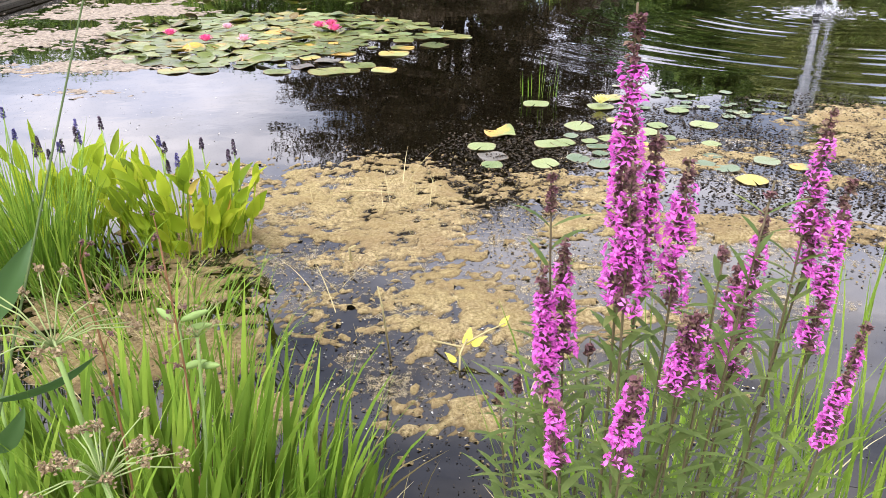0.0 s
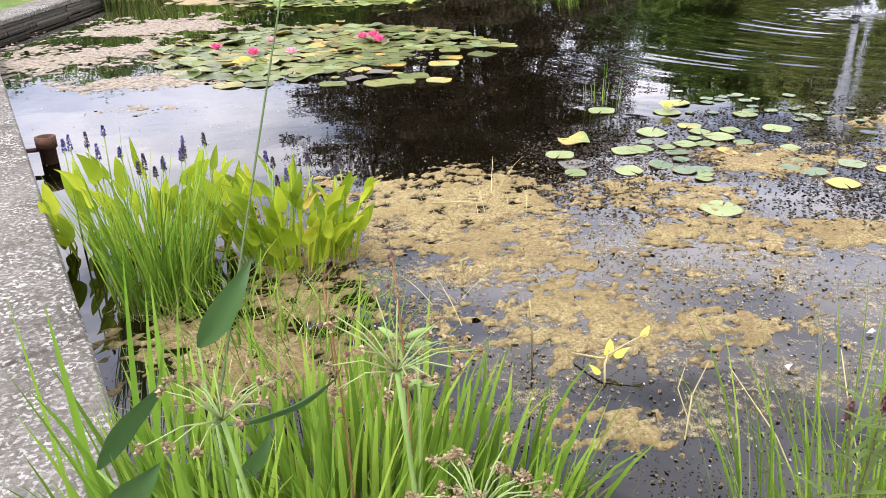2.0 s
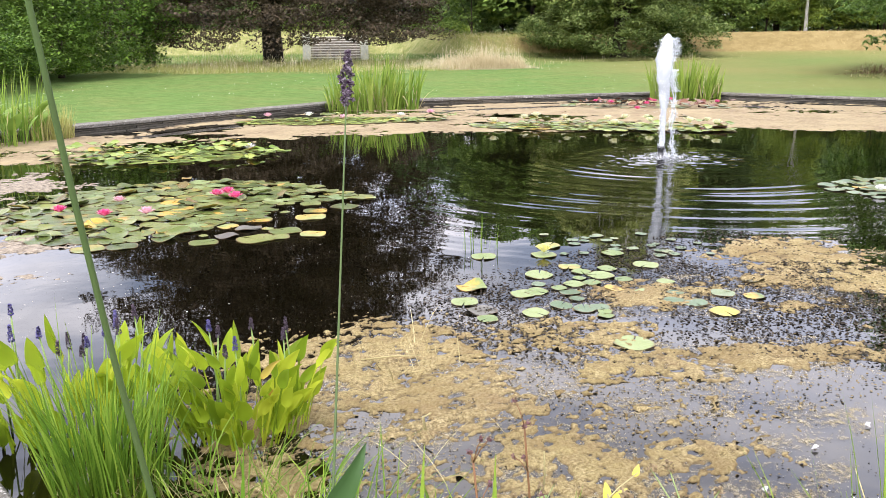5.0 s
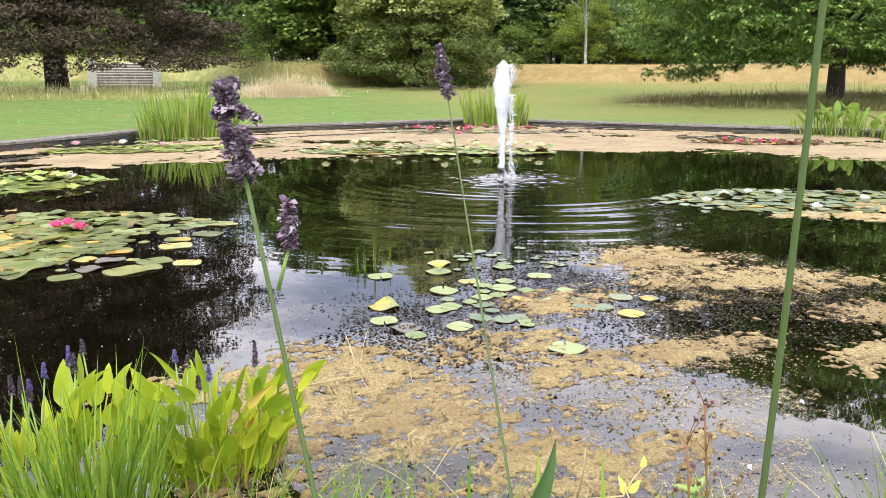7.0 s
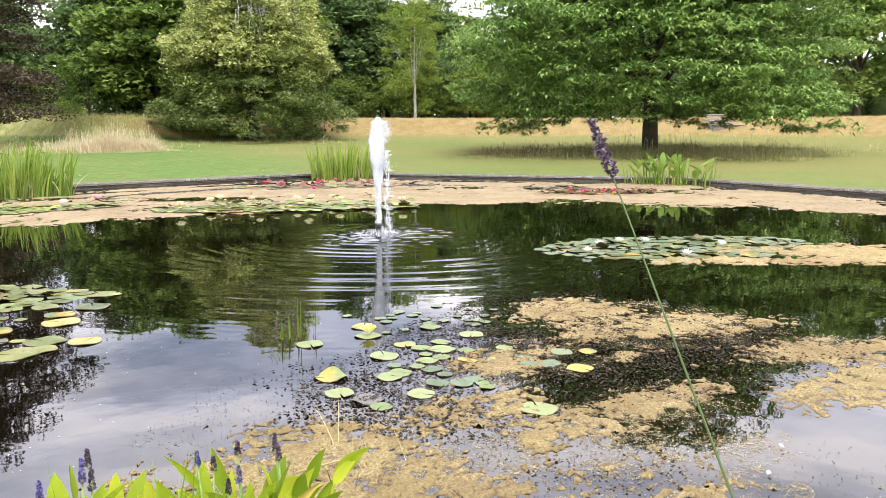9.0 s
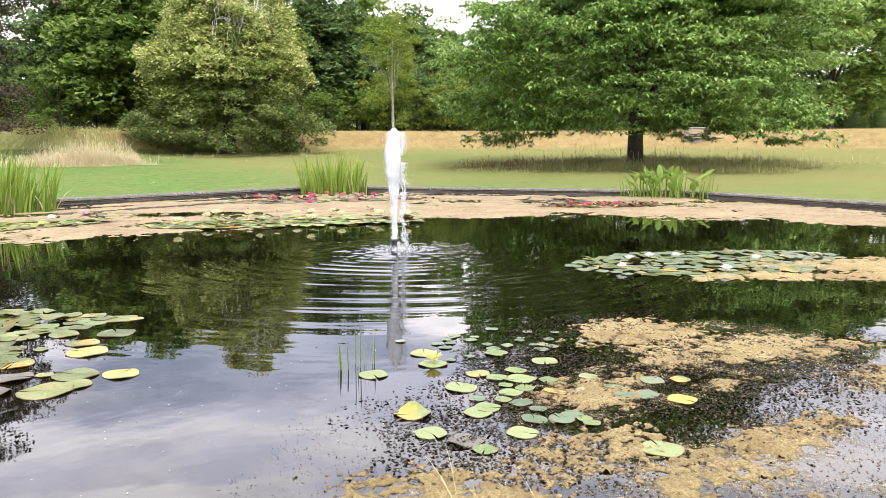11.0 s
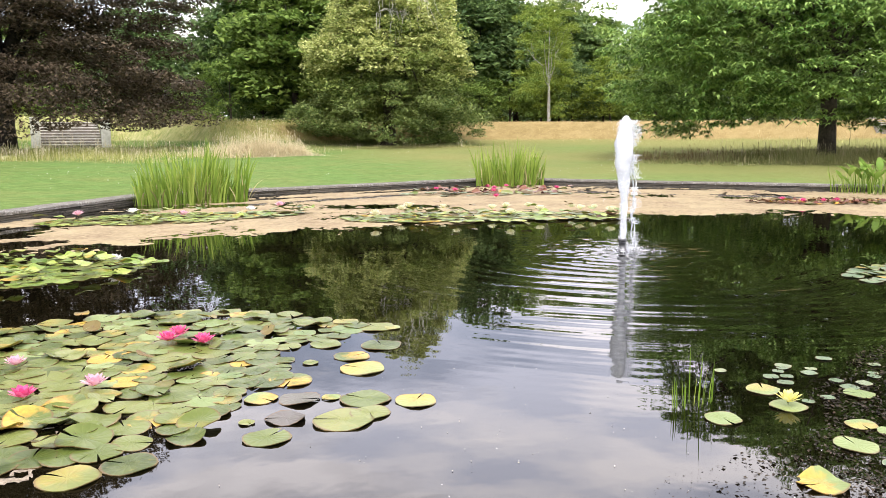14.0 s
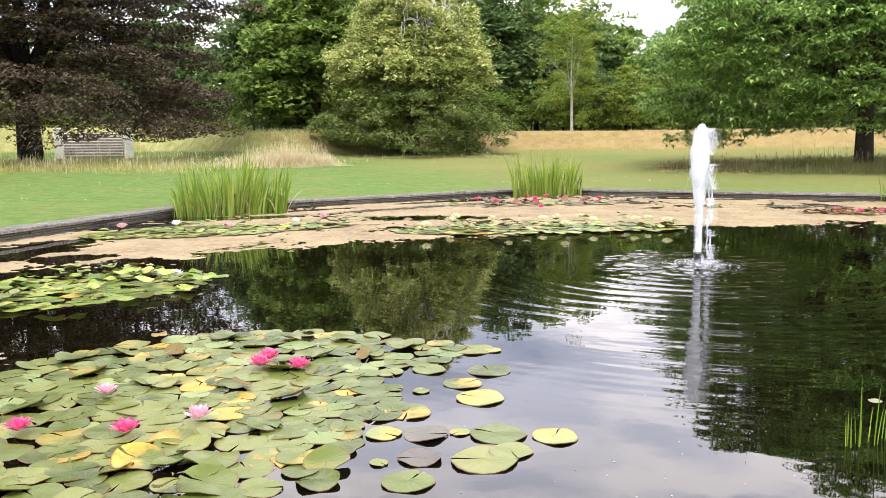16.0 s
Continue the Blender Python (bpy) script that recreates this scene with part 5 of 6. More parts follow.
reed_clump((-6.7, 13.7), 420, 1.05, 0.02, 0.8, 0.5, 90, "dense dark rushes along the pond wall", mat=M_REED_DARK)


# ---- water lilies ----
def pad_mesh(name, mat, wave=0.02, curl=0.0, seed=0, segs=18):
    r_ = np.random.default_rng(seed)
    notch = 0.09
    th = np.linspace(notch, 2 * np.pi - notch * 0.6, segs)
    ph = r_.uniform(0, 6.28, 3)
    V = [(0.03, 0, 0.0)]
    for k, rr in enumerate((0.6, 1.0)):
        wob = 1 + 0.04 * np.sin(2 * th + ph[0]) + 0.025 * np.sin(5 * th + ph[1])
        z = (wave * np.sin(3 * th + ph[2]) + curl * (0.5 + 0.5 * np.cos(th - ph[0])) ** 6) * rr ** 4
        sh = 1 - 0.9 * curl * (0.5 + 0.5 * np.cos(th - ph[0])) ** 6 * rr ** 2
        V += list(zip(rr * wob * sh * np.cos(th) * 0.5, rr * wob * sh * np.sin(th) * 0.5, z))
    rim = V[1 + segs:1 + 2 * segs]
    V += rim + [(v[0] * 0.985, v[1] * 0.985, v[2] - 0.02) for v in rim]
    F = [[0, 1 + j, 2 + j] for j in range(segs - 1)]
    for a, b in ((1, 1 + segs), (1 + 2 * segs, 1 + 3 * segs)):
        F += [[a + j, b + j, b + j + 1, a + j + 1] for j in range(segs - 1)]
    return to_mesh(name, V, F, mat)


def pads_of(mat, n=4, wave=0.02, curl=0.0, seed=0):
    return [pad_mesh("pad", mat, wave, curl, seed + i) for i in range(n)]


PADS = {"green": pads_of(M_PAD_GREEN, 5), "lime": pads_of(M_PAD_LIME, 4, seed=20), "yellow": pads_of(M_PAD_YELLOW, 3, seed=40), "bronze": pads_of(M_PAD_BRONZE, 3, 0.04, 0.14, 60),
        "red": pads_of(M_PAD_RED, 3, 0.05, 0.2, 80), "grey": pads_of(M_PAD_BLUE, 4, seed=100), "curled": pads_of(M_PAD_GREEN, 3, 0.05, 0.17, 120), "bright": pads_of(M_PAD_BRIGHT, 4, seed=160), "brightcurl": pads_of(M_PAD_BRIGHT, 3, 0.05, 0.14, 180), "ageing": pads_of(M_PAD_AGEING, 3, seed=200), "purple": pads_of(M_PAD_PURPLE, 2, 0.03, 0.05, 220), "curledyellow": pads_of(M_PAD_AGEING, 2, 0.05, 0.16, 240)}


def lily_flower(at, size, mat, parent, label):
    """Rings of pointed petals round a tuft of stamens."""
    items = []
    for ring, (n, el, ln) in enumerate(((9, 0.30, 1.0), (8, 0.65, 0.92), (7, 1.05, 0.78))):
        for k in range(n):
            a = 2 * math.pi * (k + 0.5 * ring) / n + U(-0.1, 0.1)
            L, W = size * 0.5 * ln, size * 0.17
            e = el + U(-0.1, 0.1)
            P = []
            for s, wd in ((0.1, 0.4), (0.45, 1.0), (0.8, 0.75), (1.0, 0.05)):
                ee = e + 0.35 * s * (0.6 - el * 0.3)
                rr, zz = L * s * math.cos(ee), L * s * math.sin(ee)
                for sd in (-1, 0, 1):
                    P.append((at[0] + rr * math.cos(a) - sd * wd * W * 0.5 * math.sin(a), at[1] + rr * math.sin(a) + sd * wd * W * 0.5 * math.cos(a), at[2] + zz + abs(sd) * wd * W * 0.18))
            F = [[i * 3 + j, i * 3 + j + 1, i * 3 + j + 4, i * 3 + j + 3] for i in range(3) for j in range(2)]
            items.append((np.array(P), F))
    fl = part("flower", join(items), mat, parent, label)
    part("stamens", lathe([(size * 0.05, 0), (size * 0.09, size * 0.10), (size * 0.05, size * 0.2), (0.001, size * 0.21)], 8, at), M_YELLOW, fl)
    return fl


def inside_poly(p, poly):
    inn = False
    for i in range(len(poly)):
        (x0, y0), (x1, y1) = poly[i - 1], poly[i]
        if (y0 > p[1]) != (y1 > p[1]) and p[0] < x0 + (p[1] - y0) * (x1 - x0) / (y1 - y0):
            inn = not inn
    return inn


def inside_blob(p, blobs):
    for bx, by, rx_, ry_, rot in blobs:
        c, s = math.cos(radians(rot)), math.sin(radians(rot))
        u, v = ((p[0] - bx) * c + (p[1] - by) * s) / rx_, (-(p[0] - bx) * s + (p[1] - by) * c) / ry_
        if u * u + v * v < 1:
            return True
    return False


def lily_bed(label, blobs, n, d0, d1, kinds, spacing, flowers=(), raised=0.0, group="water lily beds", lift=0.0, outline=None):
    """Floating pads scattered with a least spacing inside the given patches."""
    c0 = blobs[0]
    t = thing("water_lily", label, "water lily", (c0[0], c0[1], 0.0), group)
    names, wts = zip(*kinds)
    wts = np.array(wts) / sum(wts)
    placed = []
    xs0, xs1 = min(b[0] - max(b[2], b[3]) for b in blobs), max(b[0] + max(b[2], b[3]) for b in blobs)
    ys0, ys1 = min(b[1] - max(b[2], b[3]) for b in blobs), max(b[1] + max(b[2], b[3]) for b in blobs)
    tries = 0
    while len(placed) < n and tries < n * 80:
        tries += 1
        p = np.array([U(xs0, xs1), U(ys0, ys1)])
        if not (inside_poly(p, outline) if outline else inside_blob(p, blobs)):
            continue
        d = U(d0, d1)
        if any((p[0] - q[0]) ** 2 + (p[1] - q[1]) ** 2 < (spacing * (d + q[2]) / 2) ** 2 for q in placed):
            continue
        placed.append((p[0], p[1], d))
        kd = names[RNG.choice(len(names), p=wts)]
        if kd == "bronze":
            d *= 0.72
        up = kd in ("bronze", "curled", "red", "brightcurl")
        z = lift + 0.005 + U(0, 0.009) + (0.03 if kd == "bronze" else 0) + (U(0.005, 0.025 + raised) if up else 0)
        tl = (U(-30, 30), U(-30, 30)) if kd == "bronze" and lift == 0 else (U(-9, 9), U(-9, 9)) if up else (U(-1.8, 1.8), U(-1.8, 1.8))
        m = pose(p[0], p[1], z, tl[0], tl[1], U(0, 360)) @ Matrix.Diagonal((d, d * U(0.9, 1.05), d, 1))
        piece("pad", PADS[kd][RNG.integers(len(PADS[kd]))], m, t)
    for fx, fy, size, mat, lab in flowers:
        lily_flower((fx, fy, 0.035 + lift * 2 + raised * 0.4), size, mat, t, lab)
    return t


PK, PP, WH, CR = "open pink lily flower", "pale pink lily flower", "open white lily flower", "cream lily flower"
BED_A = [(-2.4, 8.7, 1.95, 1.75, 0)]
BED_A_EDGE = [(-4.25, 8.7), (-3.95, 9.7), (-3.4, 10.1), (-2.6, 10.35), (-1.9, 10.3), (-1.4, 9.95), (-0.95, 9.6), (-0.62, 9.0), (-0.9, 8.72), (-1.4, 8.75), (-1.5, 8.3), (-1.6, 7.95), (-1.95, 7.65), (-2.25, 7.35), (-2.75, 7.15), (-3.4, 7.25), (-3.85, 7.65)]
lily_bed("crowded bed of green and yellowing lily pads with pink flowers", BED_A, 300, 0.17, 0.29, [("green", 74), ("yellow", 1.5), ("bronze", 3.5), ("curled", 16), ("lime", 10)], 0.56,
         [(-1.89, 8.92, 0.2, M_PINK, PK), (-2.0, 9.24, 0.2, M_PINK, PK), (-2.1, 9.11, 0.2, M_PINK, PK), (-3.06, 8.19, 0.19, M_PINK, PK), (-2.68, 8.23, 0.19, M_PALEPINK, PP), (-3.08, 8.95, 0.17, M_PALEPINK, PP), (-3.55, 8.49, 0.19, M_PINK, PK)], outline=BED_A_EDGE)
lily_bed("thick bright green lily bed with one white flower", [(-3.35, 13.2, 1.8, 1.0, -3), (-2.6, 13.25, 1.15, 0.65, 0)], 330, 0.16, 0.25, [("bright", 58), ("green", 12), ("brightcurl", 28), ("curled", 3), ("yellow", 0.7)], 0.42, [(-1.98, 13.02, 0.22, M_WHITE, WH)], 0.12)
lily_bed("green lily bed with pale flowers on the algae sheet", [(-0.6, 18.4, 2.0, 0.95, -5), (1.0, 18.3, 1.2, 0.6, -12)], 210, 0.18, 0.28, [("green", 36), ("bright", 44), ("curled", 9), ("brightcurl", 9), ("yellow", 2)], 0.5,
         [(-1.9, 18.6, 0.25, M_PALEPINK, PP), (-1.0, 18.6, 0.26, M_WHITE, WH), (-0.3, 17.6, 0.26, M_PALEPINK, PP), (1.0, 18.0, 0.24, M_WHITE, WH), (1.75, 18.6, 0.26, M_PALEPINK, PP)], 0.12, lift=0.022)
lily_bed("olive lily bed with many cream flowers", [(4.4, 15.8, 2.3, 0.95, -22), (6.1, 14.9, 1.0, 0.6, -30)], 240, 0.18, 0.29, [("bright", 36), ("green", 32), ("brightcurl", 9), ("curled", 8), ("bronze", 10), ("yellow", 3)], 0.5,
         [(fx, fy, U(0.20, 0.28), M_CREAM, CR) for fx, fy in ((2.6, 15.9), (3.4, 16.5), (3.8, 17.0), (4.0, 15.5), (4.25, 16.45), (4.75, 14.9), (5.0, 15.9), (5.45, 16.1), (5.6, 15.2), (5.83, 15.9), (6.3, 14.9), (6.44, 15.34), (6.7, 15.0), (6.6, 14.4))], 0.14, lift=0.022)
lily_bed("grey-green lily bed with white flowers", [(6.3, 7.6, 1.75, 1.0, -25), (7.4, 7.3, 1.0, 0.7, -20)], 185, 0.15, 0.26, [("grey", 70), ("green", 30), ("curled", 8), ("bronze", 2)], 0.66,
         [(5.0, 7.85, 0.17, M_WHITE, WH), (5.8, 6.95, 0.19, M_WHITE, WH), (6.0, 8.2, 0.17, M_WHITE, WH), (6.3, 8.0, 0.17, M_WHITE, WH), (6.9, 7.2, 0.17, M_WHITE, WH), (5.6, 8.2, 0.17, M_WHITE, WH)])
lily_bed("small bed of red lily pads with crimson flowers", [(12.6, 14.6, 1.5, 0.6, -30)], 90, 0.16, 0.24, [("red", 60), ("bronze", 25), ("green", 8)], 0.5, [(11.9, 14.4, 0.2, M_PINK, PK), (12.3, 14.2, 0.18, M_PINK, PK), (12.6, 14.1, 0.2, M_PINK, PK), (12.0, 15.0, 0.18, M_PINK, PK)], lift=0.022)
lily_bed("lily pads with crimson flowers near the far wall", [(8.0, 20.6, 2.3, 0.8, -20)], 70, 0.2, 0.34, [("grey", 25), ("red", 35), ("curled", 25), ("bronze", 12)], 0.75, [(fx, fy, 0.21, M_PINK, PK) for fx, fy in ((6.7, 21.2), (6.9, 20.6), (7.6, 19.9), (8.2, 20.8), (8.3, 21.3), (8.9, 21.3), (9.6, 20.0), (6.7, 18.4))], 0.12, lift=0.022)


def single_pad(x, y, d, kind, label, i=0, tilt=0.0):
    t = thing("lily_pad", label, "lily pad", (x, y, 0.0), "single lily pads")
    piece("pad", PADS[kind][i % len(PADS[kind])], pose(x, y, 0.008, tilt, 0, U(0, 360)) @ Matrix.Diagonal((d, d, d, 1)), t)
    return t


# the loose colony on the near water
LOOSE = [(0.78, 6.29, 0.20), (1.20, 5.96, 0.18), (1.31, 5.58, 0.19), (0.74, 5.64, 0.16), (0.99, 5.54, 0.15), (0.78, 5.50, 0.14), (0.88, 5.38, 0.20), (1.00, 5.25, 0.13),
         (0.46, 5.48, 0.21), (0.71, 5.34, 0.10), (0.76, 5.22, 0.13), (1.26, 5.14, 0.13), (1.67, 4.72, 0.13), (1.02, 4.93, 0.15), (0.63, 5.21, 0.15), (0.33, 5.09, 0.16),
         (0.23, 5.06, 0.17), (0.50, 5.14, 0.11), (0.62, 4.61, 0.09), (0.60, 4.54, 0.10), (0.20, 4.67, 0.17), (-0.11, 4.62, 0.13), (-0.18, 4.97, 0.18), (0.58, 4.07, 0.22)]
LOOSE_GREY = [(1.51, 4.82, 0.16), (1.21, 4.89, 0.12), (1.13, 4.74, 0.13), (1.24, 4.66, 0.15), (0.54, 5.03, 0.15), (0.54, 4.89, 0.10), (0.40, 4.78, 0.15), (0.52, 4.69, 0.15), (0.62, 4.70, 0.13), (0.39, 5.25, 0.10)]
for i, (px, py, pd) in enumerate(LOOSE):
    single_pad(px, py, pd, "lime", "round lime lily pad floating on the near water", i, U(-2, 2))
for i, (px, py, pd) in enumerate(LOOSE_GREY):
    single_pad(px, py, pd, "grey", "grey-green lily pad floating among weed fragments", i, U(-3, 5))
for i in range(26):
    single_pad(U(0.75, 2.3), U(5.75, 6.7), U(0.06, 0.12), "grey", "tiny young lily pad floating on dark water", i)
single_pad(1.33, 4.47, 0.18, "yellow", "yellow fading lily pad", 0)
single_pad(1.85, 5.03, 0.15, "bronze", "brown curled lily pad", 0, 5)
single_pad(0.86, 5.05, 0.15, "yellow", "yellow and brown curled lily pad", 1, 8)
single_pad(-0.07, 5.28, 0.22, "curledyellow", "dying lily pad with a brown rolled edge", 0, 4)
single_pad(-0.11, 4.77, 0.19, "purple", "brown sunken lily pad", 1)
# pads that have drifted from the crowded bed
DRIFT = [(-0.76, 8.34, 0.29), (-1.06, 8.17, 0.24), (-1.10, 8.56, 0.23), (-1.34, 7.30, 0.29), (-1.58, 7.04, 0.33), (-1.41, 7.07, 0.22), (-2.01, 6.99, 0.24), (-2.04, 7.25, 0.09), (-1.36, 8.16, 0.11), (-1.60, 7.85, 0.27), (-0.57, 8.87, 0.30), (-1.36, 8.63, 0.19), (-1.50, 8.31, 0.16), (-2.92, 6.95, 0.27), (-2.66, 6.98, 0.25)]
for i, (px, py, pd) in enumerate(DRIFT):
    single_pad(px, py, pd, "green", "single green lily pad beside the crowded bed", i)
for i, (px, py, pd) in enumerate([(-1.11, 7.87, 0.30), (-1.10, 7.13, 0.24), (-1.50, 7.42, 0.11), (-1.86, 7.60, 0.2), (-0.46, 8.78, 0.13)]):
    single_pad(px, py, pd, "ageing", "green lily pad yellowing from its edge", i)
for i, (px, py, pd) in enumerate([(-1.67, 7.48, 0.24), (-1.84, 7.21, 0.22)]):
    single_pad(px, py, pd, "purple", "dull purple-brown lily pad on the water", i)
single_pad(-2.36, 7.19, 0.22, "curled", "lily pad with upturned brown edges", 1, 4)
for px, py, pd in ((6.75, 14.62, 0.42), (6.35, 14.35, 0.3), (7.0, 14.85, 0.3)):
    single_pad(px, py, pd, "red", "large brown dying leaf at the edge of the lily bed", 1, 24)
yl = single_pad(0.66, 6.02, 0.2, "lime", "lime lily pad under a yellow flower", 3)
lily_flower((0.66, 6.02, 0.03), 0.17, M_LEMON, yl, "yellow lily flower")
single_pad(0.19, 6.06, 0.2, "lime", "single lime lily pad floating", 0)


# ---- fountain ----
def make_fountain():
    x, y = C
    t = thing("fountain", "single white foaming fountain jet on the pond", "fountain", (x, y, 0.0))
    part("nozzle", lathe([(0.07, -0.3), (0.07, 0.02), (0.045, 0.03), (0.045, 0.13), (0.055, 0.13), (0.055, 0.17), (0.03, 0.17), (0.03, 0.10)], 14, (x, y, 0)), M_METAL, t, "grey metal nozzle")
    H = 1.74
    # rising column that opens into a foaming head
    zs = np.linspace(0.13, H, 46)
    V, S = [], 16
    for i, z in enumerate(zs):
        u = z / H
        r = 0.038 + 0.07 * min(1.0, max(0.0, (u - 0.3) / 0.42)) ** 1.3
        if u > 0.72:
            r *= math.sqrt(max(0.03, 1 - ((u - 0.72) / 0.285) ** 2))
        for j in range(S):
            a = 2 * math.pi * j / S
            k = 1 + 0.35 * noise.noise(Vector((math.cos(a) * 1.4, math.sin(a) * 1.4, z * 5))) + 0.25 * noise.noise(Vector((math.cos(a) * 4, math.sin(a) * 4, z * 14)))
            V.append((x + r * k * math.cos(a) + 0.012 * math.sin(4 * z), y + r * k * math.sin(a), z))
    F = [[i * S + j, i * S + (j + 1) % S, (i + 1) * S + (j + 1) % S, (i + 1) * S + j] for i in range(45) for j in range(S)] + [list(range(45 * S, 46 * S))]
    part("jet", (V, F), M_FOAM, t, "foaming white column of water")
    # spray that tears off the head and falls on one side
    n = 8500
    u = RNG.random(n) ** 0.8
    z = 0.03 + (H - 0.08) * u
    a = U(0, 6.28, n)
    head = np.clip((z / H - 0.4) / 0.35, 0, 1)
    rr = (0.036 + 0.066 * head * np.sqrt(np.clip(1 - ((z / H - 0.72).clip(0) / 0.3) ** 2, 0.05, 1))) * (0.9 + 0.22 * abs(RNG.normal(size=n)))
    px, py = x + rr * np.cos(a), y + rr * np.sin(a)
    fall = RNG.random(n) < 0.45
    wave = 0.035 * np.sin(z * 9) + 0.03 * np.sin(z * 21 + 1)
    px = np.where(fall, x + 0.085 + 0.05 * (1 - z / H) + 0.6 * wave + RNG.normal(size=n) * 0.028, px)
    py = np.where(fall, y - 0.07 + RNG.normal(size=n) * 0.04, py)
    slim = ~fall & (z / H < 0.42)
    px, py = np.where(slim, x + RNG.normal(size=n) * 0.025, px), np.where(slim, y + RNG.normal(size=n) * 0.025, py)
    keep = ~fall | (np.sin(z * 31 + 2.0) + np.sin(z * 13) > -0.6)
    P = np.stack([px, py, z], -1)[keep]
    part("spray", leaf_cloud(P, U(0.006, 0.020, len(P)), 1.6, 0.7), M_SPRAY, t, "torn white spray falling beside the jet", kind="stuff", smooth=False)
    for ox, oy, ph_ in ((0.085, -0.06, 0.0), (0.115, -0.02, 2.0)):
        zz = np.linspace(H * 0.72, 0.02, 26)
        P = [(x + ox + 0.05 * (1 - q / H) + 0.03 * math.sin(q * 9 + ph_) + 0.015 * math.sin(q * 23), y + oy, q) for q in zz]
        part("falling_strand", tube(P, [0.004 + 0.007 * abs(math.sin(q * 17 + ph_)) for q in zz], 7), M_FOAM, t)
    n = 260
    a, rr = U(0, 6.28, n), abs(RNG.normal(size=n)) * 0.16
    P = np.stack([x + rr * np.cos(a), y + rr * np.sin(a), U(0.05, H * 1.02, n)], -1)
    part("flying_spray", leaf_cloud(P, U(0.006, 0.014, n), 1.6, 0.8), M_SPRAY, t, kind="stuff", smooth=False)
    n = 1100
    a, rr = U(0, 6.28, n), abs(RNG.normal(size=n)) * 0.2
    P = np.stack([x + 0.06 + rr * np.cos(a), y - 0.03 + rr * np.sin(a), 0.006 + abs(RNG.normal(size=n)) * 0.05 * np.exp(-rr * 4)], -1)
    part("foam", leaf_cloud(P, U(0.008, 0.024, n), 0.35, 0.75), M_SPRAY, t, "broken foam round the jet", kind="stuff", smooth=False)


make_fountain()


# ---- specks of dark weed and pale flecks on the water ----
def specks(name, P, s0, s1, mat, label, zmax=0.008):
    n = len(P)
    th = np.arctan2(P[:, 1] - C[1], P[:, 0] - C[0])
    P = P[np.hypot(P[:, 0] - C[0], P[:, 1] - C[1]) < poly_radius(OCT, th) - 0.05]
    n = len(P)
    V, F = leaf_cloud(np.stack([P[:, 0], P[:, 1], U(0.002, zmax, n)], -1), U(s0, s1, n), 0.25, 0.6)
    tagged(new(name, to_mesh(name, V, F, mat, False)), label, "pond weed", kind="stuff")


WEED = np.concatenate([disc_pts(7500, 1.2, 4.9, 1.8, 1.15, -10), disc_pts(3800, 2.3, 4.75, 1.2, 0.8, -20), disc_pts(2000, 2.3, 3.9, 1.2, 0.6, -20), disc_pts(2600, 1.9, 5.9, 1.2, 0.6, 10), disc_pts(1800, 0.0, 4.7, 0.75, 0.6, 0)])
WEED = WEED[fnoise(WEED[:, 0], WEED[:, 1], 1.5, 44.0, 3) + U(-0.5, 0.5, len(WEED)) > -0.35]
for px, py, pd in LOOSE + LOOSE_GREY + [(1.33, 4.47, 0.18), (0.86, 5.05, 0.15), (-0.07, 5.28, 0.22), (0.66, 6.02, 0.2)]:
    WEED = WEED[np.hypot(WEED[:, 0] - px, WEED[:, 1] - py) > pd * 0.52]
specks("dark_weed", WEED, 0.010, 0.030, M_SPECK, "dark floating weed fragments", 0.012)
specks("dark_weed", np.concatenate([disc_pts(4000, -0.4, 3.0, 1.6, 1.6, 0), disc_pts(2600, -0.3, 2.1, 1.0, 0.6, 0), disc_pts(2200, -0.2, 4.9, 1.2, 0.7, 0)]), 0.003, 0.011, M_SPECK, "fine dark weed specks near the margin")
specks("pale_flecks", np.concatenate([disc_pts(130, -1.2, 5.6, 2.2, 1.5, 0), disc_pts(500, 0.0, 2.3, 1.2, 0.8, 0), disc_pts(90, 0.5, 6.5, 2.5, 1.5, 0), disc_pts(250, -3.2, 5.5, 1.2, 1.0, 0)]), 0.004, 0.012, M_PALESPECK, "pale floating seed fluff and flecks", 0.005)
specks("algae_crumbs", np.concatenate([disc_pts(2600, -0.5, 3.7, 1.1, 1.0, 0), disc_pts(1500, 0.7, 3.6, 1.0, 0.5, 0), disc_pts(1800, 2.6, 4.6, 1.3, 1.2, -20), disc_pts(500, 0.2, 2.4, 0.8, 0.5, 0)]), 0.006, 0.020, M_ALGAE, "tan crumbs of algae drifting round the mats", 0.006)


# ---- marginal plants ----
def place_blades(parent, P, h, w, mat, lean, droop, name="blade", shape="blade", seg=6, spread=None, fold=0.25):
    """Every blade a part of its own; four parts share one mesh, turned and scaled."""
    made = []
    n = len(P)
    for i in range(0, n, 4):
        hh, ww = U(*h), U(*w)
        V, F = ribbons(np.zeros((1, 3)), hh, ww, 0.0, U(*lean), U(*droop), seg, shape, fold=fold, face=U(0.9, 2.2))
        me = to_mesh(name, V, F, mat)
        for p in P[i:i + 4]:
            a = math.degrees(math.atan2(p[1] - spread[1], p[0] - spread[0])) + U(-60, 60) if spread is not None else U(0, 360)
            sc = U(0.85, 1.15)
            made.append(piece(name, me, pose(p[0], p[1], p[2] if len(p) > 2 else -0.03, 0, 0, a) @ Matrix.Diagonal((1, 1, sc, 1)), parent))
    return made


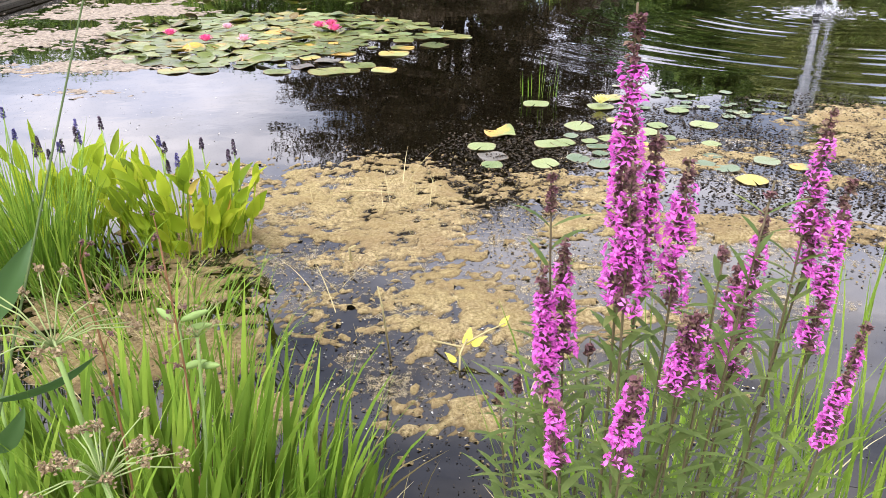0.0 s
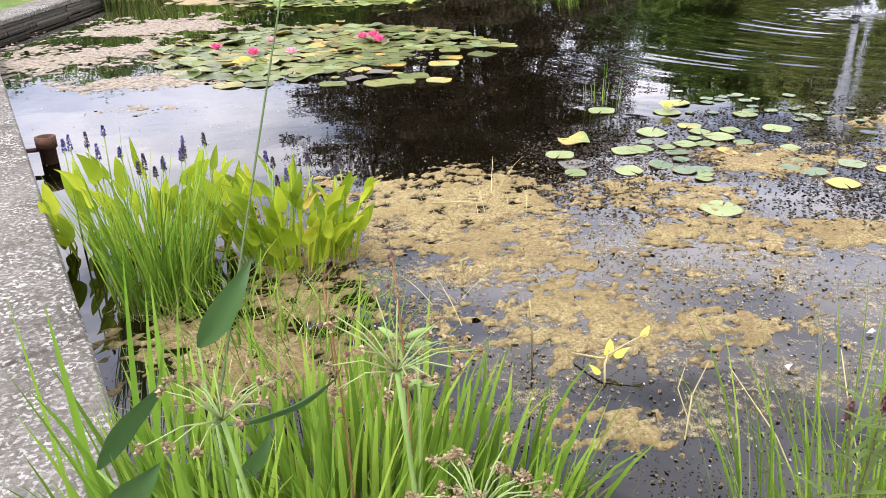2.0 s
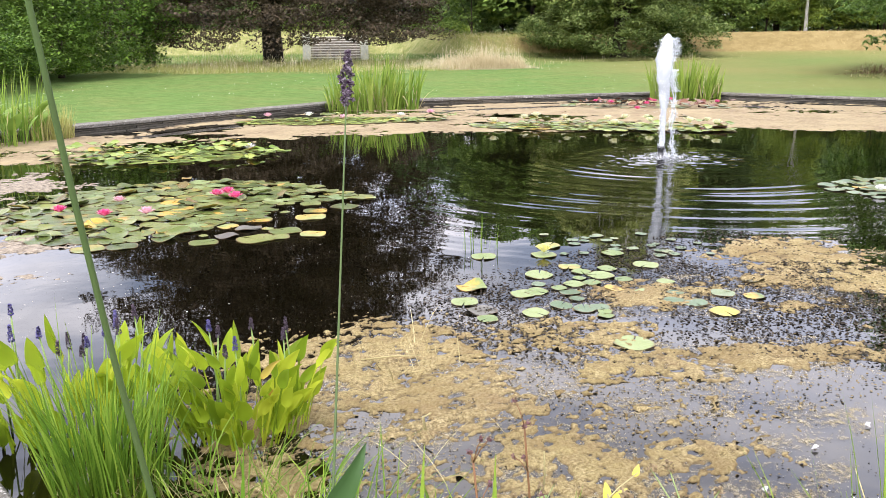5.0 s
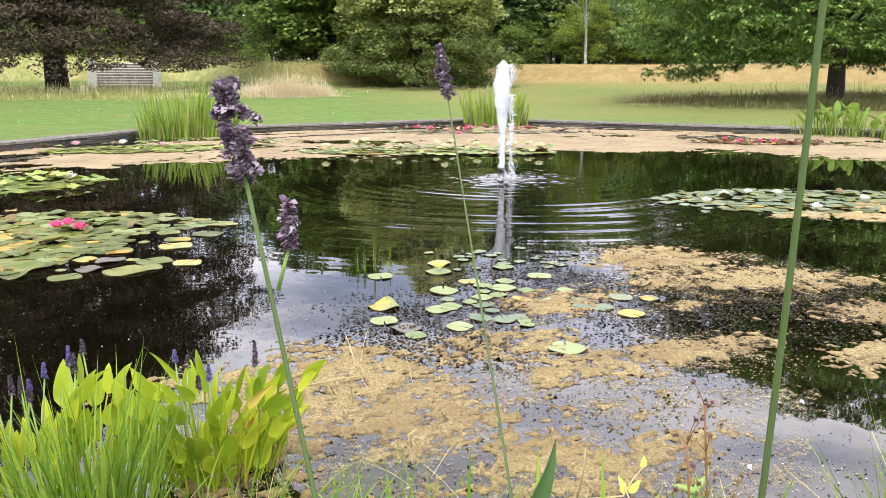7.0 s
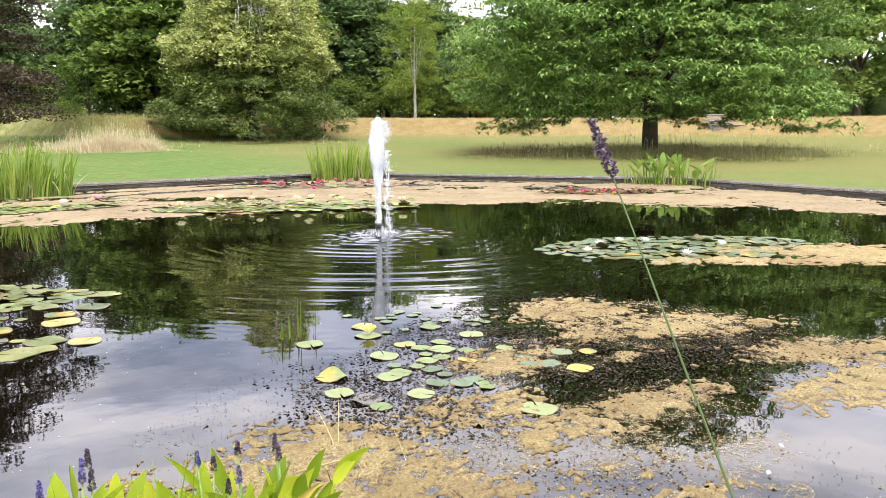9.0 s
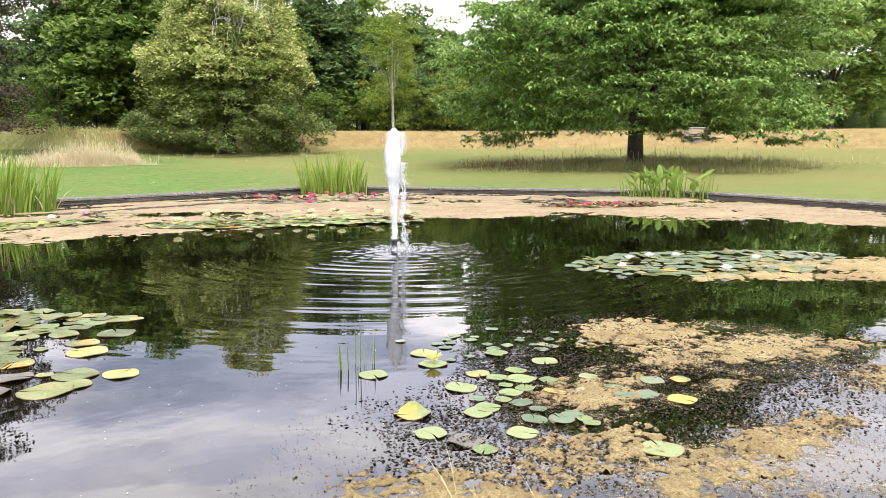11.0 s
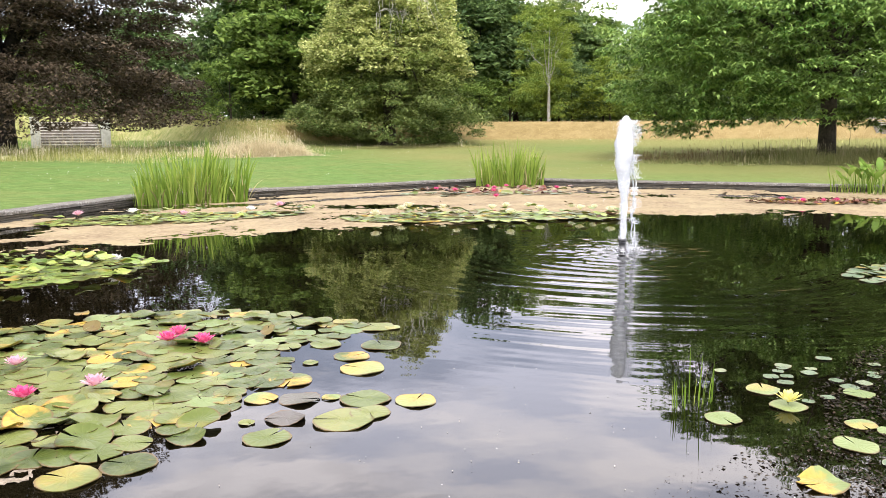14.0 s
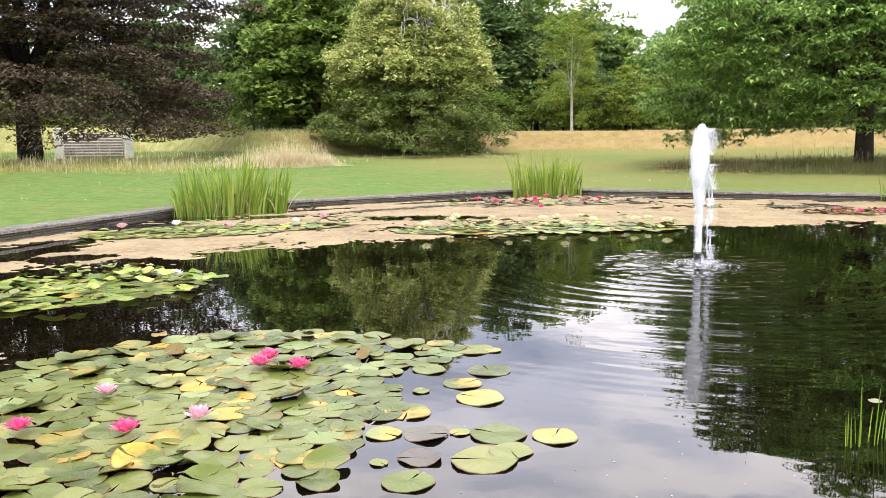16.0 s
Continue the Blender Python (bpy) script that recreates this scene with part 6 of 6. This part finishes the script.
# bright pickerel weed in the shallow corner
def pickerel(at, rx_, ry_, rot, n, spikes):
    t = thing("pickerel_weed", "bright lime pickerel weed with blue flower spikes", "water plant", (at[0], at[1], 0.0))
    P = disc_pts(n, at[0], at[1], rx_, ry_, rot, 0.1)
    for p in P:
        off = math.atan2(p[1] - at[1], p[0] - at[0]) + U(-0.9, 0.9)
        hs = U(0.05, 0.40)
        stem = ribbons(np.array([[p[0], p[1], -0.03]]), hs, 0.009, off, U(0.02, 0.42), 0.05, 3, "flat", face=U(0, 6.28))
        tip = stem[0][-2] - np.array([0, 0, 0.004])
        L = U(0.11, 0.17)
        leaf = ribbons(tip[None], L, L * U(0.34, 0.56), off + U(-0.4, 0.4), U(0.02, 0.6), U(0.0, 0.45), 7, "heart", face=U(-1.3, 1.3), fold=0.5)
        part("leaf", join([stem, leaf]), M_PICKEREL if U(0, 1) > 0.025 else M_PAD_YELLOW, t)
    Q = disc_pts(spikes, at[0], at[1] + 0.08, rx_ * 0.95, ry_ * 0.8, rot, 0.1)
    for q in Q:
        h = U(0.36, 0.51)
        lx, ly = U(-0.05, 0.05), U(-0.05, 0.05)
        top = np.array([q[0] + lx, q[1] + ly, h])
        st = part("flower_stem", tube([(q[0], q[1], -0.03), (q[0] + lx * 0.5, q[1] + ly * 0.5, h * 0.5), tuple(top)], [0.005, 0.004, 0.003], 5), M_STALK, t)
        Ls = U(0.045, 0.075)
        m = 90
        zz, a = U(0, 1, m), U(0, 6.28, m)
        r = 0.009 * np.sqrt(1.05 - zz)
        pts = np.stack([top[0] + r * np.cos(a), top[1] + r * np.sin(a), top[2] + Ls * zz - 0.01], -1)
        fresh = U(0, 1) < 0.4
        part("flower_spike", leaf_cloud(pts, 0.013, 0.9, 0.7), M_BLUE if fresh else M_DARKBUD, st, "violet-blue flower spike" if fresh else "dark faded flower spike", smooth=False)


pickerel((-2.08, 3.42), 0.30, 0.20, 4, 85, 11)
pickerel((-1.46, 3.36), 0.22, 0.15, 4, 92, 6)
pickerel((-2.42, 3.45), 0.14, 0.12, 0, 14, 4)
pickerel((-1.26, 3.44), 0.07, 0.07, 0, 9, 1)


def rush_tuft(at, n, rx_, ry_, rot, h, w, label, mat=M_REED_OBJ, lean=(0.02, 0.3), droop=(0.0, 0.3), dead=0):
    t = thing("rush_clump", label, "rushes", (at[0], at[1], 0.0), "rush clumps")
    P = disc_pts(n, at[0], at[1], rx_, ry_, rot, 0.1)
    place_blades(t, P, h, w, mat, lean, droop, spread=at)
    if dead:
        D = disc_pts(dead, at[0], at[1], rx_ * 1.15, ry_ * 1.15, rot)
        B = np.stack([D[:, 0], D[:, 1], np.full(dead, -0.02)], -1)
        part("dead_stalk", ribbons(B, U(0.06, 0.20, dead), U(0.002, 0.005, dead), U(0, 6.28, dead), U(0.1, 1.3, dead), U(0, 0.6, dead), 4), M_STRAW, t, "tangle of straw-dry stalks", kind="stuff")
    return t


rush_tuft((-1.88, 2.92), 250, 0.18, 0.12, 10, (0.36, 0.70), (0.006, 0.012), "upright green rush clump in the water", dead=40, lean=(0.0, 0.26), droop=(0.0, 0.22))
rush_tuft((-1.9, 2.9), 70, 0.16, 0.11, 10, (0.06, 0.20), (0.004, 0.008), "red-brown sheaths at the foot of the rushes", M_THATCH, (0.0, 0.25), (0.0, 0.2))
rush_tuft((-1.5, 2.85), 150, 0.45, 0.22, -10, (0.12, 0.34), (0.004, 0.009), "short green and straw sedge in the shallows", lean=(0.05, 0.5), droop=(0.1, 0.7), dead=90)
rush_tuft((-1.2, 2.42), 130, 0.38, 0.3, 0, (0.2, 0.42), (0.004, 0.009), "thin yellow-green sedge beside the algae", lean=(0.05, 0.4), droop=(0.1, 0.6), dead=90)
rush_tuft((-0.85, 1.58), 480, 0.52, 0.32, 5, (0.34, 0.62), (0.011, 0.026), "dense arching green sedge at the pond margin", lean=(0.0, 0.14), droop=(0.02, 0.26), dead=260)
rush_tuft((-0.85, 1.5), 220, 0.62, 0.42, 5, (0.10, 0.32), (0.006, 0.014), "brown dead thatch between the sedge blades", M_THATCH, (0.0, 0.6), (0.0, 0.6))
rush_tuft((-0.98, 1.22), 80, 0.18, 0.20, 0, (0.5, 0.8), (0.009, 0.02), "tall green iris-like blades near the coping", lean=(0.02, 0.25), droop=(0.0, 0.3), dead=90)
rush_tuft((-1.26, 1.52), 34, 0.16, 0.22, 30, (0.42, 0.72), (0.016, 0.03), "broad upright green blades beside the stone coping", lean=(0.05, 0.25), droop=(0.0, 0.2))
rush_tuft((0.32, 1.62), 150, 0.30, 0.22, 0, (0.4, 0.75), (0.005, 0.010), "thin pale green grass among the loosestrife", lean=(0.02, 0.25), droop=(0.0, 0.3), dead=60)
rush_tuft((0.78, 1.75), 50, 0.18, 0.2, 0, (0.5, 0.95), (0.006, 0.012), "thin pale green grass at the water's edge", lean=(0.02, 0.2), droop=(0.0, 0.2), dead=20)
rush_tuft((0.22, 6.3), 15, 0.16, 0.05, 0, (0.18, 0.34), (0.006, 0.009), "few thin green spikes standing in open water", lean=(0.0, 0.12), droop=(0.0, 0.05))
rush_tuft((-0.72, 4.05), 16, 0.30, 0.22, 0, (0.05, 0.16), (0.003, 0.006), "sparse straw shoots on the algae", M_THATCH, (0.1, 1.2), (0.0, 0.8), 40)
rush_tuft((-0.55, 3.05), 12, 0.45, 0.3, 0, (0.04, 0.12), (0.003, 0.005), "small shoots poking through the algae", M_THATCH, (0.1, 0.8), (0.0, 0.5), 14)


# broad blades of a yellow flag that lean over the coping
def flag_iris(at, blades):
    t = thing("flag_iris", "broad upright green iris blades beside the coping", "water plant", (at[0], at[1], 0.0))
    for bx, tx, tz, w in blades:
        b = np.array([[at[0] + (bx - at[0]) * 0.6, at[1] + U(-0.08, 0.08), -0.03]])
        dx, dy = tx - b[0][0], 1.55 - b[0][1]
        h = tz + 0.03
        part("blade", ribbons(b, h, w, math.atan2(dy, dx), math.hypot(dx, dy) / h * 0.75, math.hypot(dx, dy) / h * 0.25, 9, "blade", face=U(-0.5, 0.5), fold=0.3), M_FLAG, t)


flag_iris((-1.33, 1.5), [(-1.49, -1.534, 0.80, 0.022), (-1.38, -1.457, 0.775, 0.026), (-1.31, -1.268, 0.895, 0.024), (-1.23, -1.238, 0.80, 0.024), (-1.19, -1.171, 0.81, 0.02), (-1.44, -1.477, 0.48, 0.03), (-1.36, -1.21, 0.72, 0.022), (-1.28, -1.30, 0.62, 0.026), (-1.25, -1.13, 0.66, 0.022)])


def bent_stem(a, b, r0, r1, bow=(0, 0), n=9):
    a, b = np.array(a, float), np.array(b, float)
    s = np.linspace(0, 1, n)[:, None]
    P = a + (b - a) * s
    P[:, :2] += np.array(bow) * np.sin(np.pi * s)
    return P, tube(P, np.linspace(r0, r1, n), 7)


# flowering rush: bare stalks with a star of rays
def flowering_rush(base, top, rays, length, label):
    t = thing("flowering_rush", label, "water plant", (base[0], base[1], 0.0), "flowering rushes")
    P, st = bent_stem((base[0], base[1], -0.03), top, 0.0046, 0.0036, (0.01, 0.0))
    part("stalk", st, M_STALK, t)
    for k in range(rays):
        a = 2 * math.pi * k / rays + U(-0.25, 0.25)
        el = U(-0.05, 0.95)
        L = length * U(0.85, 1.35)
        e = np.array(top) + L * np.array([math.cos(a) * math.cos(el), math.sin(a) * math.cos(el), math.sin(el)])
        mid = (np.array(top) + e) / 2 + np.array([0, 0, 0.012])
        ray = part("ray", tube([top, tuple(mid), tuple(e)], [0.0013, 0.0011, 0.0009], 5), M_RAY, t)
        m = 34
        pts = e + RNG.normal(size=(m, 3)) * 0.0036
        part("seed_head", leaf_cloud(pts, 0.0062, 0.9, 0.8), M_SEED, ray, kind="stuff", smooth=False)


flowering_rush((-0.84, 1.12), (-0.899, 1.035, 0.862), 17, 0.085, "flowering rush stalk with a star of brown seed heads")
flowering_rush((-0.62, 1.12), (-0.662, 1.057, 0.932), 18, 0.09, "flowering rush stalk with a spread seed umbel")
flowering_rush((-0.5, 1.0), (-0.551, 0.926, 0.82), 26, 0.075, "flowering rush with a dense pale seed umbel")
flowering_rush((-0.72, 1.5), (-0.70, 1.60, 0.62), 10, 0.07, "small flowering rush among the sedge")


# grey-green lance leaves
def lance_leaf(base, tip, width, turn, bow):
    """A pointed leaf from base to tip, folded along its midrib; turn rolls it about its length."""
    B, T = np.array(base), np.array(tip)
    ax = (T - B) / np.linalg.norm(T - B)
    e1 = np.cross(ax, (0.0, 1.0, 0.0))
    e1 /= np.linalg.norm(e1)
    e2 = np.cross(ax, e1)
    side, up = e1 * math.cos(turn) + e2 * math.sin(turn), -e1 * math.sin(turn) + e2 * math.cos(turn)
    n = 16
    q = np.linspace(0, 1, n + 1)
    prof = np.interp(q, [0, 0.12, 0.32, 0.55, 0.8, 0.94, 1], [0.12, 0.62, 1.0, 0.92, 0.5, 0.17, 0.0]) * width / 2
    mid = B + (T - B) * q[:, None] + up * (bow * np.sin(np.pi * q))[:, None]
    wave = 0.10 * np.sin(9 * q + turn)
    rows = []
    for k, f in ((-1, 0.34), (-0.5, 0.14), (0, 0.0), (0.5, 0.14), (1, 0.34)):
        rows.append(mid + side * (k * prof)[:, None] + up * ((f + (wave if abs(k) == 1 else 0)) * prof)[:, None])
    V = np.stack(rows, 1).reshape(-1, 3)
    F = [[a * 5 + b, a * 5 + b + 1, a * 5 + b + 6, a * 5 + b + 5] for a in range(n) for b in range(4)]
    return V, F


def lance_plant(at, leaves):
    t = thing("lance_leaf_plant", "upright water plant with grey-green lance leaves", "water plant", (at[0], at[1], 0.0))
    for base, tip, width, turn, bow in leaves:
        B = np.array(base)
        foot = (at[0] + U(-0.04, 0.04), at[1] + U(-0.04, 0.04), -0.03)
        mid = ((foot[0] + B[0]) / 2, (foot[1] + B[1]) / 2 + 0.02, B[2] * 0.55)
        leaf = part("leaf", lance_leaf(base, tip, width, turn, bow), M_LANCE, t)
        part("stem", tube([foot, mid, tuple(B)], [0.005, 0.0042, 0.0032], 7), M_STALK, leaf)


lance_plant((-1.08, 1.42), [((-1.17, 1.60, 0.628), (-1.043, 1.64, 0.822), 0.062, 0.3, 0.012), ((-1.07, 1.40, 0.58), (-0.83, 1.44, 0.672), 0.056, 0.9, 0.02), ((-1.265, 1.30, 0.545), (-1.10, 1.30, 0.745), 0.052, 0.7, -0.015),
                            ((-1.225, 1.25, 0.50), (-1.115, 1.25, 0.608), 0.06, 0.2, 0.01), ((-1.02, 1.34, 0.50), (-0.95, 1.36, 0.60), 0.045, 0.6, 0.01)])


# red-brown stems gone to seed


def seed_stem(base, top, label):
    t = thing("dead_seed_stem", label, "water plant", (base[0], base[1], 0.0), "dead seed stems")
    P, st = bent_stem((base[0], base[1], -0.03), top, 0.0035, 0.002, (0.015, 0.01), 10)
    part("stem", st, M_REDSTALK, t)
    for k in range(9):
        b = P[-1 - (k % 4)]
        e = b + np.array([U(-0.035, 0.035), U(-0.035, 0.035), U(0.0, 0.05)])
        tw = part("side_twig", tube([tuple(b), tuple((b + e) / 2 + np.array([0, 0, 0.006])), tuple(e)], [0.0013, 0.001, 0.0008], 5), M_REDSTALK, t)
        part("seed_pod", leaf_cloud(e + RNG.normal(size=(24, 3)) * 0.0025, 0.006, 0.9, 0.8), M_CALYX, tw, kind="stuff", smooth=False)


seed_stem((-0.72, 1.50), (-0.74, 1.58, 0.86), "red-brown dead stem with small dark seed pods")
seed_stem((-0.83, 1.42), (-0.86, 1.49, 0.84), "red-brown dead stem with small dark seed pods")


# green seed pods
def seed_pods(at):
    t = thing("seed_pod_stem", "stem with ribbed green seed pods", "water plant", (at[0], at[1], 0.0))
    P, st = bent_stem((at[0] + 0.03, at[1] - 0.1, -0.03), at, 0.004, 0.003)
    part("stalk", st, M_STALK, t)
    for k, (dx, dz, rz) in enumerate(((0.03, 0.0, 20), (0.035, -0.03, -8), (-0.02, 0.01, 150), (0.02, -0.11, 10), (0.05, -0.12, -20))):
        V, F = lathe([(0.001, -0.03), (0.006, -0.022), (0.009, 0), (0.006, 0.022), (0.001, 0.032)], 8)
        part("pod", moved((V, F), pose(at[0] + dx, at[1] + U(-0.02, 0.02), at[2] + dz, 0, 75, rz)), M_STALK, t)


seed_pods((-0.735, 1.60, 0.665))


# yellow-leaved sprig on the algae
def yellow_sprig(at):
    t = thing("yellow_sprig", "yellowing leaves on a stray stem over the water", "water plant", (at[0], at[1], 0.0))
    part("stem", tube([(at[0] - 0.12, at[1] + 0.06, 0.02), (at[0] - 0.02, at[1] - 0.02, 0.05), (at[0] + 0.05, at[1] + 0.02, 0.08), (at[0] + 0.13, at[1] + 0.05, 0.11)], [0.004, 0.004, 0.003, 0.002], 5), M_STRAW, t)
    part("stem", tube([(at[0] - 0.02, at[1] - 0.1, -0.02), (at[0] - 0.02, at[1] - 0.06, 0.05), (at[0], at[1], 0.07)], [0.004, 0.004, 0.003], 5), M_STRAW, t)
    for dx, dy, z, L, a in ((0.0, 0.0, 0.045, 0.055, 1.4), (0.025, -0.01, 0.045, 0.05, 0.3), (0.12, 0.05, 0.095, 0.04, 0.9), (-0.04, -0.07, 0.015, 0.04, 2.6)):
        part("leaf", ribbons(np.array([[at[0] + dx, at[1] + dy, z]]), L, L * 0.7, a, 0.4, 0.6, 6, "heart", face=U(-0.5, 0.5)), M_YELLOW, t)


yellow_sprig((-0.16, 2.55))


# purple loosestrife
def loosestrife(base, stems):
    t = thing("purple_loosestrife", "purple loosestrife with magenta flower spikes", "flowering plant", (base[0], base[1], 0.0))
    for (tx, ty, tz), zf, thick in stems:
        b = (base[0] + (tx - base[0]) * 0.55 + U(-0.03, 0.03), base[1] + (ty - base[1]) * 0.35 + U(-0.05, 0.05), -0.03)
        P, st = bent_stem(b, (tx, ty, tz), 0.0031, 0.0012, (U(-0.015, 0.015), U(-0.02, 0.02)), 14)
        stem = part("stem", st, M_LSTALK, t)

        def at_z(z):
            return np.array([np.interp(z, P[:, 2], P[:, 0]), np.interp(z, P[:, 2], P[:, 1]), z])
        pet, cal = [], []
        z = zf
        while z < tz - 0.004:
            u = (z - zf) / max(tz - zf, 0.01)
            r = 1.3 * thick * (1.0 - 0.55 * u)
            q = at_z(z)
            nf = RNG.integers(3, 8)
            for k in range(nf):
                a = U(0, 6.28)
                e = np.array([math.cos(a), math.sin(a), 0.25])
                c = q + e * r * U(0.75, 1.1)
                for j in range(9):
                    cal.append(q + e * r * U(0.15, 0.6) + RNG.normal(size=3) * 0.002)
                if thick > 0.006 and u < 0.80 and U(0, 1) < 0.85:
                    up = np.cross(e, (0, 0, 1.0))
                    up /= np.linalg.norm(up)
                    w2 = np.cross(up, e)
                    for j in range(6):
                        b2 = 2 * math.pi * j / 6
                        pet.append(c + (up * math.cos(b2) + w2 * math.sin(b2)) * 0.0052)
            z += U(0.008, 0.014)
        if pet:
            part("flower_spike", leaf_cloud(np.array(pet), U(0.007, 0.0115, len(pet)), 0.9, 0.5), M_MAGENTA, stem, "magenta flower spike", smooth=False)
        if cal:
            part("calyx_spike", leaf_cloud(np.array(cal), U(0.006, 0.010, len(cal)), 0.9, 0.6), M_CALYX, stem, "dark red-brown bud spike", smooth=False)
        zs = np.arange(0.12, zf - 0.01, 0.028)
        if len(zs):
            B = np.array([at_z(v) for v in np.repeat(zs, 2)])
            n = len(B)
            az = np.tile([0.0, math.pi], n // 2) + np.repeat(U(0, 6.28, n // 2), 2)
            part("stem_leaf", ribbons(B, U(0.022, 0.042, n), U(0.007, 0.011, n), az, U(0.7, 1.5, n), U(0.2, 0.8, n), 4, "lance", face=az + math.pi / 2), M_LLEAF, stem, "narrow green leaves", kind="stuff")


loosestrife((0.10, 1.05), [((0.056, 0.96, 1.401), 1.078, 0.0167), ((0.067, 0.96, 1.247), 1.072, 0.0143), ((0.097, 1, 1.267), 1.073, 0.0144), ((0.136, 1.01, 1.235), 1.055, 0.0156), ((0.009, 1.02, 1.132), 0.963, 0.013), ((-0.014, 1.02, 1.095), 0.911, 0.013),
                           ((-0.009, 1.02, 1.067), 0.954, 0.011), ((-0.001, 0.9, 0.993), 0.897, 0.010), ((0.082, 0.88, 1.043), 0.911, 0.0155), ((0.163, 0.97, 1.073), 0.972, 0.0167), ((0.147, 0.97, 1.061), 0.963, 0.0131), ((0.293, 1.2, 1.112), 0.853, 0.0149),
                           ((0.277, 1.22, 1.018), 0.816, 0.0152), ((0.311, 1.1, 1.27), 1.107, 0.013), ((0.35, 1.1, 1.189), 0.965, 0.012), ((0.325, 1.1, 1.15), 1.06, 0.012), ((0.357, 1.0, 1.047), 0.87, 0.009), ((-0.008, 1.06, 1.197), 1.15, 0.005),
                           ((0.243, 1.05, 1.197), 1.18, 0.005), ((0.179, 0.98, 1.149), 1.13, 0.005), ((0.06, 1.1, 0.95), 0.93, 0.006), ((-0.035, 1.06, 0.92), 0.89, 0.005), ((0.18, 1.1, 0.97), 0.95, 0.005), ((0.26, 1.15, 1.0), 0.97, 0.005), ((-0.06, 1.1, 0.88), 0.85, 0.005)])


# tall bare stems with fading violet heads
def violet_head(base, top, head, label, side=None, thick=0.0035, bow=(0.0, 0.0)):
    t = thing("violet_flower_stem", label, "flowering plant", (base[0], base[1], base[2] if base[2] > 0 else 0.0), "tall flower stems")
    P, st = bent_stem((base[0], base[1], base[2] - 0.03), top, thick * 1.3, thick * 0.6, bow, 14)
    part("stem", st, M_DARKSTALK, t)

    def bloom(c, d, L, R, n):
        d = np.array(d) / np.linalg.norm(d)
        items = []
        for k in range(n):
            u = U(0, 1)
            v = RNG.normal(size=3)
            v /= np.linalg.norm(v)
            rr = R * (0.55 + 0.6 * math.sin(3.0 * u + 0.3)) * U(0.5, 1.1) * (1 + 0.35 * math.sin(14 * u))
            c0 = np.array(c) + d * L * u + v * rr * np.array([1, 1, 0.5])
            items.append(c0 + RNG.normal(size=(16, 3)) * 0.0024)
        pts = np.concatenate(items)
        return leaf_cloud(pts, U(0.005, 0.0105, len(pts)), 0.9, 0.8)
    d = P[-1] - P[-3]
    if head:
        part("flower_head", bloom(top, d, head, 0.0145, 85), M_LAV, t, "faded violet and grey flower head", smooth=False)
    if side is not None:
        part("side_spike", bloom(side[1], (0, 0, 1), 0.04, 0.006, 22), M_LAV, t, "small dried side spike", smooth=False)
        part("side_stem", tube([side[0], side[1]], [0.0022, 0.0015], 5), M_STALK, t)


violet_head((-1.53, 0.86, COPE_Z), (-1.682, 1.19, 1.40), 0.088, "tall green stem with a fading violet flower head", ((-1.657, 1.185, 1.29), (-1.645, 1.18, 1.335)), 0.0034)
violet_head((-1.19, 1.22, 0.0), (-1.03, 2.165, 1.44), 0.15, "long leaning stem with a violet flower head", None, 0.0032)
violet_head((-1.08, 1.18, 0.0), (-1.349, 0.846, 1.9), 0.10, "tall green stem standing at the margin", None, 0.0036, (-0.05, -0.06))


# iron pipe at the coping
def iron_pipe(x, y):
    t = thing("iron_pipe", "rusty iron pipe end standing in the water", "pipe", (x, y, 0.0))
    part("upright", lathe([(0.05, -0.3), (0.05, 0.10), (0.062, 0.10), (0.062, 0.17), (0.045, 0.17), (0.045, 0.12)], 14, (x, y, 0)), M_RUST, t)
    part("bar", tube([(x - 0.45, y - 0.18, 0.09), (x, y, 0.09)], [0.014, 0.014], 8), M_RUST, t)


iron_pipe(-3.36, 4.78)


# loose twigs and petals on the water
def twig(pts, r, label):
    t = thing("twig", label, "twig", pts[0], "twigs")
    part("stick", tube(pts, np.linspace(r, r * 0.5, len(pts)), 5), M_STRAW, t)


twig([(0.02, 2.15, 0.01), (0.06, 2.28, 0.08), (0.13, 2.4, 0.12)], 0.003, "thin dry twig sticking out of the water")
twig([(0.05, 2.2, 0.01), (0.02, 2.3, 0.09), (0.05, 2.36, 0.13)], 0.002, "thin dry twig sticking out of the water")
twig([(0.28, 1.75, 0.0), (0.2, 1.95, 0.18), (0.1, 2.1, 0.3)], 0.003, "pale dead stem leaning over the water")
twig([(0.42, 1.8, 0.0), (0.36, 1.9, 0.25), (0.34, 2.0, 0.42)], 0.003, "pale dead stem leaning over the water")
twig([(-0.9, 4.1, 0.01), (-0.75, 4.02, 0.05), (-0.6, 4.05, 0.03)], 0.005, "dry stalk lying on the algae")
twig([(-0.69, 3.25, 0.0), (-0.70, 3.26, 0.07), (-0.67, 3.25, 0.09)], 0.008, "dark dead stub in the algae")
twig([(-0.42, 2.5, 0.0), (-0.43, 2.42, 0.25), (-0.44, 2.4, 0.34)], 0.004, "red-brown dead stem above the sedge")
for px, py in ((0.44, 2.56), (0.81, 2.81), (1.15, 2.95)):
    tp = thing("fallen_petal", "pale fallen petal floating on the water", "petal", (px, py, 0.0), "fallen petals")
    part("blade", leaf_cloud(np.array([[px, py, 0.012], [px + 0.012, py + 0.01, 0.014]]), 0.028, 0.1, 0.8), M_WHITE, tp)
